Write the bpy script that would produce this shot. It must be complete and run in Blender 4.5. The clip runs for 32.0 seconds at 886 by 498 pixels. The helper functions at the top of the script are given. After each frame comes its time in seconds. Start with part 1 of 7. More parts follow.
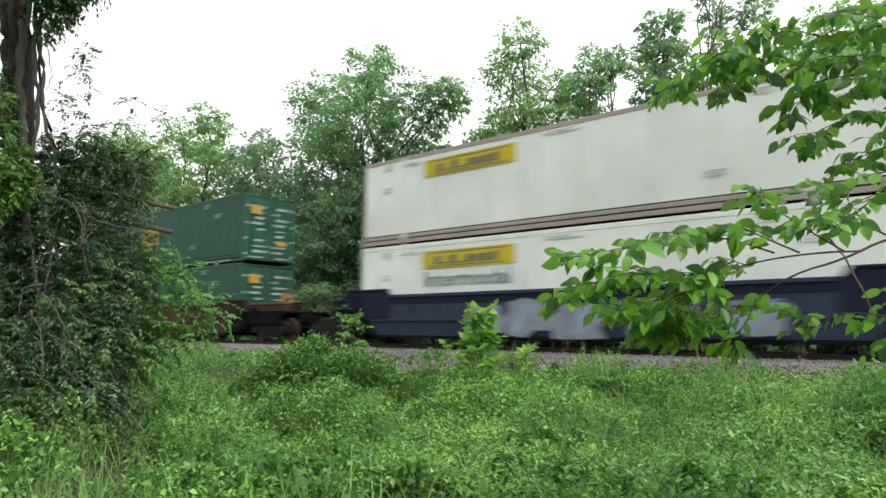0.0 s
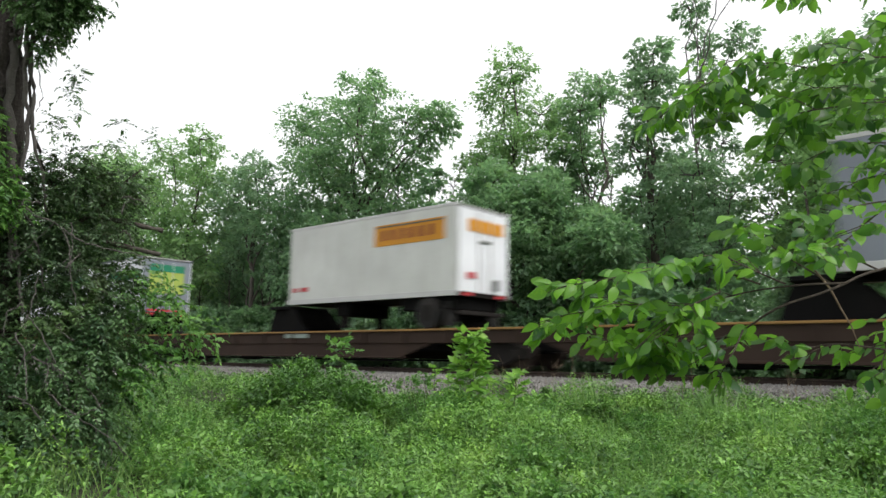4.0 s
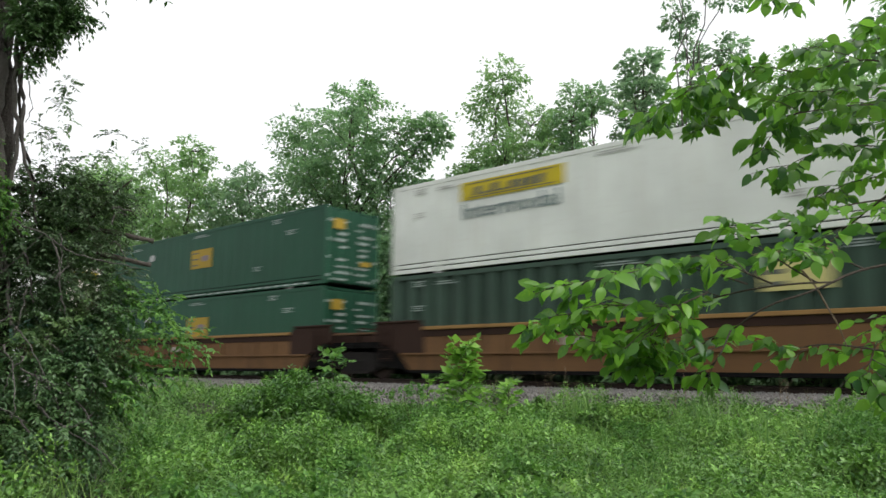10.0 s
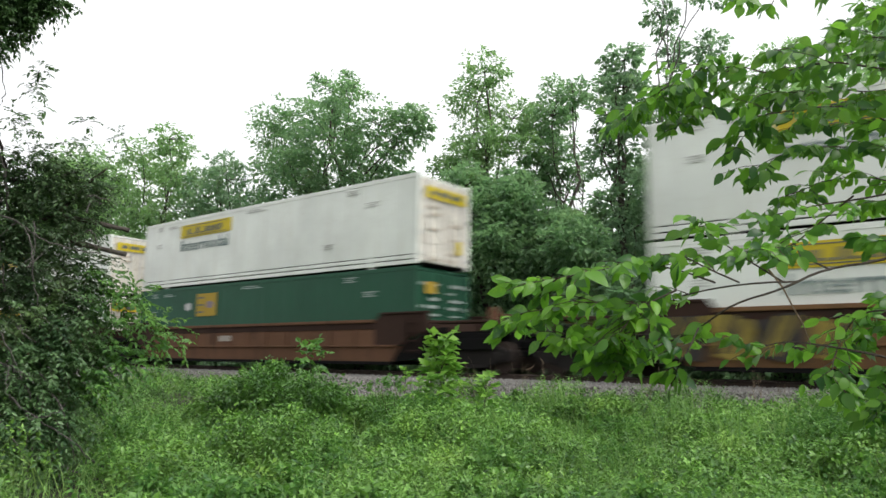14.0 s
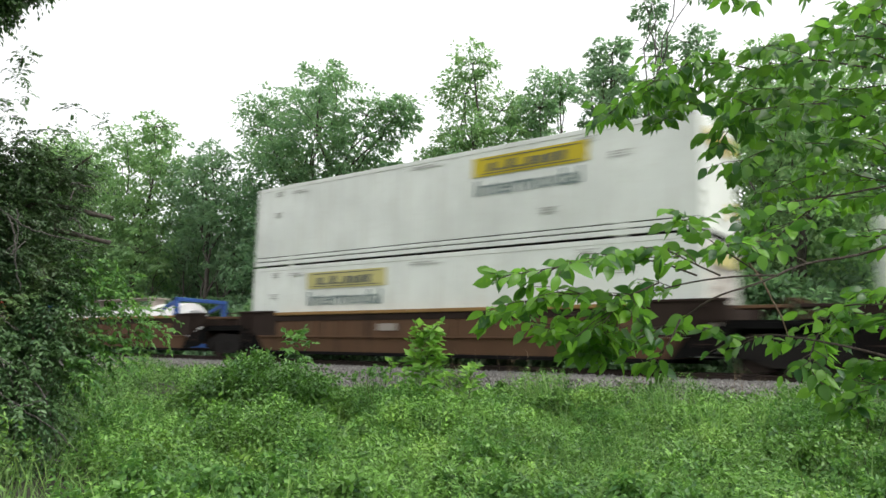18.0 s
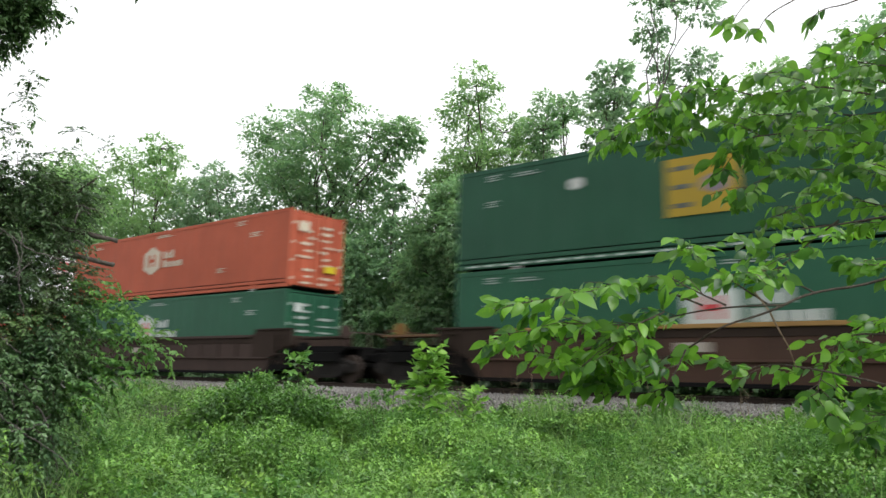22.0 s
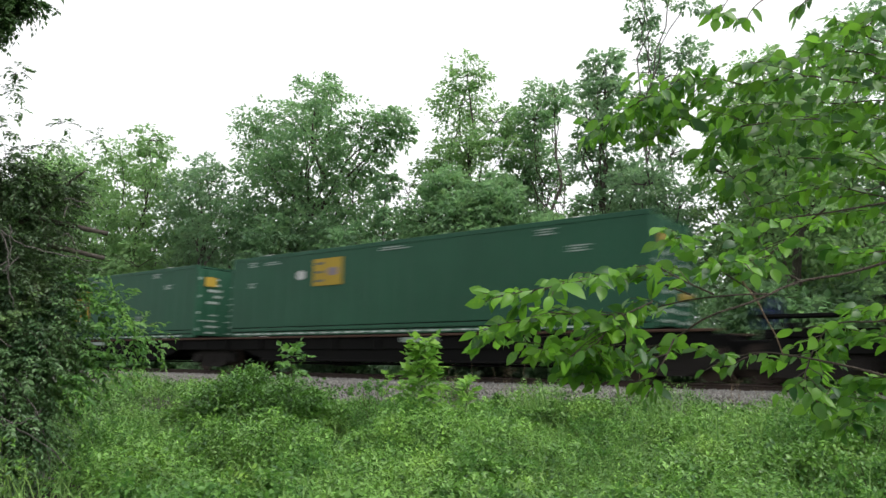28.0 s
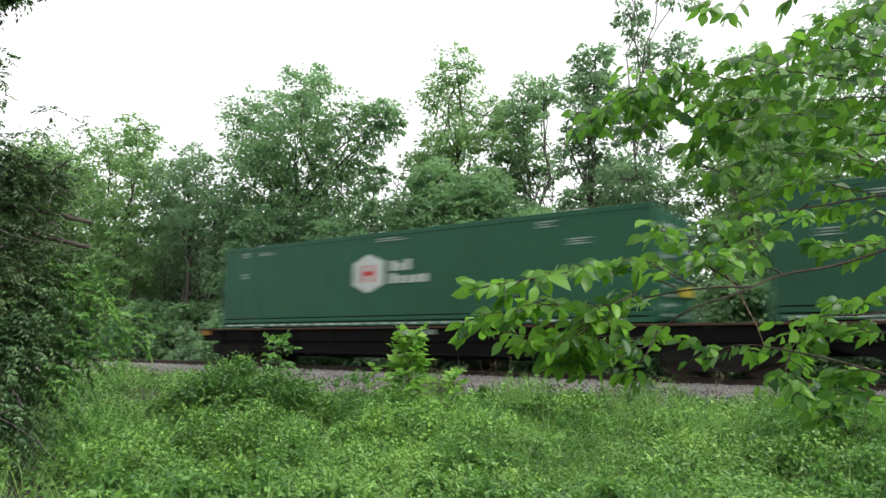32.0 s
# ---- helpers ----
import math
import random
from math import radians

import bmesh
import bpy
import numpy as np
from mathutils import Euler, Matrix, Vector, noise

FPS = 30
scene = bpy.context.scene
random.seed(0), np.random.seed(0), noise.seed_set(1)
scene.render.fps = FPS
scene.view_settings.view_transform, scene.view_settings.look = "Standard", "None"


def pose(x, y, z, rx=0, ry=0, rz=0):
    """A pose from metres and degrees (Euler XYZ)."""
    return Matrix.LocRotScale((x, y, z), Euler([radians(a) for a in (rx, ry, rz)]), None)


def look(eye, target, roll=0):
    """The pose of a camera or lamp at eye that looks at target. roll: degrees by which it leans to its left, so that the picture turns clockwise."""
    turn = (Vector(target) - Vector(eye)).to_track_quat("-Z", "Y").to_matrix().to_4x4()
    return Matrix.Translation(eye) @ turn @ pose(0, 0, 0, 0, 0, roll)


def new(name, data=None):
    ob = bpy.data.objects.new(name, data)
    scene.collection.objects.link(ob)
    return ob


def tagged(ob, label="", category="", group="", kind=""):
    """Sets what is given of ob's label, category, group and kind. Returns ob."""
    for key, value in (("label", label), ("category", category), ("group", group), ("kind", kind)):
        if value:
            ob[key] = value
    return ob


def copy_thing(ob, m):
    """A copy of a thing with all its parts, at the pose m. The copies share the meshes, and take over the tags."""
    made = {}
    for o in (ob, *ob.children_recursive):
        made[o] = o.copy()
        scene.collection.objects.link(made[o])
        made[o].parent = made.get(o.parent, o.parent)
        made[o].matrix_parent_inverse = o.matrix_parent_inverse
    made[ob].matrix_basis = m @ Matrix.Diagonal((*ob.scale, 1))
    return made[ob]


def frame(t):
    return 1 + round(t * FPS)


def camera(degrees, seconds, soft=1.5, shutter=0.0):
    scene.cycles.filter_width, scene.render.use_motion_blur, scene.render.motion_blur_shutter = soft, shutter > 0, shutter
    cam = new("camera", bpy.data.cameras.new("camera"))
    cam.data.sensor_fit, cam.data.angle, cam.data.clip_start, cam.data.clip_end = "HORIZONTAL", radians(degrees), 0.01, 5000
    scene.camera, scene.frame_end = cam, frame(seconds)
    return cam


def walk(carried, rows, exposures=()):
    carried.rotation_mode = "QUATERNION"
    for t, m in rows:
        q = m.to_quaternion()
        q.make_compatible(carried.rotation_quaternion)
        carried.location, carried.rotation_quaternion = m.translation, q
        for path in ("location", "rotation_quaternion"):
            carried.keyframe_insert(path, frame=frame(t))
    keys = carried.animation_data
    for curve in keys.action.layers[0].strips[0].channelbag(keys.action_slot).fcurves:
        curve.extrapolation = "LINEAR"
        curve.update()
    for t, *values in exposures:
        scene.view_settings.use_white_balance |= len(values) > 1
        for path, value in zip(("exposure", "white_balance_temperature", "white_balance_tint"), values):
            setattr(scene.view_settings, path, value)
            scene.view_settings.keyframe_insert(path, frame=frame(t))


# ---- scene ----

# ---- camera and its path ----
cam = camera(63.19, 32.0, soft=1.5, shutter=0.5)


def view(yaw, pitch, roll, x, y, z):
    """A pose that looks along +y turned yaw to its left, pitched up, leaning roll to its left."""
    a, p = radians(yaw), radians(pitch)
    ahead = Vector((-math.sin(a) * math.cos(p), math.cos(a) * math.cos(p), math.sin(p)))
    return look((x, y, z), Vector((x, y, z)) + ahead, roll)


walk(cam, [
    (0, view(42.09, 6.89, 0.68, -0.017, -0.016, 0.288)),
    (0.5, view(42.01, 7.20, 0.59, -0.024, 0.010, 0.282)),
    (1, view(41.94, 7.79, 1.12, -0.030, 0.009, 0.287)),
    (1.5, view(41.99, 8.68, 0.90, -0.023, -0.001, 0.296)),
    (2, view(41.83, 9.04, 0.57, -0.008, -0.004, 0.303)),
    (2.5, view(41.77, 9.36, 1.17, -0.019, -0.003, 0.302)),
    (3, view(41.52, 9.62, 1.46, -0.020, 0.006, 0.307)),
    (3.5, view(41.27, 9.71, 1.60, -0.018, -0.002, 0.286)),
    (4, view(41.38, 8.70, 0.91, -0.013, -0.003, 0.306)),
    (4.5, view(41.43, 8.55, 0.86, -0.033, 0.010, 0.294)),
    (6.5, view(41.28, 8.51, -0.24, -0.002, 0.002, 0.304)),
    (7, view(40.68, 8.73, 0.44, 0.005, 0.016, 0.291)),
    (7.5, view(40.39, 8.80, 0.23, 0.006, 0.009, 0.297)),
    (8, view(40.11, 8.89, 0.15, -0.003, 0.014, 0.304)),
    (8.5, view(39.98, 9.06, 0.39, 0.006, 0.002, 0.307)),
    (9, view(39.87, 9.25, 0.04, 0.005, 0.009, 0.313)),
    (9.5, view(40.23, 9.41, 0.37, 0.000, 0.009, 0.301)),
    (10, view(40.82, 9.58, 0.53, -0.008, 0.014, 0.284)),
    (10.5, view(40.93, 8.97, 0.93, -0.025, 0.028, 0.282)),
    (11, view(40.88, 8.82, 0.33, -0.021, 0.030, 0.299)),
    (11.5, view(40.47, 8.83, 0.31, 0.005, 0.022, 0.291)),
    (12, view(40.27, 8.89, 1.01, -0.005, 0.001, 0.287)),
    (12.5, view(40.33, 8.83, 0.61, 0.002, -0.003, 0.286)),
    (13, view(40.03, 8.80, 0.53, 0.007, -0.014, 0.296)),
    (13.5, view(39.77, 8.82, 0.51, 0.027, 0.016, 0.293)),
    (14, view(39.22, 8.97, 0.93, 0.012, 0.019, 0.292)),
    (14.5, view(38.96, 9.03, 0.84, 0.020, 0.012, 0.288)),
    (15, view(38.90, 8.67, 0.94, 0.017, 0.019, 0.283)),
    (15.5, view(38.85, 8.00, 1.07, 0.018, 0.014, 0.290)),
    (17.5, view(38.25, 7.65, 1.44, 0.012, 0.022, 0.285)),
    (18, view(38.11, 8.33, 1.33, 0.023, 0.004, 0.287)),
    (18.5, view(38.10, 8.41, 1.74, 0.025, 0.014, 0.287)),
    (19, view(37.93, 8.39, 1.39, 0.020, 0.019, 0.295)),
    (19.5, view(38.36, 8.48, 1.33, 0.010, 0.029, 0.289)),
    (20, view(38.28, 8.76, 1.68, 0.031, 0.013, 0.293)),
    (20.5, view(38.18, 8.99, 1.34, 0.033, 0.018, 0.301)),
    (21, view(38.14, 9.43, 1.38, 0.017, -0.014, 0.307)),
    (21.5, view(38.47, 10.00, 1.42, 0.010, 0.012, 0.299)),
    (22, view(38.44, 9.98, 1.40, 0.018, 0.014, 0.310)),
    (22.5, view(38.59, 9.30, 0.43, 0.012, 0.029, 0.304)),
    (23, view(38.75, 9.26, 0.45, 0.023, 0.020, 0.310)),
    (23.5, view(38.85, 9.24, 0.62, 0.025, 0.035, 0.297)),
    (24, view(38.83, 8.89, 0.58, 0.030, 0.024, 0.297)),
    (24.5, view(38.76, 8.97, 0.55, 0.035, -0.005, 0.324)),
    (25, view(38.75, 9.56, 0.47, 0.036, 0.013, 0.313)),
    (25.5, view(38.63, 9.61, 0.54, 0.042, 0.010, 0.315)),
    (27.5, view(37.68, 9.33, 0.85, 0.030, 0.024, 0.306)),
    (28, view(37.80, 9.21, 0.87, 0.026, 0.016, 0.313)),
    (28.5, view(37.71, 9.15, 1.09, 0.027, 0.008, 0.314)),
    (29, view(37.69, 9.13, 0.90, 0.031, 0.022, 0.308)),
    (29.5, view(37.71, 8.83, 1.10, 0.014, 0.031, 0.310)),
    (30, view(37.60, 8.78, 1.09, 0.006, 0.029, 0.295)),
    (30.5, view(37.51, 8.75, 1.16, 0.007, 0.017, 0.303)),
    (31, view(37.35, 8.80, 1.53, 0.030, 0.033, 0.299)),
    (31.5, view(37.00, 8.76, 1.06, 0.037, 0.014, 0.303)),
    (32, view(36.83, 8.68, 1.26, 0.032, 0.015, 0.305)),
], [(0, 0.62), (2, 0.57), (4, 0.42), (8, 0.4), (9, 0.25), (10, 0.28), (11, 0.42), (12, 0.48), (13, 0.45), (15, 0.4), (18, 0.5), (20, 0.42), (21, 0.54), (23, 0.6), (25, 0.48), (30, 0.47), (32, 0.62)])

# ---- sky, sun, exposure ----
SUN_EL, SUN_ROT = radians(52), radians(69)
world = bpy.data.worlds.new("overcast_sky")
scene.world = world
world.use_nodes = True
wn, wl = world.node_tree.nodes, world.node_tree.links
wn.clear()
sky = wn.new("ShaderNodeTexSky")
sky.sky_type, sky.sun_disc = "NISHITA", False
sky.sun_elevation, sky.sun_rotation = SUN_EL, SUN_ROT
sky.air_density, sky.dust_density, sky.ozone_density = 1.0, 6.0, 1.0
grey = wn.new("ShaderNodeHueSaturation")
grey.inputs["Saturation"].default_value = 0.12
cloud = wn.new("ShaderNodeMix")
cloud.data_type = "RGBA"
cloud.inputs[0].default_value = 0.6
cloud.inputs[7].default_value = (9.2, 9.32, 9.52, 1)
bgd = wn.new("ShaderNodeBackground")
bgd.inputs["Strength"].default_value = 0.14
wout = wn.new("ShaderNodeOutputWorld")
wl.new(sky.outputs[0], grey.inputs["Color"])
wl.new(grey.outputs[0], cloud.inputs[6])
wl.new(cloud.outputs[2], bgd.inputs["Color"])
wl.new(bgd.outputs[0], wout.inputs[0])
sun_data = bpy.data.lights.new("sun", "SUN")
sun_data.energy, sun_data.angle, sun_data.color = 1.3, radians(35), (1.0, 0.97, 0.92)
sun = new("sun", sun_data)
sun.matrix_world = look((20, -40, 60), (20 - math.sin(SUN_ROT) * 30, -40 - math.cos(SUN_ROT) * 30, 60 - 30 * math.tan(SUN_EL)))


# ---- materials ----
def node_mat(name):
    m = bpy.data.materials.new(name)
    m.use_nodes = True
    t = m.node_tree
    t.nodes.clear()
    return m, t.nodes, t.links


def mixer(n, l, a, b, fac):
    """A colour mix of a and b (sockets or colours) by fac (socket or number)."""
    x = n.new("ShaderNodeMix")
    x.data_type = "RGBA"
    for i, v in ((0, fac), (6, a), (7, b)):
        if isinstance(v, (int, float)):
            x.inputs[i].default_value = v
        elif isinstance(v, tuple):
            x.inputs[i].default_value = (*v, 1)
        else:
            l.new(v, x.inputs[i])
    return x.outputs[2]


def noise_fac(n, l, scale, low, high, detail=4.0, stretch=None):
    """A noise in object space, 0 below low and 1 above high."""
    co = n.new("ShaderNodeTexCoord")
    tx = n.new("ShaderNodeTexNoise")
    tx.inputs["Scale"].default_value, tx.inputs["Detail"].default_value = scale, detail
    src = co.outputs["Object"]
    if stretch:
        mp = n.new("ShaderNodeMapping")
        mp.inputs["Scale"].default_value = stretch
        l.new(src, mp.inputs["Vector"])
        src = mp.outputs[0]
    l.new(src, tx.inputs["Vector"])
    r = n.new("ShaderNodeMapRange")
    r.inputs["From Min"].default_value, r.inputs["From Max"].default_value = low, high
    l.new(tx.outputs["Fac"], r.inputs["Value"])
    return r.outputs[0]


def scaled(n, l, sock, k):
    x = n.new("ShaderNodeMath")
    x.operation = "MULTIPLY"
    x.inputs[1].default_value = k
    l.new(sock, x.inputs[0])
    return x.outputs[0]


def paint(name, rgb, rough=0.5, dirt=(0.12, 0.10, 0.08), amount=0.25, metal=0.0, streak=True, bump=0.15, gloss=0.28):
    """Painted metal with streaks of dirt, large stains and a fine grain."""
    m, n, l = node_mat(name)
    b = n.new("ShaderNodeBsdfPrincipled")
    o = n.new("ShaderNodeOutputMaterial")
    dark = tuple(c * 0.82 for c in rgb)
    col = mixer(n, l, rgb, dark, noise_fac(n, l, 0.6, 0.35, 0.7))
    col = mixer(n, l, col, dirt, scaled(n, l, noise_fac(n, l, 1.6, 0.5, 0.85, 6.0, (2.5, 2.5, 0.25) if streak else None), amount))
    col = mixer(n, l, col, dirt, scaled(n, l, noise_fac(n, l, 9.0, 0.58, 0.8), amount * 0.7))
    l.new(col, b.inputs["Base Color"])
    b.inputs["Roughness"].default_value, b.inputs["Metallic"].default_value = min(0.9, rough + 0.1), metal
    b.inputs["Specular IOR Level"].default_value = gloss
    bp = n.new("ShaderNodeBump")
    bp.inputs["Strength"].default_value, bp.inputs["Distance"].default_value = bump, 0.01
    l.new(noise_fac(n, l, 3.0, 0.2, 0.8), bp.inputs["Height"])
    l.new(bp.outputs[0], b.inputs["Normal"])
    l.new(b.outputs[0], o.inputs[0])
    return m


def leaf_mat(name, light, dark, through_light=0.35, rough=0.45, vary=0.5, patch=1.3, clump=0.0):
    """Leaves: each its own tone between dark and light, and some light through them."""
    m, n, l = node_mat(name)
    b = n.new("ShaderNodeBsdfPrincipled")
    tr = n.new("ShaderNodeBsdfTranslucent")
    mx = n.new("ShaderNodeMixShader")
    o = n.new("ShaderNodeOutputMaterial")
    g = n.new("ShaderNodeNewGeometry")
    info = n.new("ShaderNodeObjectInfo")
    add = n.new("ShaderNodeMath")
    add.operation = "ADD"
    l.new(g.outputs["Random Per Island"], add.inputs[0])
    l.new(info.outputs["Random"], add.inputs[1])
    fr = n.new("ShaderNodeMath")
    fr.operation = "FRACT"
    l.new(add.outputs[0], fr.inputs[0])
    tone = fr.outputs[0]
    if clump:
        # plants of one tone stand together
        both = n.new("ShaderNodeMath")
        both.operation = "ADD"
        l.new(scaled(n, l, tone, 0.5), both.inputs[0])
        l.new(scaled(n, l, noise_fac(n, l, clump, 0.36, 0.64, 2.0), 0.5), both.inputs[1])
        tone = both.outputs[0]
    col = mixer(n, l, dark, light, tone)
    col = mixer(n, l, col, tuple(0.6 * c for c in dark), scaled(n, l, noise_fac(n, l, 0.45, 0.4, 0.7), vary))
    warm = (min(1.0, light[0] * 1.18 + 0.01), light[1] * 0.98, light[2] * 0.7)
    col = mixer(n, l, col, warm, scaled(n, l, noise_fac(n, l, patch, 0.54, 0.72), 0.4))
    l.new(col, b.inputs["Base Color"])
    b.inputs["Roughness"].default_value = rough
    b.inputs["Specular IOR Level"].default_value = 0.35
    thin = mixer(n, l, col, (0.22, 0.50, 0.07), 0.3)
    l.new(thin, tr.inputs["Color"])
    mx.inputs[0].default_value = through_light
    l.new(b.outputs[0], mx.inputs[1])
    l.new(tr.outputs[0], mx.inputs[2])
    l.new(mx.outputs[0], o.inputs[0])
    return m


def earth_mat(name, a, b_, c, scale, rough=0.95, bump=0.6):
    """Ground, bark and stone: three tones at two scales, rough."""
    m, n, l = node_mat(name)
    b = n.new("ShaderNodeBsdfPrincipled")
    o = n.new("ShaderNodeOutputMaterial")
    col = mixer(n, l, a, b_, noise_fac(n, l, scale, 0.35, 0.65, 8.0))
    col = mixer(n, l, col, c, noise_fac(n, l, scale * 7, 0.5, 0.7, 5.0))
    info = n.new("ShaderNodeNewGeometry")
    col = mixer(n, l, col, tuple(0.5 * v for v in a), scaled(n, l, info.outputs["Random Per Island"], 0.6))
    l.new(col, b.inputs["Base Color"])
    b.inputs["Roughness"].default_value = rough
    bp = n.new("ShaderNodeBump")
    bp.inputs["Strength"].default_value, bp.inputs["Distance"].default_value = bump, 0.03
    l.new(noise_fac(n, l, scale * 9, 0.2, 0.8, 6.0), bp.inputs["Height"])
    l.new(bp.outputs[0], b.inputs["Normal"])
    l.new(b.outputs[0], o.inputs[0])
    return m


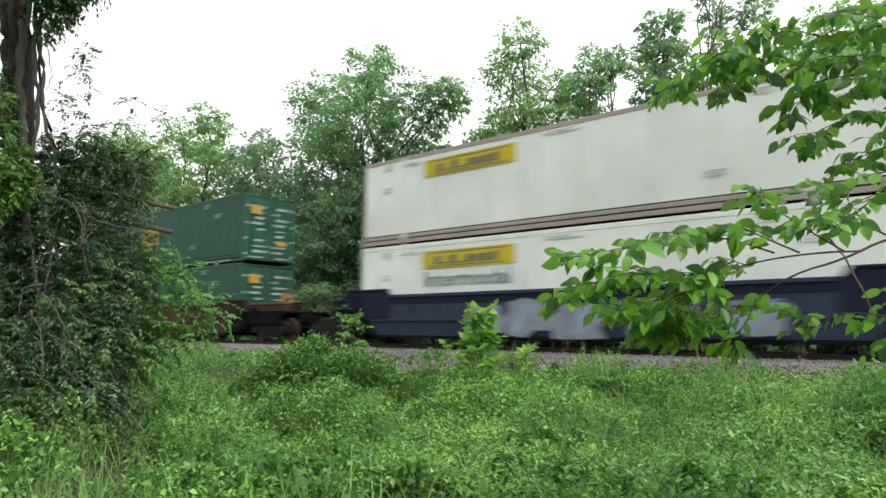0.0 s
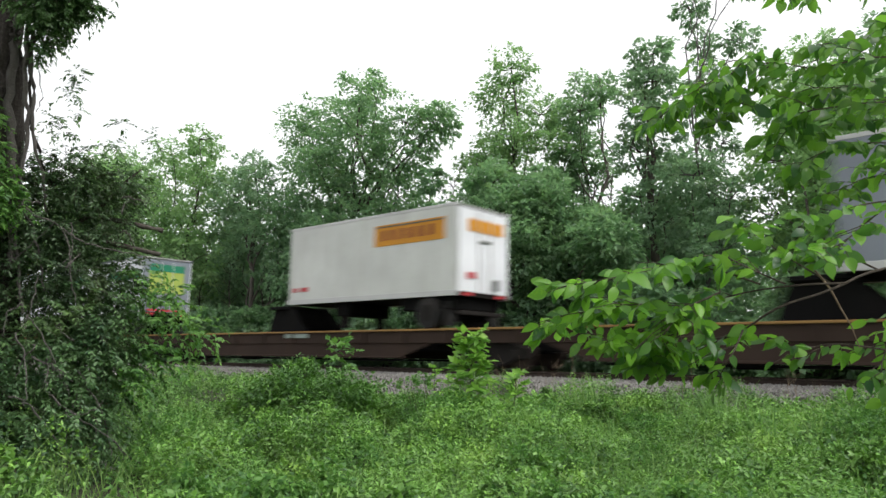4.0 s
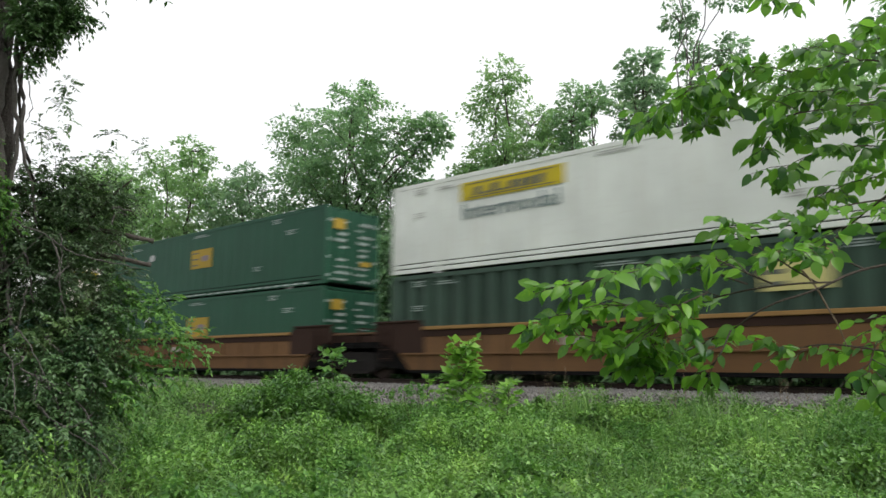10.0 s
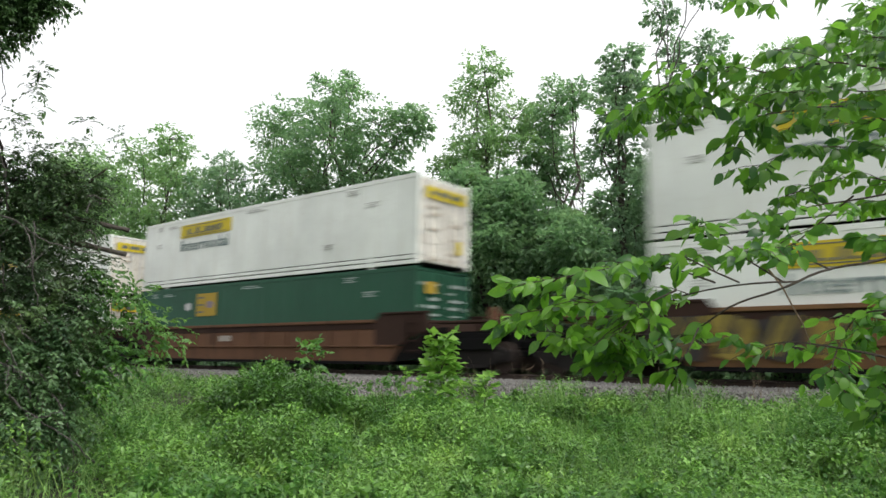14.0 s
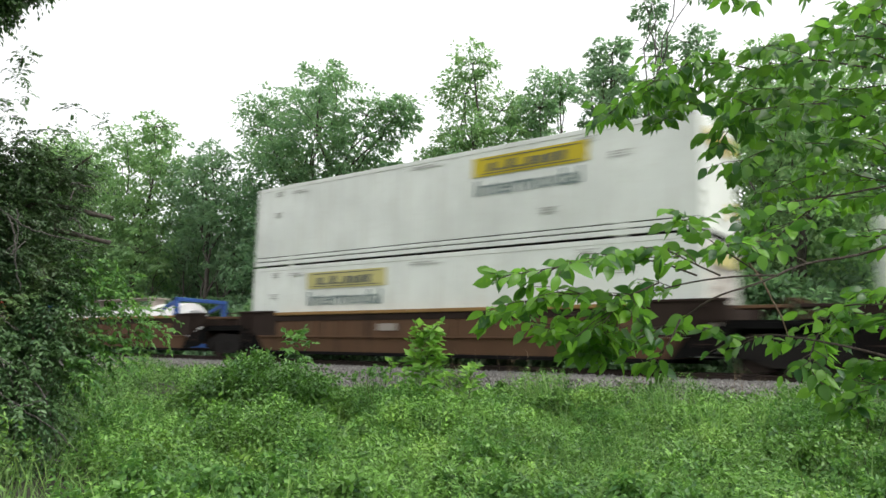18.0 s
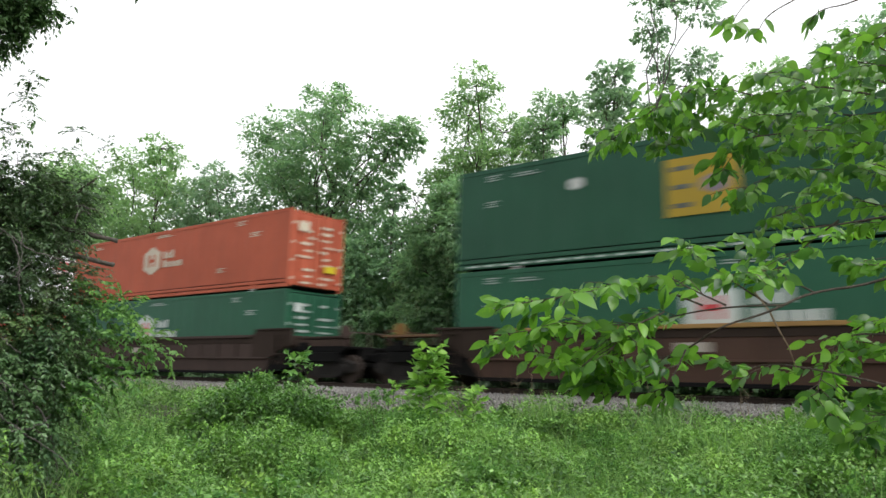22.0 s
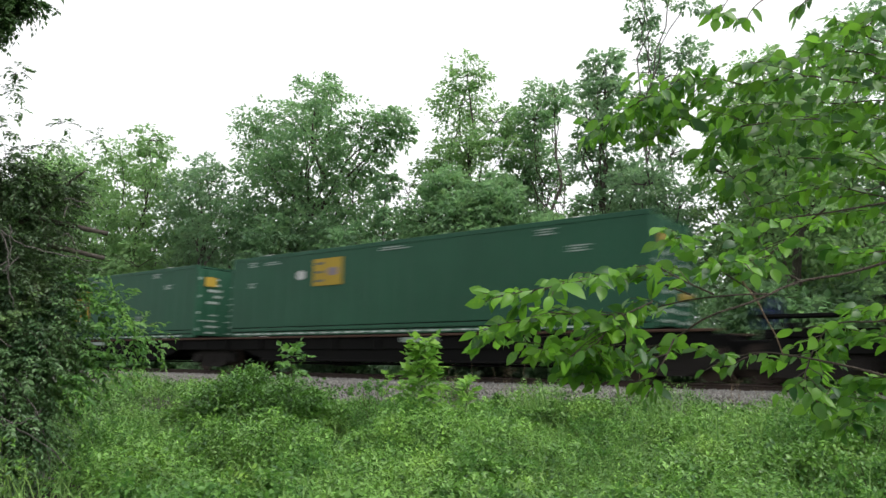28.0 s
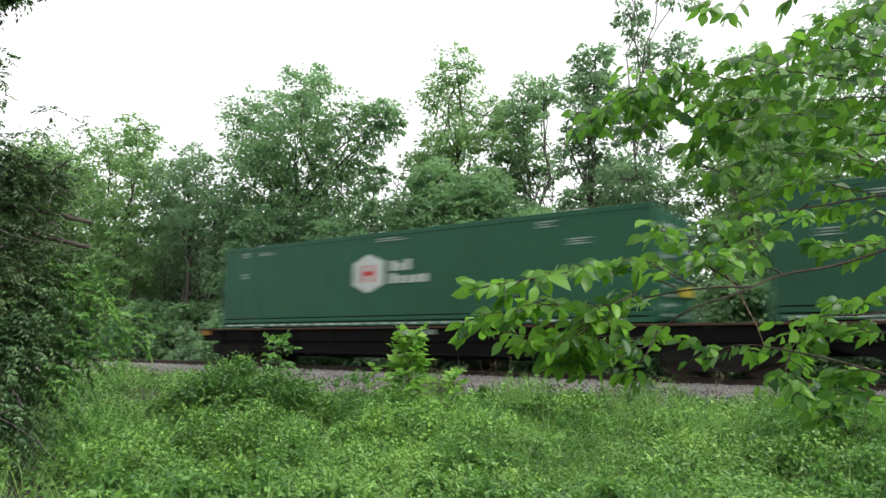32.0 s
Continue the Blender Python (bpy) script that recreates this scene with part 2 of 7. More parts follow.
DIRT, RUST = (0.10, 0.085, 0.07), (0.11, 0.05, 0.025)
M = {
    "white": paint("white_container_paint", (0.77, 0.80, 0.745), 0.45, (0.42, 0.37, 0.28), 0.4),
    "bright_white": paint("bright_white_paint", (0.78, 0.80, 0.83), 0.4, (0.4, 0.4, 0.4), 0.15),
    "door_white": paint("weathered_white_door_paint", (0.68, 0.65, 0.58), 0.55, (0.30, 0.20, 0.12), 0.75),
    "cool_white": paint("cool_white_paint", (0.68, 0.70, 0.74), 0.4, (0.4, 0.38, 0.36), 0.2),
    "green": paint("green_container_paint", (0.020, 0.082, 0.047), 0.46, (0.04, 0.09, 0.065), 0.4, gloss=0.2),
    "green_hub": paint("bright_green_paint", (0.020, 0.093, 0.052), 0.44, (0.04, 0.095, 0.065), 0.35, gloss=0.2),
    "green_old": paint("faded_green_paint", (0.075, 0.17, 0.075), 0.55, (0.05, 0.09, 0.05), 0.5),
    "green_dark": paint("dark_green_paint", (0.045, 0.085, 0.06), 0.5, (0.03, 0.04, 0.03), 0.5),
    "orange": paint("orange_container_paint", (0.42, 0.098, 0.052), 0.55, (0.20, 0.07, 0.045), 0.5, gloss=0.2),
    "grey": paint("grey_trailer_paint", (0.22, 0.245, 0.28), 0.35, (0.2, 0.2, 0.2), 0.3, 0.2),
    "light_grey": paint("light_grey_metal", (0.55, 0.55, 0.54), 0.4, (0.3, 0.28, 0.26), 0.3),
    "tan_grey": paint("tan_grey_rail_paint", (0.36, 0.32, 0.28), 0.6, RUST, 0.3),
    "yellow": paint("yellow_panel_paint", (0.56, 0.44, 0.018), 0.5, (0.36, 0.28, 0.05), 0.35),
    "dull_yellow": paint("dull_yellow_sign_paint", (0.38, 0.26, 0.03), 0.6, (0.25, 0.18, 0.06), 0.45),
    "pale_yellow": paint("faded_yellow_paint", (0.55, 0.50, 0.20), 0.5, (0.4, 0.38, 0.2), 0.4),
    "amber": paint("amber_panel_paint", (0.60, 0.26, 0.02), 0.5, (0.4, 0.2, 0.05), 0.3),
    "dark_word": paint("dark_lettering_paint", (0.09, 0.10, 0.09), 0.5, (0.3, 0.3, 0.28), 0.5),
    "grey_word": paint("grey_lettering_paint", (0.17, 0.225, 0.215), 0.5, (0.35, 0.36, 0.34), 0.4),
    "door_tan": paint("dusty_tan_door_paint", (0.50, 0.44, 0.36), 0.6, (0.3, 0.24, 0.18), 0.4),
    "mark_on_white": paint("faint_grey_lettering_paint", (0.50, 0.50, 0.47), 0.5, (0.55, 0.53, 0.48), 0.4),
    "mark_on_green": paint("faint_pale_lettering_paint", (0.30, 0.36, 0.33), 0.5, (0.1, 0.15, 0.12), 0.4),
    "white_mark": paint("white_mark_paint", (0.50, 0.54, 0.52), 0.55, (0.12, 0.16, 0.14), 0.4),
    "cream_mark": paint("cream_mark_paint", (0.54, 0.48, 0.38), 0.55, (0.25, 0.15, 0.1), 0.4),
    "red": paint("red_mark_paint", (0.48, 0.05, 0.06), 0.5, DIRT, 0.2),
    "maroon": paint("maroon_patch_paint", (0.16, 0.02, 0.03), 0.5, DIRT, 0.2),
    "navy": paint("navy_mark_paint", (0.045, 0.05, 0.10), 0.5, DIRT, 0.2),
    "violet": paint("violet_mark_paint", (0.21, 0.17, 0.21), 0.5, (0.3, 0.25, 0.2), 0.3),
    "teal": paint("teal_stripe_paint", (0.02, 0.07, 0.075), 0.45, DIRT, 0.2),
    "stripe_green": paint("green_stripe_paint", (0.02, 0.20, 0.11), 0.45, DIRT, 0.2),
    "lime": paint("lime_sign_paint", (0.34, 0.42, 0.09), 0.5, (0.15, 0.3, 0.08), 0.5),
    "well_orange": paint("orange_wagon_paint", (0.31, 0.155, 0.036), 0.7, (0.08, 0.055, 0.035), 0.7, gloss=0.15),
    "well_rust": paint("rusty_wagon_paint", (0.13, 0.073, 0.042), 0.75, (0.038, 0.028, 0.023), 0.85, gloss=0.15),
    "well_amber": paint("rust_orange_wagon_paint", (0.180, 0.098, 0.046), 0.75, (0.045, 0.032, 0.025), 0.85, gloss=0.15),
    "well_soot": paint("sooty_brown_wagon_paint", (0.046, 0.032, 0.026), 0.78, (0.08, 0.045, 0.03), 0.5, gloss=0.12),
    "trailer_white": paint("dusty_white_trailer_paint", (0.62, 0.63, 0.60), 0.5, (0.38, 0.36, 0.32), 0.5),
    "well_brown": paint("brown_wagon_paint", (0.075, 0.043, 0.032), 0.75, (0.028, 0.022, 0.02), 0.8, gloss=0.15),
    "well_red": paint("red_brown_wagon_paint", (0.140, 0.072, 0.042), 0.72, (0.03, 0.022, 0.018), 0.85, gloss=0.15),
    "well_dark": paint("dark_brown_wagon_paint", (0.062, 0.042, 0.036), 0.75, (0.03, 0.025, 0.022), 0.8, gloss=0.15),
    "well_navy": paint("grimy_navy_wagon_paint", (0.012, 0.014, 0.024), 0.7, (0.03, 0.03, 0.03), 0.6),
    "sill_blue": paint("blue_sill_paint", (0.025, 0.045, 0.13), 0.6, DIRT, 0.4),
    "well_blue": paint("blue_wagon_paint", (0.030, 0.040, 0.078), 0.65, (0.05, 0.05, 0.06), 0.6, gloss=0.2),
    "sill_yellow": paint("weathered_yellow_sill_paint", (0.30, 0.175, 0.06), 0.7, RUST, 0.7),
    # even near-black of the underframes; on flat wagons it includes their shade
    "under_black": paint("near_black_underframe", (0.007, 0.007, 0.007), 0.8, (0.02, 0.016, 0.013), 0.35, gloss=0.08),
    # darker versions of the body colours, for the ends and the sill web
    "end_red": paint("dark_red_brown_end_paint", (0.045, 0.026, 0.020), 0.78, (0.014, 0.012, 0.011), 0.8, gloss=0.12),
    "end_brown": paint("dark_brown_end_paint", (0.038, 0.026, 0.021), 0.78, (0.012, 0.011, 0.010), 0.8, gloss=0.12),
    "end_orange": paint("dark_orange_end_paint", (0.10, 0.05, 0.022), 0.75, (0.02, 0.022, 0.018), 0.85, gloss=0.12),
    "end_navy": paint("dark_navy_end_paint", (0.014, 0.018, 0.038), 0.72, (0.012, 0.012, 0.014), 0.7, gloss=0.15),
    "black": paint("sooty_black_metal", (0.020, 0.018, 0.017), 0.75, (0.04, 0.032, 0.026), 0.5, gloss=0.1),
    "steel": paint("worn_rail_steel", (0.20, 0.17, 0.15), 0.45, RUST, 0.5, 0.5),
    "rail_rust": paint("rusty_rail_web", (0.050, 0.037, 0.031), 0.8, (0.06, 0.035, 0.022), 0.5),
    "rubber": paint("tyre_rubber", (0.02, 0.02, 0.02), 0.8, DIRT, 0.4, streak=False),
    "tank_white": paint("white_tank_cladding", (0.78, 0.78, 0.76), 0.35, (0.5, 0.48, 0.42), 0.2),
    "tank_blue": paint("blue_frame_paint", (0.03, 0.09, 0.30), 0.5, DIRT, 0.3),
    "tag_white": paint("white_spray_paint", (0.62, 0.64, 0.66), 0.6, (0.2, 0.15, 0.12), 0.4, streak=False),
    "tag_pink": paint("red_spray_paint", (0.45, 0.10, 0.12), 0.6, (0.2, 0.12, 0.1), 0.4, streak=False),
    "tag_yellow": paint("dull_yellow_spray_paint", (0.26, 0.20, 0.04), 0.6, (0.06, 0.05, 0.03), 0.6, streak=False),
    "tag_dark": paint("black_spray_paint", (0.035, 0.03, 0.028), 0.6, (0.08, 0.07, 0.04), 0.4, streak=False),
    "tag_blue": paint("pale_blue_spray_paint", (0.30, 0.42, 0.58), 0.6, (0.2, 0.15, 0.12), 0.4, streak=False),
    "tag_dust": paint("dusty_tan_spray_paint", (0.125, 0.098, 0.078), 0.7, (0.06, 0.045, 0.038), 0.7, streak=False),
    "tag_grey": paint("grey_spray_paint", (0.25, 0.28, 0.33), 0.6, (0.06, 0.06, 0.08), 0.6, streak=False),
    "bark": earth_mat("tree_bark", (0.10, 0.085, 0.07), (0.05, 0.042, 0.036), (0.17, 0.155, 0.13), 3.0),
    "bark_dark": earth_mat("damp_dark_bark", (0.055, 0.045, 0.038), (0.028, 0.023, 0.02), (0.10, 0.088, 0.075), 4.0),
    "bark_pale": earth_mat("pale_vine_bark", (0.15, 0.135, 0.125), (0.085, 0.075, 0.068), (0.20, 0.185, 0.17), 9.0),
    "twig": earth_mat("twig_bark", (0.09, 0.07, 0.05), (0.05, 0.04, 0.03), (0.14, 0.11, 0.08), 20.0),
    "straw": earth_mat("dry_stalks", (0.30, 0.22, 0.14), (0.20, 0.14, 0.09), (0.38, 0.30, 0.2), 8.0),
    "soil": earth_mat("weedy_soil", (0.036, 0.038, 0.018), (0.020, 0.021, 0.012), (0.055, 0.060, 0.026), 1.4),
    "ballast": earth_mat("ballast_bed", (0.13, 0.115, 0.105), (0.08, 0.07, 0.062), (0.19, 0.175, 0.16), 6.0),
    "stone": earth_mat("ballast_stone", (0.27, 0.255, 0.235), (0.10, 0.092, 0.085), (0.46, 0.45, 0.43), 9.0),
    "tie": earth_mat("creosoted_tie_wood", (0.055, 0.042, 0.034), (0.035, 0.027, 0.022), (0.09, 0.075, 0.06), 4.0),
    # far tree leaves: tones lightened and greyed, so haze is in the colour
    "leaf_tree": leaf_mat("broad_tree_leaves", (0.28, 0.44, 0.235), (0.15, 0.26, 0.16), 0.6, 0.5, 0.25),
    "leaf_light": leaf_mat("pale_tree_leaves", (0.33, 0.50, 0.22), (0.20, 0.335, 0.17), 0.6, 0.5, 0.25),
    "leaf_deep": leaf_mat("deep_green_leaves", (0.235, 0.375, 0.22), (0.125, 0.22, 0.145), 0.58, 0.5, 0.25),
    "leaf_dim": leaf_mat("grey_green_leaves", (0.29, 0.42, 0.275), (0.17, 0.275, 0.185), 0.6, 0.5, 0.25),
    "leaf_vine": leaf_mat("vine_leaves", (0.17, 0.30, 0.11), (0.020, 0.060, 0.028), 0.26, 0.36, 0.4, 1.3, 2.5),
    "leaf_near": leaf_mat("near_branch_leaves", (0.22, 0.50, 0.04), (0.020, 0.09, 0.026), 0.52, 0.3, 0.3, 6.0),
    "leaf_weed": leaf_mat("weed_leaves", (0.26, 0.51, 0.085), (0.010, 0.058, 0.018), 0.16, 0.36, 0.6, 1.3, 3.2),
    "shoot": leaf_mat("weed_shoot_leaves", (0.29, 0.54, 0.09), (0.045, 0.16, 0.042), 0.3, 0.38, 0.5, 1.3, 2.4),
    "leaf_bush": leaf_mat("bush_leaves", (0.16, 0.34, 0.065), (0.045, 0.13, 0.036), 0.35, 0.45, 0.3),
    # vine leaves darkened by colour, as if under the canopy's shade
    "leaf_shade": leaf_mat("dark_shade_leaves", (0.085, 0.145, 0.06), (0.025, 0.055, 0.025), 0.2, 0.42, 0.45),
    # recess paints of ribbed walls: dirt plus the shade between ribs, as colour
    "rib_shade_white": paint("shade_toned_white_recess", (0.42, 0.42, 0.41), 0.6, (0.25, 0.22, 0.2), 0.5),
    "rib_shade_green": paint("shade_toned_green_recess", (0.022, 0.045, 0.032), 0.6, (0.03, 0.04, 0.03), 0.5),
    "bush_dark": leaf_mat("dark_bush_leaves", (0.15, 0.33, 0.055), (0.012, 0.05, 0.018), 0.2, 0.4, 0.3, 1.3, 3.0),
    "grass": leaf_mat("grass_blades", (0.26, 0.42, 0.12), (0.12, 0.24, 0.07), 0.35, 0.45, 0.3),
    "sapling": leaf_mat("sapling_leaves", (0.27, 0.49, 0.07), (0.12, 0.28, 0.05), 0.45, 0.45, 0.05),
}


# ---- building helpers ----
def put(name, me, material, parent=None, label=""):
    """Links a mesh as one object, under a thing or a part."""
    if material is not None:
        me.materials.append(material)
    ob = new(name, me)
    if parent is not None:
        ob.parent = parent
    if label:
        ob["label"] = label
    return ob


def part(name, bm, material, parent, label=""):
    me = bpy.data.meshes.new(name)
    bm.to_mesh(me)
    bm.free()
    return put(name, me, material, parent, label)


def blocks(spans, bevel=0.0):
    """A bmesh of boxes, each given as x0, x1, y0, y1, z0, z1."""
    bm = bmesh.new()
    for x0, x1, y0, y1, z0, z1 in spans:
        v = [bm.verts.new((x, y, z)) for x in (x0, x1) for y in (y0, y1) for z in (z0, z1)]
        for q in ((0, 1, 3, 2), (4, 6, 7, 5), (0, 4, 5, 1), (2, 3, 7, 6), (0, 2, 6, 4), (1, 5, 7, 3)):
            bm.faces.new([v[i] for i in q])
    if bevel:
        bmesh.ops.bevel(bm, geom=bm.edges[:], offset=bevel, segments=1, affect="EDGES")
    return bm


def plate(points, y0, y1):
    """A bmesh of an outline in x and z, from y0 to y1 thick."""
    bm = bmesh.new()
    a = [bm.verts.new((x, y0, z)) for x, z in points]
    b = [bm.verts.new((x, y1, z)) for x, z in points]
    k = len(points)
    bm.faces.new(a)
    bm.faces.new(b[::-1])
    for i in range(k):
        bm.faces.new((a[(i + 1) % k], a[i], b[i], b[(i + 1) % k]))
    bmesh.ops.recalc_face_normals(bm, faces=bm.faces[:])
    return bm


def wave_panel(x0, x1, z0, z1, y, pitch, depth, out):
    """An upright panel with trapezoid ribs along x; out is the side it faces."""
    bm = bmesh.new()
    prof, x = [], x0
    slope = min(0.22, 0.8 * depth / pitch)
    while x < x1 - pitch * 0.5:
        prof += [(x, 0), (x + pitch * (0.5 - slope), 0), (x + pitch * 0.5, depth), (x + pitch * (1 - slope), depth)]
        x += pitch
    prof.append((x1, 0))
    lo = [bm.verts.new((px, y - out * d, z0)) for px, d in prof]
    hi = [bm.verts.new((px, y - out * d, z1)) for px, d in prof]
    for i in range(len(prof) - 1):
        face = bm.faces.new((lo[i], lo[i + 1], hi[i + 1], hi[i]))
        # recessed faces take the second slot, darker where ribs are ribbed deep
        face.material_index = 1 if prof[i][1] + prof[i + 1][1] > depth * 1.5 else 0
    back = [bm.verts.new((px, y - out * (depth + 0.05), z)) for px, z in ((x0, z0), (x1, z0), (x1, z1), (x0, z1))]
    bm.faces.new(back)
    bmesh.ops.recalc_face_normals(bm, faces=bm.faces[:])
    return bm


def barrel(cx, cy, cz, r, half, axis="y", sides=20, bevel=0.0):
    bm = bmesh.new()
    turn = {"y": Matrix.Rotation(math.pi / 2, 4, "X"), "x": Matrix.Rotation(math.pi / 2, 4, "Y"), "z": Matrix.Identity(4)}[axis]
    bmesh.ops.create_cone(bm, cap_ends=True, segments=sides, radius1=r, radius2=r, depth=half * 2, matrix=Matrix.Translation((cx, cy, cz)) @ turn)
    if bevel:
        bmesh.ops.bevel(bm, geom=[e for e in bm.edges if len(e.link_faces) == 2 and e.calc_face_angle(0) > 0.8], offset=bevel, segments=2, affect="EDGES")
    return bm


def fast_mesh(name, verts, tris):
    """A mesh from arrays of corners and triangles."""
    me = bpy.data.meshes.new(name)
    n, k = len(verts), len(tris)
    me.vertices.add(n)
    me.vertices.foreach_set("co", np.ascontiguousarray(verts, dtype=np.float32).ravel())
    me.loops.add(k * 3)
    me.loops.foreach_set("vertex_index", np.ascontiguousarray(tris, dtype=np.int32).ravel())
    me.polygons.add(k)
    me.polygons.foreach_set("loop_start", np.arange(0, k * 3, 3, dtype=np.int32))
    me.update(calc_edges=True)
    return me


def unit(v):
    return v / np.maximum(np.linalg.norm(v, axis=-1, keepdims=True), 1e-9)


def leaf_arrays(at, along, face, length, width, fold=0.18):
    """Folded pointed leaves: corners and triangles for leaves at the places given."""
    along = unit(along)
    side = unit(np.cross(along, face))
    up = np.cross(side, along)
    L, W = length[:, None], width[:, None]
    a = at
    b = at + along * L * 0.45 + side * W * 0.5 + up * W * fold
    c = at + along * L - up * L * 0.08
    d = at + along * L * 0.45 - side * W * 0.5 + up * W * fold
    v = np.stack([a, b, c, d], 1).reshape(-1, 3)
    i = np.arange(len(at))[:, None] * 4
    return v, np.concatenate([i + [0, 1, 2], i + [0, 2, 3]], 1).reshape(-1, 3)


def tube_arrays(paths, sides=6):
    """Tapered round limbs: each path a list of (x, y, z, radius)."""
    V, F, base = [], [], 0
    ring = np.linspace(0, 2 * np.pi, sides, endpoint=False)
    for path in paths:
        p = np.array([q[:3] for q in path], float)
        r = [q[3] for q in path]
        d = unit(np.gradient(p, axis=0))
        ref = np.where(np.abs(d[:, 2:3]) < 0.9, [[0, 0, 1.0]], [[1.0, 0, 0]])
        s = unit(np.cross(d, ref))
        t = np.cross(d, s)
        for k in range(len(p)):
            V.append(p[k] + r[k] * (np.cos(ring)[:, None] * s[k] + np.sin(ring)[:, None] * t[k]))
            if k:
                for j in range(sides):
                    a, b = base + (k - 1) * sides + j, base + (k - 1) * sides + (j + 1) % sides
                    F += [(a, b, b + sides), (a, b + sides, a + sides)]
        base += len(p) * sides
    return np.concatenate(V), np.array(F)


def limb(rng, a, b, r0, r1, steps=6, sway=0.12):
    """A crooked limb from a to b."""
    a, b = np.array(a, float), np.array(b, float)
    size = np.linalg.norm(b - a)
    out = []
    off = np.zeros(3)
    for k in range(steps + 1):
        w = k / steps
        if 0 < k < steps:
            off = off * 0.6 + rng.normal(0, sway * size / steps, 3)
        p = a + (b - a) * w + off * math.sin(math.pi * w)
        out.append((*p, r0 + (r1 - r0) * w))
    return out


# ---- ground, track ----
def ground_z(x, y):
    """Height of the soil: level by the camera, rising to the track bed."""
    w = np.clip((y - 7.0) / 7.5, 0, 1)
    near = -1.28 + 0.48 * w * w * (3 - 2 * w)
    return near + 0.06 * np.sin(x * 0.7 + y * 0.45) * np.cos(y * 0.8 - x * 0.3)


def build_ground():
    def steps(lo, hi, fine_lo, fine_hi, fine):
        mid = list(np.arange(fine_lo, fine_hi + 1e-6, fine))
        out = [fine_lo - 0.8 * 1.6 ** k for k in range(18) if fine_lo - 0.8 * 1.6 ** k > lo]
        more = [fine_hi + 0.8 * 1.6 ** k for k in range(18) if fine_hi + 0.8 * 1.6 ** k < hi]
        return np.array([lo] + out[::-1] + mid + more + [hi])
    gx, gy = steps(-2500, 2500, -34, 8, 0.5), steps(-2500, 2500, -4, 24, 0.5)
    X, Y = np.meshgrid(gx, gy, indexing="ij")
    Z = ground_z(X, Y)
    far = np.clip((np.hypot(X + 12, Y - 10) - 40) / 60, 0, 1)
    Z = Z * (1 - far) - 1.0 * far
    v = np.stack([X, Y, Z], -1).reshape(-1, 3)
    n = len(gy)
    i = (np.arange(len(gx) - 1)[:, None] * n + np.arange(n - 1)[None]).ravel()
    tris = np.concatenate([np.stack([i, i + n, i + n + 1], 1), np.stack([i, i + n + 1, i + 1], 1)])
    tagged(put("ground", fast_mesh("ground", v, tris), M["soil"]), "dark weedy soil between the camera and the railway", "ground", kind="structure")


TRACK_Y = 17.55


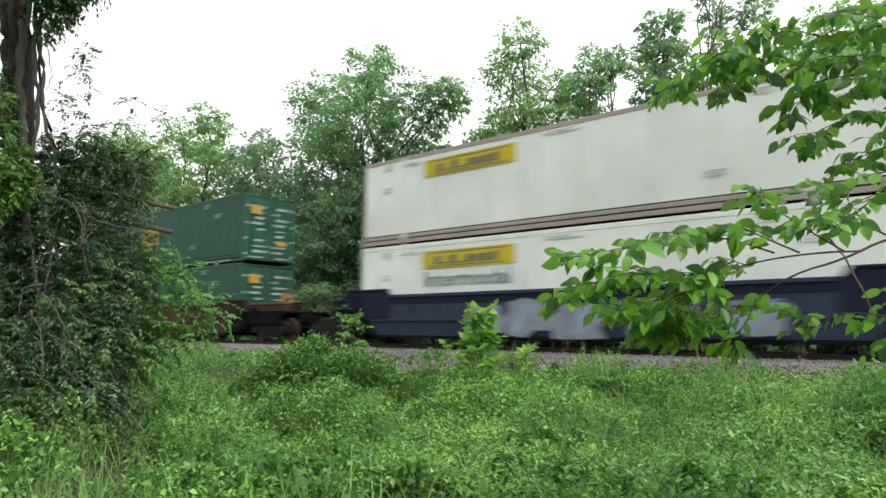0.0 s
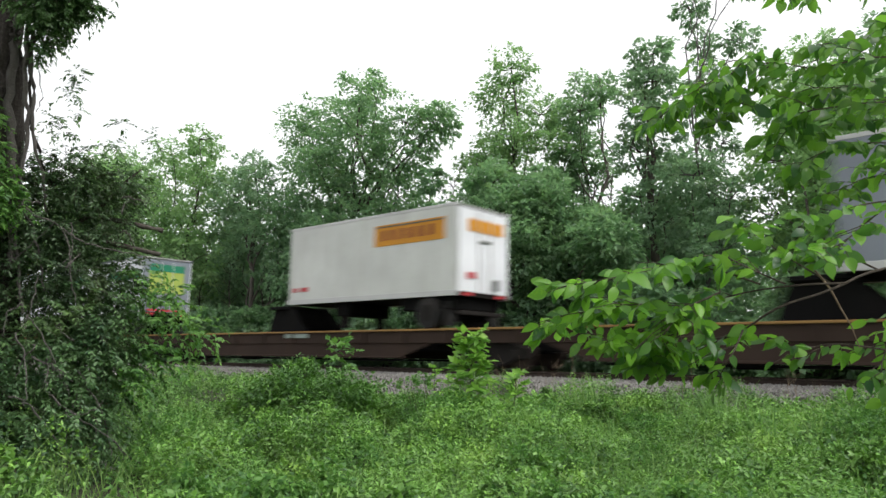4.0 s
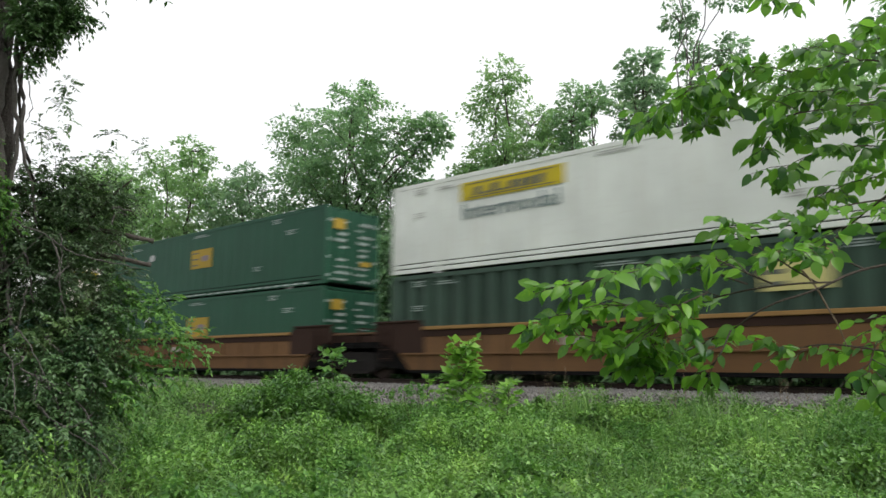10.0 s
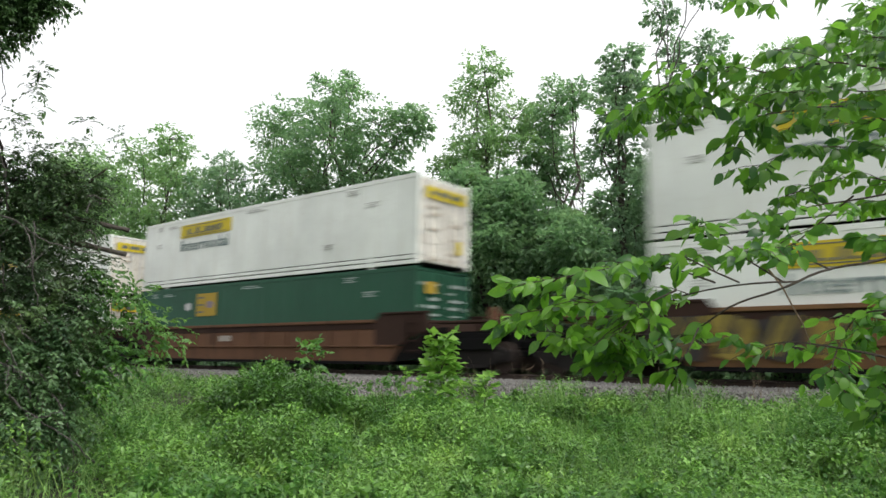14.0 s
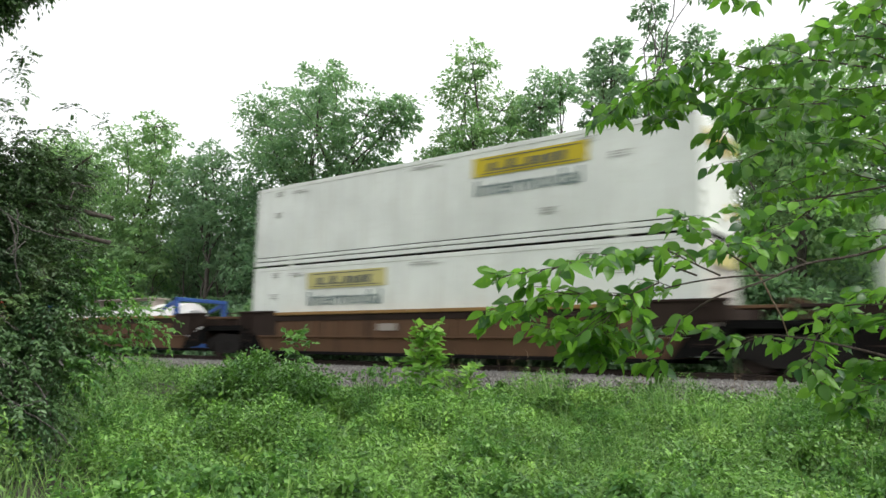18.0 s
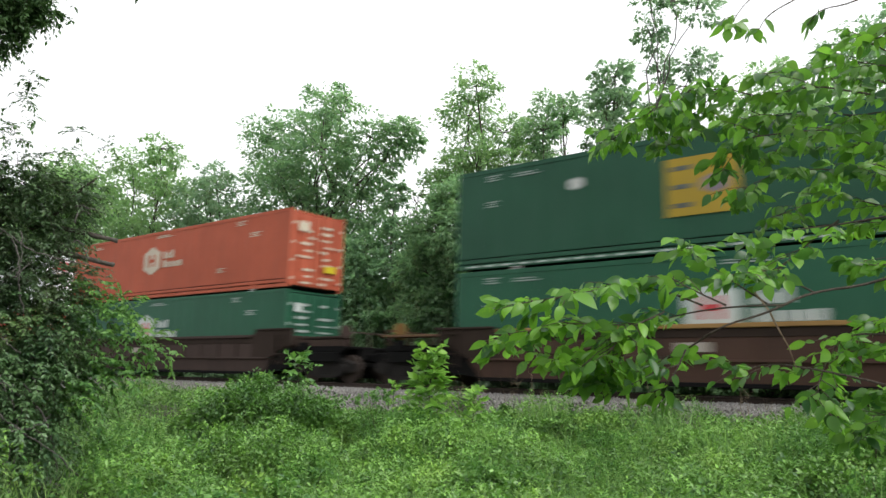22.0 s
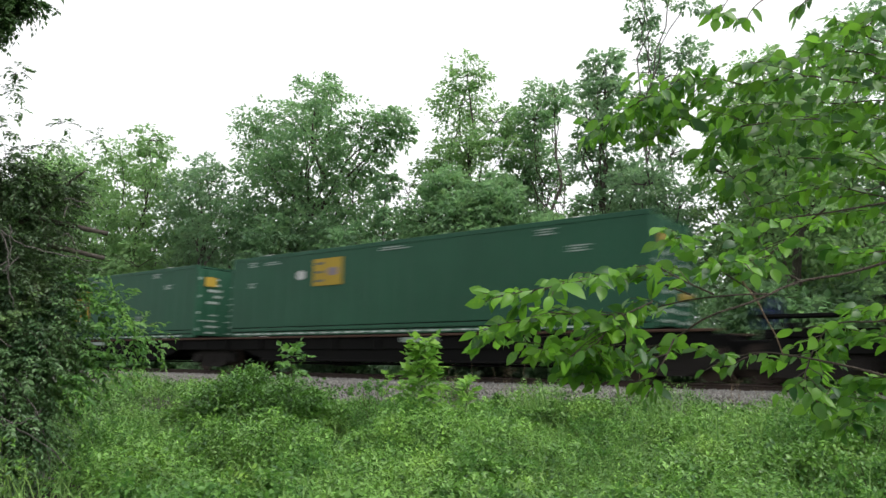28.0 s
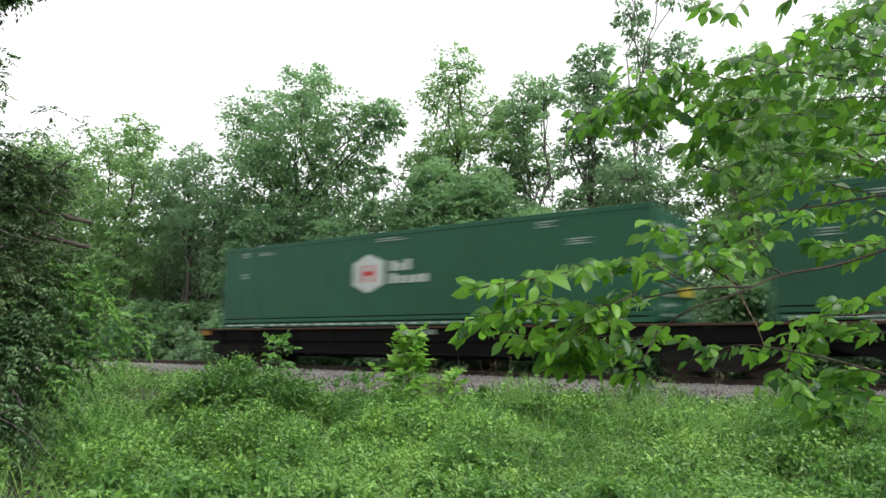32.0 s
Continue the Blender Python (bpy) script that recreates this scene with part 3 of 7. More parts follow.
def build_track():
    prof = [(-4.1, -0.95), (-2.45, -0.24), (-1.6, -0.19), (1.6, -0.19), (2.45, -0.24), (4.1, -0.95)]
    bm = bmesh.new()
    ends = []
    for x in (-420, -60, -45, -30, -15, 0, 15, 420):
        ends.append([bm.verts.new((x, TRACK_Y + y, z)) for y, z in prof])
    for a, b in zip(ends, ends[1:]):
        for k in range(len(prof) - 1):
            bm.faces.new((a[k], b[k], b[k + 1], a[k + 1]))
        bm.faces.new((a[-1], b[-1], b[0], a[0]))
    bed = part("ballast", bm, M["ballast"], None)
    tagged(bed, "grey crushed stone track bed with sloping shoulders", "track bed", kind="structure")
    rng = np.random.default_rng(5)
    k = 42000
    x = -44 + 48 * rng.random(k)
    y = -4.2 + 3.2 * rng.random(k)
    z = np.interp(y, [p[0] for p in prof], [p[1] for p in prof])
    c = np.stack([x, TRACK_Y + y, z + 0.012], 1)
    octa = np.array([(1, 0, 0), (-1, 0, 0), (0, 1, 0), (0, -1, 0), (0, 0, 1), (0, 0, -1)], float)
    size = rng.uniform(0.028, 0.085, (k, 1, 1))
    v = c[:, None] + octa[None] * size * rng.uniform(0.6, 1.25, (k, 6, 1)) + rng.normal(0, 0.006, (k, 6, 3))
    f = np.array([(0, 2, 4), (2, 1, 4), (1, 3, 4), (3, 0, 4), (2, 0, 5), (1, 2, 5), (3, 1, 5), (0, 3, 5)])
    tris = (np.arange(k)[:, None, None] * 6 + f[None]).reshape(-1, 3)
    tagged(put("ballast_stones", fast_mesh("ballast_stones", v.reshape(-1, 3), tris), M["stone"]), "loose grey and brown crushed stones on the track bed", "gravel", kind="stuff")
    track = tagged(new("railway_track"), "steel rails on dark creosoted wooden ties", "railway track", kind="structure")
    for s in (-1, 1):
        y = s * 0.753
        outline = [(-0.07, -0.17), (0.07, -0.17), (0.07, -0.155), (0.012, -0.13), (0.012, -0.045), (0.036, -0.03), (0.036, 0.0), (-0.036, 0.0), (-0.036, -0.03), (-0.012, -0.045), (-0.012, -0.13), (-0.07, -0.155)]
        bm = bmesh.new()
        a = [bm.verts.new((-420, TRACK_Y + y + p, z)) for p, z in outline]
        b = [bm.verts.new((420, TRACK_Y + y + p, z)) for p, z in outline]
        for i in range(len(outline)):
            bm.faces.new((a[i], b[i], b[(i + 1) % 12], a[(i + 1) % 12]))
        bmesh.ops.recalc_face_normals(bm, faces=bm.faces[:])
        part("rail", bm, M["rail_rust"], track, "rusty rail web with a worn head")
        part("rail_head", blocks([(-420, 420, TRACK_Y + y - 0.034, TRACK_Y + y + 0.034, 0.001, 0.004)]), M["steel"], track, "polished running surface")
    first = part("tie", blocks([(-0.115, 0.115, -1.3, 1.3, -0.36, -0.17)], 0.012), M["tie"], track)
    for k in range(-110, 30):
        ob = first if k == -110 else new("tie", first.data)
        ob.parent = track
        ob.location = (k * 0.52, TRACK_Y + 0.03 * math.sin(k * 1.7), 0)


build_ground()
build_track()

# ---- the train ----
MOVERS = []          # each thing with its place along the train and its height
HALF = 8.077         # half the length of a 53-foot container
LOW, HIGH, DECK = 0.325, 3.236, 1.22


def travel(t):
    """How far the train has run by t, from the middle of the clip."""
    return 22.692 * (t - 16) - 0.0019 * (t - 16) ** 2


def aboard(ob, u, z):
    MOVERS.append((ob, u, z))
    return ob


def bars(parent, name, material, rows, y=-1.309, label=""):
    """Flat marks on the near side, each x0, x1, z0, z1 from the container's left bottom corner."""
    for x0, x1, z0, z1 in rows:
        part(name, blocks([(x0 - HALF, x1 - HALF, y - 0.004, y + 0.006, z0, z1)]), material, parent, label)


def hexagon(parent, x, z, w, h, material, name="hexagon_mark", label="pale hexagon emblem", y=-1.313):
    pts = [(x - HALF + w * a, z + h * b) for a, b in ((-0.5, -0.28), (0, -0.5), (0.5, -0.28), (0.5, 0.28), (0, 0.5), (-0.5, 0.28))]
    part(name, plate(pts, y, y + 0.011), material, parent, label)


def word(parent, x0, x1, z0, z1, material, heights, slant=0.0, y=-1.313):
    """A blurred line of lettering as plain upright bars."""
    k = len(heights)
    w = (x1 - x0) / k
    for i, h in enumerate(heights):
        a = x0 - HALF + i * w
        b = a + w * 0.72
        top = z0 + (z1 - z0) * h
        part("lettering_bar", plate([(a, z0), (b, z0), (b + slant * (top - z0), top), (a + slant * (top - z0), top)], y, y + 0.01), material, parent)


def make_container(skin, label, category="container", ribbed=False, rail=None, flip=False, marks=None, end_marks=None, mark=None):
    """A 53-foot container, origin at its bottom centre; doors at the right end, or the plain front wall if flip."""
    body, rail = M[skin], M[rail or skin]
    c = tagged(new("shipping_container"), label, category, "containers on the train")
    e = -1 if flip else 1
    for s in (-1, 1):
        if ribbed:
            panel = part("side_panel", wave_panel(-7.93, 7.93, 0.34, 2.74, s * 1.285, 0.62, 0.13, s), body, c, "deeply ribbed wall, rib shade and grime in its recess colour")
            # second slot paints the shade of the ribs into the recesses
            panel.data.materials.append(M["rib_shade_white" if "white" in skin else "rib_shade_green"])
        else:
            part("side_panel", wave_panel(-7.93, 7.93, 0.34, 2.74, s * 1.289, 0.61, 0.014, s), body, c).data.materials.append(body)
        part("top_rail", blocks([(-8.0, 8.0, s * 1.27 - 0.028, s * 1.27 + 0.028, 2.74, 2.87)], 0.008), rail, c)
        part("bottom_rail", blocks([(-8.0, 8.0, s * 1.262 - 0.036, s * 1.262 + 0.036, 0.03, 0.155)], 0.008), rail, c)
        part("rub_rail", blocks([(-7.9, 7.9, s * 1.262 - 0.036, s * 1.262 + 0.036, 0.19, 0.305)], 0.008), rail, c)
        for x in (-6.1, 6.1):
            part("stacking_post", blocks([(x - 0.085, x + 0.085, s * 1.285 - 0.02, s * 1.285 + 0.018, 0.14, 2.80)], 0.006), body, c)
            for z0, z1 in ((0.0, 0.13), (2.775, 2.896)):
                part("corner_casting", blocks([(x - 0.10, x + 0.10, s * 1.245 - 0.05, s * 1.245 + 0.05, z0, z1)], 0.01), M["light_grey"] if skin != "white" else rail, c)
        for x in (-1, 1):
            part("corner_post", blocks([(x * 8.0 - 0.075, x * 8.0 + 0.075, s * 1.235 - 0.06, s * 1.235 + 0.06, 0.03, 2.87)], 0.01), rail, c)
    part("roof", blocks([(-7.95, 7.95, -1.25, 1.25, 2.79, 2.85)] + [(x, x + 0.25, -1.2, 1.2, 2.85, 2.862) for x in np.arange(-7.6, 7.4, 0.6)]), body, c)
    # black floor seen through the rail gaps stands in for their shadow lines
    part("floor", blocks([(-7.95, 7.95, -1.21, 1.21, 0.06, 0.40)]), M["black"], c)
    x = -e * 8.04
    part("front_wall", blocks([(x - 0.02, x + 0.02, -1.18, 1.18, 0.08, 2.82)]), body, c)
    if flip:
        for z in np.arange(0.35, 2.1, 0.3):
            part("louvre", blocks([(x - 0.045, x + 0.045, -1.12, 1.12, z, z + 0.12)], 0.01), body, c)
    for s in (-1, 1):
        d = part("door", blocks([(e * 8.03 - 0.025, e * 8.03 + 0.025, s * 0.01, s * 1.17, 0.12, 2.74)]
                                + [(e * 8.03 - 0.04, e * 8.03 + 0.04, s * 0.14, s * 1.05, z, z + 0.17) for z in (0.3, 0.72, 1.14, 1.56, 1.98)]), M["door_white"] if skin == "white" else body, c)
        for y in (0.24, 0.86):
            part("lock_bar", blocks([(e * 8.10 - 0.018, e * 8.10 + 0.018, s * y - 0.018, s * y + 0.018, 0.12, 2.72)]), M["light_grey"] if mark is None else body, d)
        pale = M[{"white_mark": "mark_on_green"}.get(mark, mark)] if mark else M["door_tan"]
        rng = random.Random(len(label) * 7 + s)
        strips = []
        for k in range(10):
            z = 0.2 + 0.235 * k
            y0 = rng.uniform(0.08, 0.35)
            y1 = min(1.12, y0 + rng.uniform(0.35, 0.8))
            if rng.random() < (0.85 if mark else 0.6):
                strips.append((e * 8.088 - 0.006, e * 8.088 + 0.006, min(s * y0, s * y1), max(s * y0, s * y1), z, z + rng.uniform(0.04, 0.1)))
        tagged(part("placard", blocks(strips), pale, d, "rows of pale door markings"), kind="stuff")
        tagged(part("hinge", blocks([(e * 8.06 - 0.03, e * 8.06 + 0.03, s * 1.10, s * 1.20, z, z + 0.1) if s > 0 else (e * 8.06 - 0.03, e * 8.06 + 0.03, -1.20, -1.10, z, z + 0.1) for z in (0.3, 0.95, 1.6, 2.3)]), M["light_grey"] if mark is None else pale, d), kind="stuff")
        if skin in ("green", "green_hub") and s < 0:
            tagged(part("tape_strip", blocks([(x, x + 0.34, s * 1.30 - 0.003, s * 1.30 + 0.003, 0.075, 0.125) for x in np.arange(-7.7, 7.4, 0.56)]), M["white_mark"], c, "broken pale reflective strip"), kind="stuff")
    if end_marks:
        for k, (y0, y1, z0, z1, m) in enumerate(end_marks):
            part("end_panel", blocks([(8.122, 8.130 + 0.003 * k, y0, y1, z0, z1)]), M[m], c)
    if marks:
        marks(c)
    small = M["cream_mark" if mark == "cream_mark" else "mark_on_green"] if mark else M["mark_on_white"]
    for x, z, w in ((1.0, 2.5, 0.45), (1.9, 2.52, 0.9), (7.4, 2.58, 1.3), (13.0, 2.5, 0.55), (13.9, 2.0, 0.6), (1.0, 1.75, 0.4), (11.9, 0.78, 0.5)):
        lines = [(x - HALF + d, x + w * k - HALF, -1.313, -1.303, z + q, z + q + 0.032) for d, k, q in ((0, 0.9, 0), (0.05, 0.7, 0.065), (0, 1.0, 0.13))]
        part("reporting_mark", blocks(lines[:2] if w > 0.7 else lines), small, c)
    return c



def lettering(parent, text, x0, x1, z0, z1, material, y=-1.304):
    """Raised words in the built-in font, fitted between x0 and x1 and from z0 to z1."""
    cu = bpy.data.curves.new("words", "FONT")
    cu.body, cu.extrude, cu.resolution_u, cu.offset = text, 0.02, 2, 0.012
    ob = bpy.data.objects.new("words", cu)
    scene.collection.objects.link(ob)
    me = bpy.data.meshes.new_from_object(ob.evaluated_get(bpy.context.evaluated_depsgraph_get()))
    bpy.data.objects.remove(ob)
    co = np.array([q.co for q in me.vertices])
    lo, hi = co.min(0), co.max(0)
    for q, p in zip(me.vertices, co):
        q.co = (x0 - HALF + (x1 - x0) * (p[0] - lo[0]) / (hi[0] - lo[0]), y - 0.010 * (p[2] - lo[2]) / (hi[2] - lo[2]), z0 + (z1 - z0) * (p[1] - lo[1]) / (hi[1] - lo[1]))
    me.materials.clear()
    put("lettering", me, material, parent, "grey lettering")


def jb_marks(x=2.87, panel="yellow", letter="grey_word", lines=True):
    def run(c):
        part("side_panel_sign", blocks([(x - HALF, x + 3.58 - HALF, -1.316, -1.304, 2.03, 2.58)]), M[panel], c, "yellow sign panel with dark lettering bars")
        word(c, x + 0.5, x + 3.0, 2.15, 2.45, M["dark_word"], (0.8, 0.2, 0.9, 0.2, 0.8, 0.75, 0.8, 0.85), 0.2, -1.330)
        bars(c, "sign_rule", M["dark_word"], [(x + 0.3, x + 3.3, 2.50, 2.525), (x + 0.3, x + 3.3, 2.085, 2.11)], -1.323)
        if lines:
            lettering(c, "Intermodal", x + 0.08, x + 3.42, 1.47, 1.93, M[letter])
    return run


def emp_marks(x0, x1, z0, z1, panel="dull_yellow", dot=True):
    def run(c):
        part("sign_panel", blocks([(x0 - HALF, x1 - HALF, -1.316, -1.304, z0, z1)]), M[panel], c, "yellow rectangular sign with dark bars")
        w, h = x1 - x0, z1 - z0
        for k in range(3):
            bars(c, "sign_bar", M["dark_word"], [(x0 + 0.08 * w, x0 + 0.36 * w, z0 + h * (0.14 + 0.32 * k), z0 + h * (0.22 + 0.32 * k))], -1.319)
        hexagon(c, x0 + 0.68 * w, z0 + 0.5 * h, 0.34 * w, 0.34 * h, M["violet"], "sign_emblem", "faded violet emblem", -1.325)
        if dot:
            hexagon(c, 3.8, 2.05, 0.40, 0.34, M["light_grey"], "round_mark", "round white mark")
    return run


def hub_marks(body="white_mark", inner="red", words=True):
    def run(c):
        hexagon(c, 7.12, 1.62, 1.26, 1.22, M[body])
        x, a, b = 7.13 - HALF, 0.26, 0.13
        part("emblem_block", plate([(x - a, 1.36), (x - b, 1.36), (x - b, 1.55), (x + b, 1.55), (x + b, 1.36), (x + a, 1.36), (x + a, 1.88), (x + b, 1.88), (x + b, 1.69), (x - b, 1.69), (x - b, 1.88), (x - a, 1.88)], -1.322, -1.308), M[inner], c, "coloured block in the emblem")
        if words:
            word(c, 8.0, 8.85, 1.66, 1.98, M[body], (0.95, 0.7, 1.0))
            word(c, 8.0, 9.5, 1.28, 1.58, M[body], (1.0, 0.75, 0.75, 0.75, 0.8))
    return run


def swift_marks(c):
    word(c, 5.85, 10.3, 1.62, 2.28, M["navy"], (1, 1, 0.95, 1, 1), 0.35)
    bars(c, "lettering_bar", M["grey_word"], [(6.6, 9.6, 1.30, 1.42)])


def xpo_marks(c):
    word(c, 3.05, 4.85, 1.88, 2.32, M["red"], (1, 0.95, 1), 0.1)
    word(c, 4.9, 7.45, 1.86, 2.26, M["dark_word"], (1, 0.7, 0.7, 0.7, 0.85, 0.7, 0.7, 0.7), 0.05)


def rib_marks(m):
    def run(c):
        part("sign_panel", blocks([(11.3 - HALF, 12.7 - HALF, -1.318, -1.292, 1.70, 2.55)]), M[m], c, "faded square sign with bars")
        for k in range(3):
            bars(c, "sign_bar", M["dark_word"], [(11.38, 11.8, 1.8 + 0.26 * k, 1.9 + 0.26 * k)], -1.321)
    return run


def orange_patch(c):
    hub_marks("white_mark", "orange")(c)
    bars(c, "patch", M["maroon"], [(8.6, 11.1, 2.28, 2.72)], -1.312, "dark red repainted patch")


YE = [(-1.0, 1.02, 2.14, 2.52, "yellow"), (0.55, 0.82, 0.5, 0.92, "yellow"), (-0.75, -0.45, 2.25, 2.41, "dark_word"), (-0.35, 0.15, 2.25, 2.41, "dark_word"), (0.25, 0.75, 2.25, 2.41, "dark_word")]
GE = [(-0.95, -0.45, 2.05, 2.42, "dull_yellow"), (0.35, 0.85, 0.8, 0.98, "dull_yellow")]
GH = [(-0.95, -0.6, 2.1, 2.4, "white_mark"), (0.35, 0.95, 0.75, 1.0, "yellow")]
KINDS = {
    "jb": lambda: make_container("white", "white ribless container with a yellow sign and grey lettering", marks=jb_marks(), end_marks=YE),
    "jb_back": lambda: make_container("white", "white container turned round, louvred front wall facing ahead", marks=jb_marks(9.72), end_marks=YE, flip=True),
    "jb_cool": lambda: make_container("cool_white", "bluish white container with a yellow sign panel", marks=jb_marks(), end_marks=YE),
    "jb_old": lambda: make_container("white", "white container with a tan top rail and yellow sign", rail="tan_grey", marks=jb_marks(2.9, lines=False), end_marks=YE),
    "jb_faded": lambda: make_container("white", "white container with a faded pale yellow sign", marks=jb_marks(2.9, "pale_yellow"), end_marks=[(-1.0, 1.0, 2.18, 2.5, "pale_yellow")]),
    "emp_mid": lambda: make_container("green", "dark green container with a small square yellow sign", marks=emp_marks(7.28, 8.88, 1.24, 2.05), end_marks=GE, mark="white_mark"),
    "emp_left": lambda: make_container("green", "dark green container with a yellow sign near one end", marks=emp_marks(4.42, 5.78, 1.64, 2.54), end_marks=GE, mark="white_mark"),
    "emp_tall": lambda: make_container("green", "green container with a tall yellow sign", marks=emp_marks(6.18, 7.86, 0.86, 2.26), end_marks=GE, mark="white_mark"),
    "emp_old": lambda: make_container("green_old", "faded light green container with a pale yellow sign", marks=emp_marks(4.56, 6.05, 1.70, 2.53, "pale_yellow"), end_marks=[(-1.0, -0.35, 1.95, 2.45, "pale_yellow")], mark="white_mark"),
    "hub": lambda: make_container("green_hub", "green container with a white hexagon emblem and lettering", marks=hub_marks(), end_marks=GH, mark="white_mark"),
    "hub_orange": lambda: make_container("orange", "orange container with a cream hexagon emblem", marks=hub_marks("cream_mark", "orange"), end_marks=[(-0.95, -0.45, 2.1, 2.45, "cream_mark"), (0.35, 0.9, 0.7, 0.95, "yellow")], mark="cream_mark"),
    "hub_patch": lambda: make_container("orange", "orange container with a dark red repainted patch", marks=orange_patch, end_marks=[(-0.95, -0.45, 2.1, 2.45, "cream_mark")], mark="cream_mark"),
    "plain_orange": lambda: make_container("orange", "plain orange container below a green one", mark="cream_mark"),
    "xpo": lambda: make_container("bright_white", "clean white container with red and black lettering", marks=xpo_marks, end_marks=[(-0.9, 0.5, 2.05, 2.5, "red")]),
    "swift": lambda: make_container("white", "white container with large slanted navy lettering", marks=swift_marks, end_marks=[(-0.95, 0.95, 2.2, 2.5, "navy")]),
    "rib_green": lambda: make_container("green_dark", "dark green container with deep vertical ribs", ribbed=True, marks=rib_marks("pale_yellow"), end_marks=[(-1.0, -0.35, 1.95, 2.45, "pale_yellow")], mark="white_mark"),
    "rib_white": lambda: make_container("cool_white", "whitish container with deep vertical ribs", ribbed=True, marks=rib_marks("tan_grey")),
}
BUILT = {}


def container(kind, u, z):
    """One container of that kind at its place on the train."""
    if kind not in BUILT:
        BUILT[kind] = ob = KINDS[kind]()
    else:
        ob = copy_thing(BUILT[kind], Matrix.Identity(4))
    return aboard(ob, u, z)


def bogie(parent, x):
    """A two-axle bogie under a wagon, its wheels as sub-parts."""
    b = part("bogie", blocks([(x - 0.35, x + 0.35, -1.0, 1.0, 0.45, 0.78), (x - 0.22, x + 0.22, -0.4, 0.4, 0.78, 1.0), (x - 1.15, x - 0.95, -0.9, 0.9, 0.5, 0.66), (x + 0.95, x + 1.15, -0.9, 0.9, 0.5, 0.66)], 0.02), M["under_black"], parent, "sooty cast steel bogie")
    for s in (-1, 1):
        pts = [(x - 1.3, 0.36), (x - 1.3, 0.62), (x - 1.05, 0.70), (x - 0.5, 0.86), (x + 0.5, 0.86), (x + 1.05, 0.70), (x + 1.3, 0.62), (x + 1.3, 0.36), (x + 1.0, 0.33), (x + 0.45, 0.16), (x - 0.45, 0.16), (x - 1.0, 0.33)]
        part("side_frame", plate(pts, s * 1.04 - 0.08, s * 1.04 + 0.08), M["black"], b)
        for dx in (-0.89, 0.89):
            part("wheel", barrel(x + dx, s * 0.76, 0.455, 0.455, 0.065, "y", 20, 0.02), M["rail_rust"], b, "rusty steel wheel")
            part("axle_box", barrel(x + dx, s * 1.14, 0.46, 0.14, 0.08, "y", 10), M["black"], b)
        part("spring", blocks([(x + dx - 0.06, x + dx + 0.06, s * 1.06 - 0.09, s * 1.06 + 0.09, 0.28, 0.60) for dx in (-0.17, 0.0, 0.17)], 0.02), M["black"], b)
    return b


def coupler(parent, x0, x1):
    a, b = sorted((x0, x1))
    part("coupler", blocks([(a, b, -0.12, 0.12, 0.70, 0.95), (b - 0.3 if x1 > x0 else a, b if x1 > x0 else a + 0.3, -0.2, 0.2, 0.66, 1.0)], 0.03), M["under_black"], parent)


END_SKIN = {"well_blue": "end_navy", "well_navy": "under_black", "well_dark": "end_brown", "well_red": "end_red", "well_brown": "end_brown", "well_orange": "end_orange", "well_rust": "end_brown", "well_amber": "end_red"}


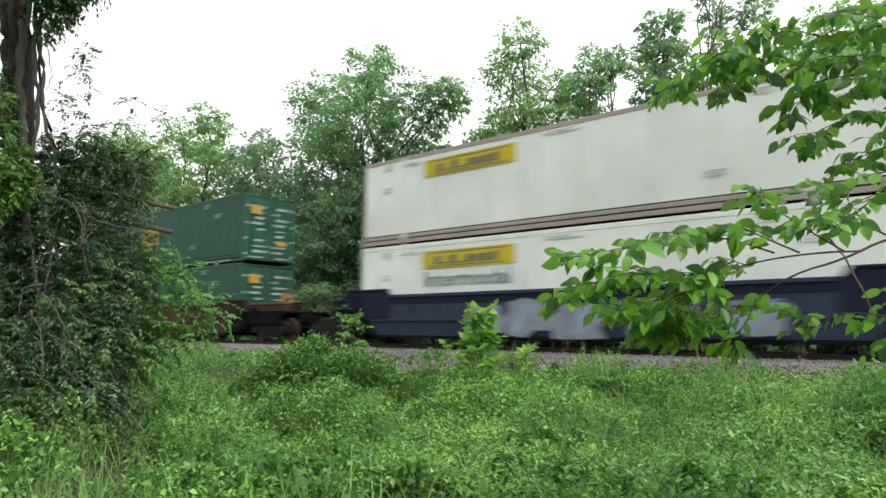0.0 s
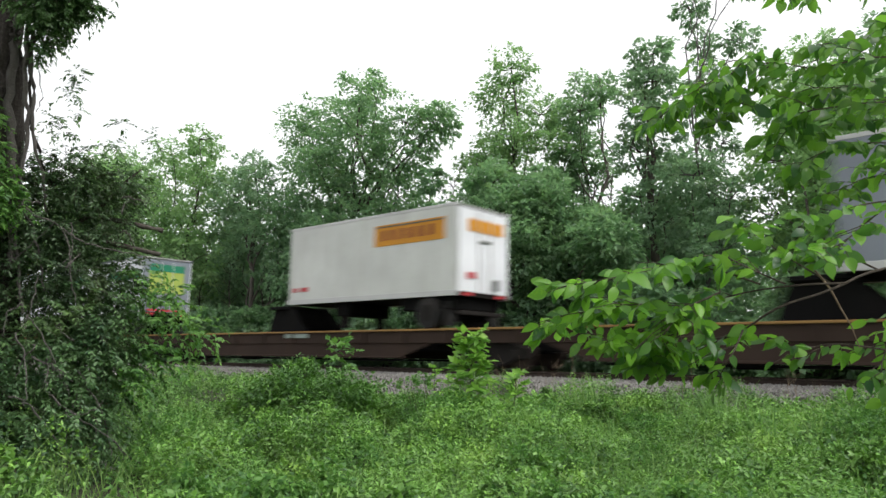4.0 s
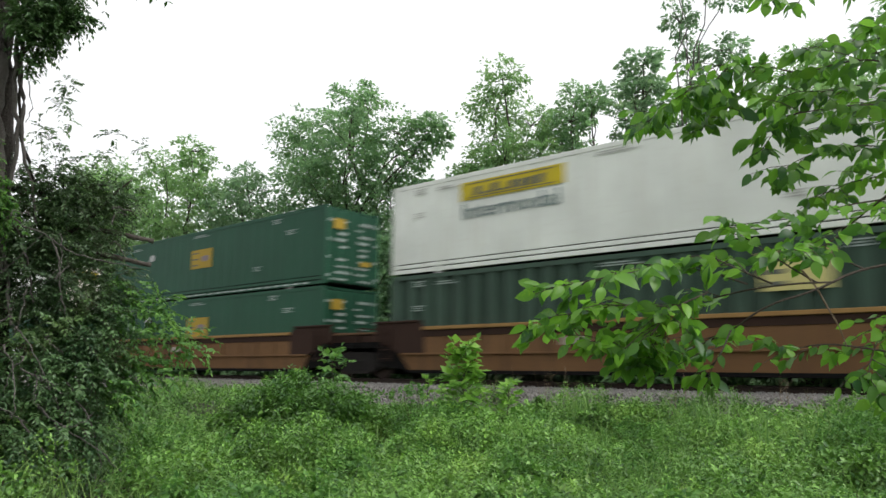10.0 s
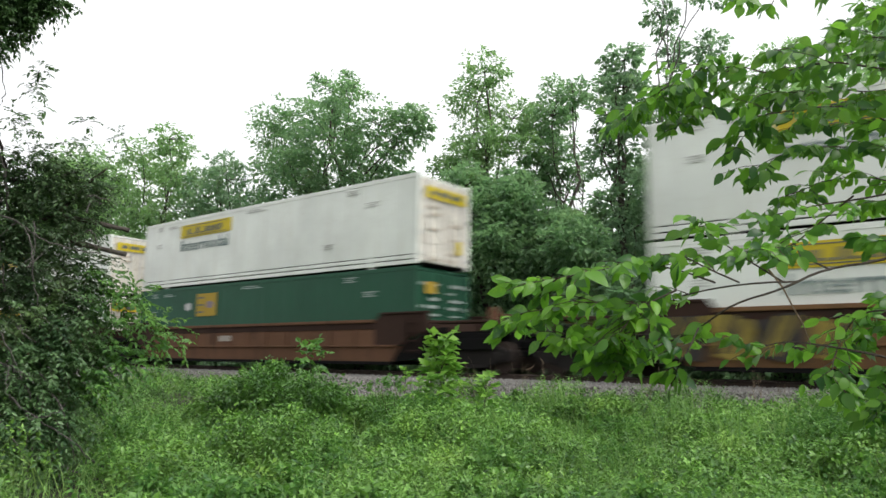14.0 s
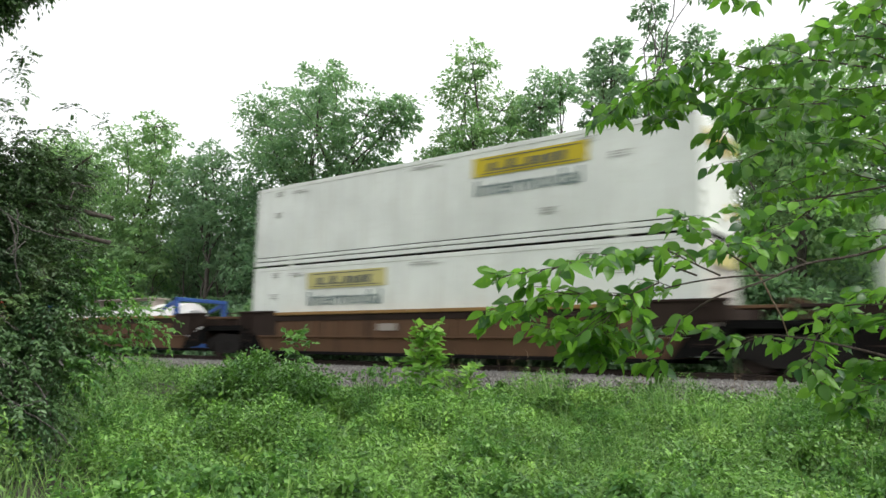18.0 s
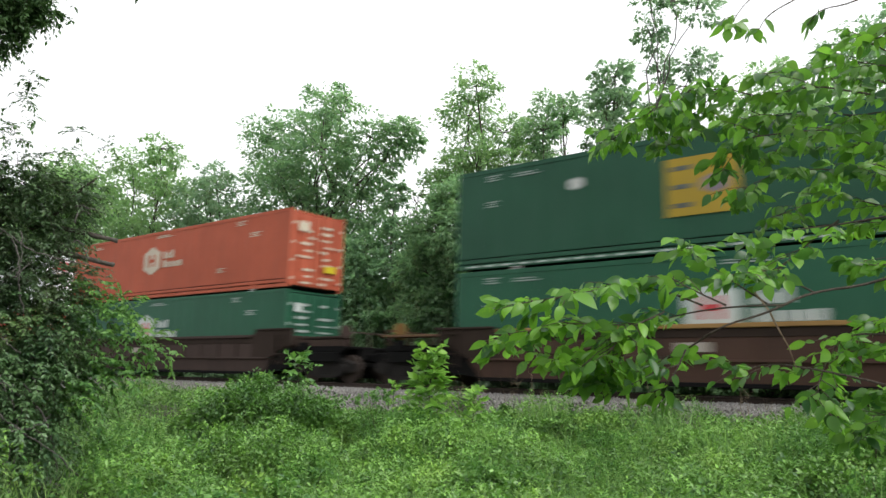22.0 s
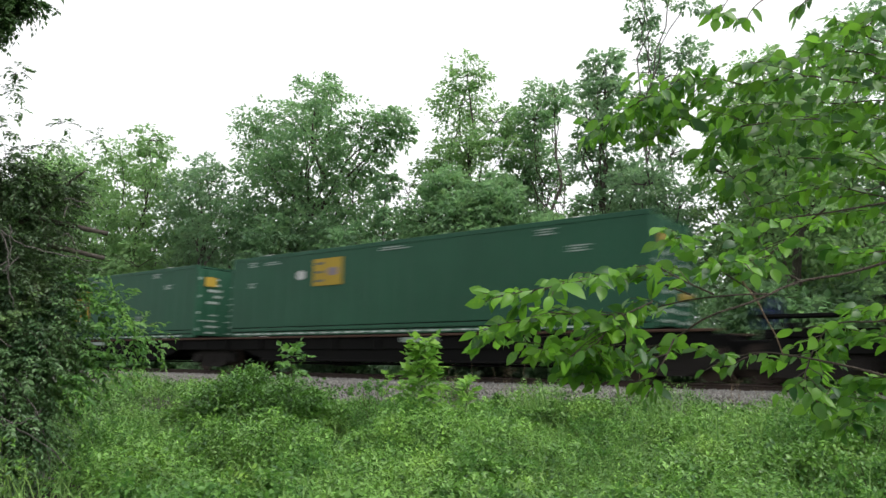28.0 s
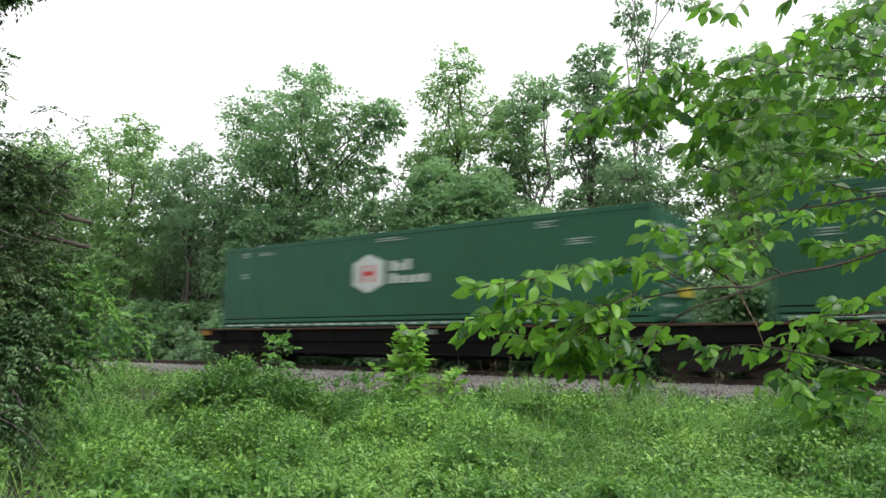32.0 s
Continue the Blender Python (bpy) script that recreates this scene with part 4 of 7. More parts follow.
def well_wagon(skin, sill, left, right, label):
    """One unit of a well wagon; left and right are 'joint' or 'end'. Origin at its centre on the rails."""
    w = tagged(new("well_wagon"), label, "rail wagon", "wagons of the train")
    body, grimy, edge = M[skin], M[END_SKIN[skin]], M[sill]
    top, up = 1.53, 1.60 if skin in ("well_rust", "well_brown") else 1.74
    for s in (-1, 1):
        side = part("side_wall", blocks([(-6.6, 6.6, s * 1.38 - 0.05, s * 1.38 + 0.05, 0.77, top)]), body, w)
        bm = bmesh.new()
        ring = [[bm.verts.new((-7.55, s * (1.40 - d), 0.77)), bm.verts.new((7.55, s * (1.40 - d), 0.77)), bm.verts.new((7.15, s * (1.345 - d), 0.27)), bm.verts.new((-7.15, s * (1.345 - d), 0.27))]
                for d in (0.0, 0.04)]
        bm.faces.new(ring[0])
        bm.faces.new(ring[1][::-1])
        for i in range(4):
            bm.faces.new((ring[0][i], ring[1][i], ring[1][(i + 1) % 4], ring[0][(i + 1) % 4]))
        bmesh.ops.recalc_face_normals(bm, faces=bm.faces[:])
        part("lower_panel", bm, body, w)
        # the top chord: a flange overhanging a grimy web, its shade painted in
        part("top_sill", blocks([(-6.5, 6.5, s * 1.41 - 0.12, s * 1.41 + 0.15, top - 0.05, top + 0.05)], 0.012), edge, w)
        part("sill_web", blocks([(-6.5, 6.5, s * 1.445 - 0.012, s * 1.445 + 0.012, top - 0.25, top - 0.05)], 0.006), grimy, w, "grimy web below the top edge, sill shade in its colour")
        part("rub_rail", blocks([(-7.4, 7.4, s * 1.45 - 0.03, s * 1.45 + 0.03, 0.74, 0.80)], 0.01), body, w)
        part("bottom_sill", blocks([(-7.2, 7.2, s * 1.33 - 0.07, s * 1.33 + 0.07, 0.20, 0.30)], 0.012), M["under_black"], w)
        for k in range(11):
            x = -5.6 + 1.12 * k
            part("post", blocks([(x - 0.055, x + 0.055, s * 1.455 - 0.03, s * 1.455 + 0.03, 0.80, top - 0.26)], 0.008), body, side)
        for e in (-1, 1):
            # raised, dark end of the side with its step down to the bogie
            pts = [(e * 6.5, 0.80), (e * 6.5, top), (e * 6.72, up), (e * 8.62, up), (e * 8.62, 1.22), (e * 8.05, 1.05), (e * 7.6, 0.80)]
            part("end_panel", plate(pts if e > 0 else pts[::-1], s * 1.38 - 0.06, s * 1.38 + 0.07), grimy, w, "dark raised end of the side")
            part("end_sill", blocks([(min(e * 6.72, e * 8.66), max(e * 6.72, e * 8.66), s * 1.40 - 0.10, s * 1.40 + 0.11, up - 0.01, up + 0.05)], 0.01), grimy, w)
            # near-black plate that fills the dark space beside the bogie
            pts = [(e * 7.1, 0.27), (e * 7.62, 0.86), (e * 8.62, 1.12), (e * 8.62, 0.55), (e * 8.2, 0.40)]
            part("end_skirt", plate(pts if e > 0 else pts[::-1], s * 1.30 - 0.04, s * 1.30 + 0.04), M["under_black"], w)
            part("ladder", blocks([(e * 8.1 - 0.2, e * 8.1 + 0.2, s * 1.49 - 0.014, s * 1.49 + 0.014, z, z + 0.03) for z in (0.62, 0.9, 1.18, 1.46)] + [(e * 8.1 + q - 0.018, e * 8.1 + q + 0.018, s * 1.475 - 0.03, s * 1.475 + 0.03, 0.55, 1.6) for q in (-0.2, 0.2)]), grimy, w, "steel side ladder")
        if skin == "well_orange":
            part("mark_plate", blocks([(-1.68, -0.32, s * 1.49 - 0.003, s * 1.49 + 0.003, 1.0, 1.13)]), M["white_mark"], side, "pale lettering plate")
        part("mark_panel", blocks([(-1.72, -0.28 if skin == "well_orange" else -0.95, s * 1.482 - 0.004, s * 1.482 + 0.004, 0.96, 1.17)]), M["dark_word" if skin == "well_orange" else "tan_grey"], side, "lettering panel")
    for x in (-6.6, -2.2, 2.2, 6.6):
        part("cross_beam", blocks([(x - 0.12, x + 0.12, -1.3, 1.3, 0.22, 0.31)], 0.01), M["under_black"], w)
    for e, how in ((-1, left), (1, right)):
        x0 = e * 8.4
        x1 = e * (9.70 if how == "joint" else 10.9)
        a, b = sorted((x0, x1))
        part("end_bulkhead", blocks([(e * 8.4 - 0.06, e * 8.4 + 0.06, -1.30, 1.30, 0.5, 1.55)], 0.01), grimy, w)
        part("end_platform", blocks([(a, b, -1.15, 1.15, 1.10, 1.18), (a, b, -0.35, 0.35, 0.75, 1.10), (a, b, -1.2, -1.1, 0.98, 1.12), (a, b, 1.1, 1.2, 0.98, 1.12)], 0.015), M["under_black"], w)
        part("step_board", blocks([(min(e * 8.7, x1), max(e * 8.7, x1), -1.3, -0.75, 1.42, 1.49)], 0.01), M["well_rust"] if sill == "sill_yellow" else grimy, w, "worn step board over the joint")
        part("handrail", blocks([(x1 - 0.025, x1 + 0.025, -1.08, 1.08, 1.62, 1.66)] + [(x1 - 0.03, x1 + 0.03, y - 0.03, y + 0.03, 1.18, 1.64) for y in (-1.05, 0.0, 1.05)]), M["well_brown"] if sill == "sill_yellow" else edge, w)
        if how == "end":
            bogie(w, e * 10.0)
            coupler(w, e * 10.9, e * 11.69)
            part("brake_rigging", blocks([(a + 0.15, b - 0.15, -1.28, -1.02, 0.66, 0.98), (a + 0.5, a + 0.9, -1.32, -1.2, 1.0, 1.3)], 0.02), M["under_black"], w)
            part("brake_wheel", barrel(e * 10.6, -0.8, 1.62, 0.27, 0.025, "x", 18, 0.01), edge, w, "upright hand brake wheel")
        elif e < 0:
            bogie(w, -9.72)
    return w


def flat_wagon(half_l, half_r, skin, sill, label, left_bogie, right_bogie, z0, z1, hitch=None, ends=(False, False)):
    """A low flat wagon: a flanged beam along each side, a deep belly beam and cross bearers."""
    w = tagged(new("flat_wagon"), label, "rail wagon", "wagons of the train")
    for s in (-1, 1):
        side = part("side_beam", blocks([(-half_l, half_r, s * 1.34 - 0.03, s * 1.34 + 0.03, max(z0, z1 - 0.42), z1 - 0.02)], 0.01), M[skin], w)
        belly = [(-half_l + 1.6, z1 - 0.3), (-half_l + 3.2, z0), (half_r - 3.2, z0), (half_r - 1.6, z1 - 0.3)]
        part("belly_plate", plate(belly, s * 1.29 - 0.03, s * 1.29 + 0.03), M[skin], w)
        part("top_flange", blocks([(-half_l, half_r, s * 1.34 - 0.12, s * 1.34 + 0.14, z1 - 0.05, z1 + 0.01)], 0.01), M[sill], w)
        part("lower_flange", blocks([(-half_l + 3.1, half_r - 3.1, s * 1.32 - 0.09, s * 1.32 + 0.09, z0 - 0.05, z0 + 0.02)], 0.01), M[skin], w)
        for x in np.arange(-half_l + 1.2, half_r - 0.6, 1.85):
            part("stiffener", blocks([(x - 0.06, x + 0.06, s * 1.40 - 0.05, s * 1.40 + 0.05, max(z0, z1 - 0.42), z1 - 0.06)]), M[skin], side)
        part("mark_panel", blocks([(0.4, 1.7, s * 1.395 - 0.02, s * 1.395 + 0.02, z1 - 0.22, z1 - 0.08)]), M["mark_on_green"], side)
        part("pipe", barrel(0.2, s * 1.16, z0 - 0.1, 0.035, (half_l + half_r) * 0.32, "x", 8), M["under_black"], w)
    part("centre_beam", blocks([(-half_l, half_r, -0.35, 0.35, 0.55, z1 - 0.06)], 0.02), M["under_black"], w)
    part("brake_cylinder", barrel(-2.4, -0.9, z0 + 0.02, 0.2, 0.55, "x", 14, 0.03), M["under_black"], w)
    part("deck", blocks([(x, x + 0.5, -1.3, 1.3, z1 - 0.10, z1 - 0.05) for x in np.arange(-half_l + 0.3, half_r - 0.5, 1.6)]), M[skin], w)
    if left_bogie is not None:
        bogie(w, left_bogie)
    if right_bogie is not None:
        bogie(w, right_bogie)
    if ends[0]:
        coupler(w, -half_l, -half_l - 0.6)
        part("end_rail", blocks([(-half_l - 0.03, -half_l + 0.03, -1.2, 1.2, 0.95, 1.2), (-half_l - 0.02, -half_l + 0.5, -1.42, -1.36, 0.98, 1.18)]), M["well_orange"], w, "worn orange end rail")
    if ends[1]:
        coupler(w, half_r, half_r + 0.6)
    if hitch is not None:
        h = part("trailer_hitch", plate([(hitch - 1.0, z1 - 0.05), (hitch + 0.9, z1 - 0.05), (hitch + 0.55, 2.2), (hitch - 0.6, 2.2)], -0.75, 0.75), M["under_black"], w, "folding steel trailer stand")
        part("head_plate", blocks([(hitch - 0.7, hitch + 0.65, -0.95, 0.95, 2.08, 2.2)], 0.02), M["under_black"], h)
        for s in (-1, 1):
            part("strut", plate([(hitch + 0.5, z1 - 0.02), (hitch + 1.7, z1 - 0.02), (hitch + 0.75, 2.1), (hitch + 0.5, 2.1)], s * 0.85 - 0.06, s * 0.85 + 0.06), M["under_black"], h)
    return w


def trailer(length, skin, label, marks, rear="white", rear_marks=(), axles=(1.2,), roof_rail="light_grey"):
    """A road trailer riding on a flat wagon; nose to the left, doors to the right. Origin at its right bottom end, on the deck."""
    c = tagged(new("road_trailer"), label, "trailer", "trailers on the train")
    x0, z0, z1 = -length, 1.0, 3.84
    for s in (-1, 1):
        part("side_panel", blocks([(x0 + 0.06, -0.06, s * 1.27 - 0.03, s * 1.27 + 0.03, z0 + 0.18, z1 - 0.1)]), M[skin], c)
        part("top_rail", blocks([(x0, 0, s * 1.28 - 0.03, s * 1.28 + 0.03, z1 - 0.1, z1)], 0.01), M[roof_rail], c)
        part("bottom_rail", blocks([(x0, 0, s * 1.28 - 0.035, s * 1.28 + 0.035, z0, z0 + 0.18)], 0.01), M["light_grey"], c)
        for x in (x0 + 2.6, x0 + 2.85):
            part("landing_leg", blocks([(x - 0.06, x + 0.06, s * 0.85 - 0.06, s * 0.85 + 0.06, 0.15, z0)], 0.01), M["black"], c)
        d = part("rear_door", blocks([(-0.04, 0.0, s * 0.01, s * 1.22, z0 + 0.15, z1 - 0.12)]), M[rear], c)
        part("lock_bar", barrel(0.03, s * 0.3, 2.4, 0.02, 1.25, "z", 6), M["light_grey"], d)
        part("tail_lamp", blocks([(0.0, 0.02, s * 0.6, s * 1.0, z0 + 0.02, z0 + 0.12)]), M["red"], c)
        for x in axles:
            t = part("tyre", barrel(-x, s * 1.05, 0.5, 0.5, 0.24, "y", 22, 0.05), M["rubber"], c)
            part("rim", barrel(-x, s * 1.27, 0.5, 0.27, 0.03, "y", 14), M["black"], t)
    part("roof", blocks([(x0 + 0.05, -0.05, -1.26, 1.26, z1 - 0.05, z1 - 0.01)]), M["light_grey"], c)
    part("floor", blocks([(x0 + 0.05, -0.05, -1.24, 1.24, z0 + 0.02, z0 + 0.16)]), M["black"], c)
    part("nose_wall", blocks([(x0, x0 + 0.06, -1.26, 1.26, z0, z1)], 0.02), M[skin], c)
    part("undercarriage", blocks([(-axles[-1] - 1.0, -0.3, -0.6, 0.6, 0.55, 0.98), (-0.15, -0.05, -1.1, 1.1, 0.45, 0.58)], 0.02), M["black"], c)
    part("slider_frame", blocks([(-axles[-1] - 1.3, -0.25, -1.12, 1.12, 0.62, 1.0), (-axles[-1] - 0.5, -axles[0] + 0.5, -1.0, 1.0, 0.35, 0.66)], 0.02), M["under_black"], c)
    for s in (-1, 1):
        part("mud_flap", blocks([(-0.45, -0.42, s * 1.05 - 0.24, s * 1.05 + 0.24, 0.12, 0.85)]), M["rubber"], c)
    part("landing_gear_box", blocks([(x0 + 2.35, x0 + 3.1, -1.0, 1.0, 0.55, 1.0)], 0.02), M["under_black"], c)
    for k, (x_a, x_b, za, zb, m) in enumerate(marks):
        part("side_sign", blocks([(x0 + x_a, x0 + x_b, -1.312 - 0.004 * min(k, 3), -1.298, za, zb)]), M[m], c)
    for k, (y0, y1, za, zb, m) in enumerate(rear_marks):
        part("rear_sign", blocks([(0.005, 0.022 + 0.004 * min(k, 3), y0, y1, za, zb)]), M[m], c)
    return c


def spray(wagon, rows):
    """Painted shapes on the near wall of a wagon: x, z, width, height and colour, each a ragged block with strokes over it."""
    rng = random.Random(len(rows) * 7 + 3)
    for x, z, w, h, m in rows:
        k = 12
        pts = []
        for i in range(k):
            a = 2 * math.pi * i / k
            r = rng.uniform(0.62, 1.12)
            ca, sa = math.cos(a), math.sin(a)
            pts.append((x + 0.5 * w * r * math.copysign(abs(ca) ** 0.5, ca), min(1.42, z + 0.5 * h * r * math.copysign(abs(sa) ** 0.5, sa))))
        part("spray_tag", plate(pts, -1.497, -1.489), M[m], wagon, "sprayed paint shape")
        for _ in range(3):
            a0, a1 = rng.uniform(-0.4, 0.1) * w, rng.uniform(-0.1, 0.4) * w
            z0, z1 = z - 0.38 * h, min(1.4, z + 0.38 * h)
            t = 0.06 + 0.05 * rng.random()
            part("spray_stroke", plate([(x + a0, z0), (x + a0 + t, z0), (x + a1 + t, z1), (x + a1, z1)], -1.503, -1.499), M[{"tag_dark": "tag_yellow", "tag_yellow": "tag_dark", "tag_grey": "tag_blue", "tag_dust": "well_dark"}.get(m, "tag_grey")], wagon)


# Units from the head to the tail: place, upper and lower container, wagon colours, tags.
UNITS = [
    (353.22, "jb_old", "jb", "well_blue", "well_blue", "joint", "end"),
    (329.65, "emp_mid", "emp_left", "well_brown", "sill_yellow", "joint", "end"),
    (310.19, "jb", "emp_left", "well_brown", "sill_yellow", "joint", "joint"),
    (290.75, "emp_old", "jb", "well_brown", "sill_yellow", "end", "joint"),
    (209.88, "jb", "jb", "well_orange", "well_orange", "joint", "end"),
    (190.45, "hub", "rib_white", "well_orange", "well_orange", "joint", "joint"),
    (170.94, "jb", "emp_mid", "well_orange", "well_orange", "end", "joint"),
    (147.55, "jb_back", "jb_cool", "well_amber", "sill_yellow", "joint", "end"),
    (128.09, "jb", "rib_green", "well_amber", "sill_yellow", "joint", "joint"),
    (108.62, "emp_mid", "emp_mid", "well_amber", "sill_yellow", "end", "joint"),
    (85.26, "jb", "hub", "well_amber", "well_amber", "joint", "end"),
    (65.80, "swift", "hub", "well_amber", "well_amber", "joint", "joint"),
    (46.58, "jb", "jb", "well_amber", "well_amber", "end", "joint"),
    (23.08, "jb", "emp_left", "well_red", "well_red", "joint", "end"),
    (3.64, "jb", "jb", "well_red", "well_red", "joint", "joint"),
    (-15.79, "hub", "jb", "well_red", "well_red", "end", "joint"),
    (-39.14, "", "jb", "well_rust", "well_rust", "joint", "end"),
    (-58.70, "jb_back", "jb_faded", "well_rust", "sill_yellow", "joint", "joint"),
    (-78.15, "", "", "well_rust", "sill_yellow", "end", "joint"),
    (-101.38, "hub", "hub_patch", "well_brown", "sill_yellow", "joint", "end"),
    (-120.91, "hub", "hub", "well_brown", "sill_yellow", "joint", "joint"),
    (-140.34, "emp_tall", "hub", "well_brown", "sill_yellow", "end", "joint"),
    (-163.94, "hub_orange", "hub", "well_dark", "well_dark", "joint", "end"),
    (-183.30, "xpo", "hub_orange", "well_dark", "well_dark", "joint", "joint"),
    (-202.57, "emp_left", "emp_left", "well_dark", "well_dark", "end", "joint"),
    (-226.27, "emp_mid", "hub", "well_navy", "sill_blue", "joint", "end"),
    (-245.69, "hub", "emp_mid", "well_navy", "sill_blue", "joint", "joint"),
    (-265.26, "hub", "plain_orange", "well_navy", "sill_blue", "end", "joint"),
]
WAGON_LABELS = {
    "well_blue": "dark blue well wagon with grimy sides",
    "well_navy": "grimy near-black well wagon with a blue sill",
    "well_brown": "brown well wagon with a weathered yellow top sill",
    "well_orange": "bright orange well wagon with a raised end",
    "well_rust": "rusty brown well wagon, streaked and worn",
    "well_amber": "rust orange well wagon, streaked and worn",
    "well_red": "red brown well wagon with worn paint",
    "well_dark": "dark brown well wagon with dusty sides",
}
TAGS = {
    353.22: [(-2.6, 0.75, 1.5, 1.0, "tag_grey"), (-1.2, 0.8, 1.7, 1.0, "tag_grey"), (0.5, 0.75, 2.0, 1.0, "tag_grey"), (2.6, 0.8, 2.2, 1.05, "tag_grey"), (4.8, 0.8, 2.0, 0.95, "tag_grey")],
    85.26: [(-6.2, 0.9, 1.6, 1.1, "tag_white"), (-5.0, 0.95, 1.0, 1.0, "tag_pink"), (-4.9, 0.9, 1.0, 0.9, "tag_white"), (-4.0, 0.85, 1.3, 1.0, "tag_white"), (-2.1, 0.85, 1.9, 1.2, "tag_white"), (-0.7, 0.85, 1.6, 1.2, "tag_white"), (1.9, 0.95, 2.2, 1.1, "tag_white"), (3.9, 0.9, 2.5, 1.2, "tag_white")],
    65.80: [(-5.6, 0.9, 2.0, 1.2, "tag_white"), (-4.1, 0.9, 1.7, 1.1, "tag_white"), (-2.8, 0.9, 1.4, 1.2, "tag_white"), (0.5, 0.9, 1.7, 1.2, "tag_white"), (0.6, 0.9, 0.7, 0.6, "tag_pink"), (2.1, 0.9, 1.3, 1.1, "tag_pink"), (3.4, 0.95, 1.4, 1.0, "tag_white"), (4.9, 0.9, 2.3, 1.2, "tag_white")],
    46.58: [(-7.4, 1.0, 1.5, 1.3, "tag_dark"), (-6.2, 1.0, 1.1, 1.1, "tag_yellow"), (-5.2, 0.95, 1.2, 1.1, "tag_dark"), (-4.2, 0.9, 1.0, 0.9, "tag_yellow"), (0.9, 0.9, 1.6, 1.2, "tag_blue"), (2.1, 0.9, 1.6, 1.2, "tag_blue"), (3.3, 0.9, 1.6, 1.2, "tag_blue"), (4.5, 0.9, 1.4, 1.2, "tag_blue")],
    -183.30: [(-3.6, 0.85, 1.9, 0.7, "tag_dust"), (-2.0, 1.0, 2.0, 0.6, "tag_dust")],
}


def build_train():
    wagons = {}
    for u, up, low, skin, sill, left, right in UNITS:
        key = (skin, sill, left, right)
        if u in TAGS or key not in wagons:
            w = well_wagon(skin, sill, left, right, WAGON_LABELS[skin])
            if u in TAGS:
                spray(w, TAGS[u])
                w["label"] = WAGON_LABELS[skin] + ", sprayed with paint shapes"
            else:
                wagons[key] = w
        else:
            w = copy_thing(wagons[key], Matrix.Identity(4))
        aboard(w, u, 0)
        if low:
            container(low, u, LOW)
        if up:
            container(up, u, HIGH)
    # trailers on three flat wagons
    for mid, hitch, lb, rb, ends in ((269.5, -1.0, -9.6, 8.4, (False, True)), (250.3, -0.6, -9.6, None, (False, False)), (231.2, -7.3, -8.4, None, (True, False))):
        aboard(flat_wagon(9.55, 9.5, "well_soot", "sill_yellow", "sooty brown flat wagon with a yellow edge", lb, rb, 0.36, 1.2, hitch, ends), mid, 0)
    a = trailer(8.45, "grey", "short grey trailer with a dark teal band", [(2.9, 8.4, 2.88, 3.42, "teal"), (3.0, 4.3, 2.96, 3.34, "yellow"), (8.3, 8.42, 1.5, 2.9, "yellow")], "grey",
                [(-1.2, 1.2, 2.88, 3.42, "teal"), (-0.55, 0.6, 2.92, 3.38, "yellow"), (-0.5, 0.65, 2.35, 2.7, "teal"), (0.85, 1.15, 1.2, 1.5, "amber")])
    aboard(a, 277.43, 1.19)
    b = trailer(8.2, "trailer_white", "short white trailer with an amber sign", [(4.6, 7.7, 2.75, 3.45, "amber"), *[(4.95 + 0.42 * i, 5.12 + 0.42 * i, 2.92, 3.26, "maroon") for i in range(6)], (4.7, 7.6, 3.36, 3.4, "dark_word"), (0.3, 0.55, 1.45, 1.6, "red"), (0.75, 1.15, 1.45, 1.6, "red")], "bright_white",
                [(-0.8, 0.95, 3.02, 3.42, "amber"), (-0.85, -0.45, 1.55, 1.75, "red"), (0.45, 0.75, 1.25, 1.6, "dark_word"), (-0.3, 0.3, 2.7, 2.78, "dark_word")])
    aboard(b, 258.82, 1.19)
    c = trailer(16.1, "cool_white", "long white trailer with a green band and grey doors", [(3.0, 16.0, 2.75, 3.2, "stripe_green"), (10.4, 12.6, 2.68, 3.3, "white_mark"), (10.9, 12.2, 2.35, 2.45, "dark_word"), (9.6, 13.0, 1.75, 1.82, "grey_word")], "grey",
                [(-0.9, 0.9, 2.1, 3.5, "lime"), (-0.9, 0.9, 3.15, 3.5, "stripe_green"), (-0.9, 1.0, 1.2, 1.3, "red")], (1.9, 3.15), "grey")
    aboard(c, 238.98, 1.19)
    # a tank in the well of one wagon
    k = tagged(new("tank_container"), "long white tank in blue end frames, lying in a well wagon", "tank container", "containers on the train")
    bm = barrel(-0.3, 0, 0.98, 0.90, 5.8, "x", 32, 0.3)
    part("tank", bm, M["tank_white"], k)
    for x in (-6.45, 5.85):
        part("end_frame", blocks([(x - 0.09, x + 0.09, -1.22, -1.04, 0, 2.02), (x - 0.09, x + 0.09, 1.04, 1.22, 0, 2.02), (x - 0.09, x + 0.09, -1.22, 1.22, 0, 0.17), (x - 0.09, x + 0.09, -1.22, 1.22, 1.86, 2.02)], 0.015), M["tank_blue"], k, "blue steel end frame")
        e = -1 if x < 0 else 1
        for s in (-1, 1):
            part("brace", plate([(x, 2.0), (x - e * 1.0, 1.62), (x - e * 1.0, 1.48), (x, 1.80)], s * 1.13 - 0.05, s * 1.13 + 0.05), M["tank_blue"], k)
    for x in (-4.3, -2.1, 0.0, 2.1, 4.3):
        part("band", barrel(x, 0, 0.98, 0.912, 0.05, "x", 32), M["light_grey"], k)
    part("walkway", blocks([(-3.9, 3.2, -0.75, 0.1, 2.08, 2.13)] + [(x, x + 0.06, -0.7, 0.0, 1.7, 2.08) for x in (-3.7, -1.4, 0.9, 3.0)]), M["tan_grey"], k, "grey grating walkway")
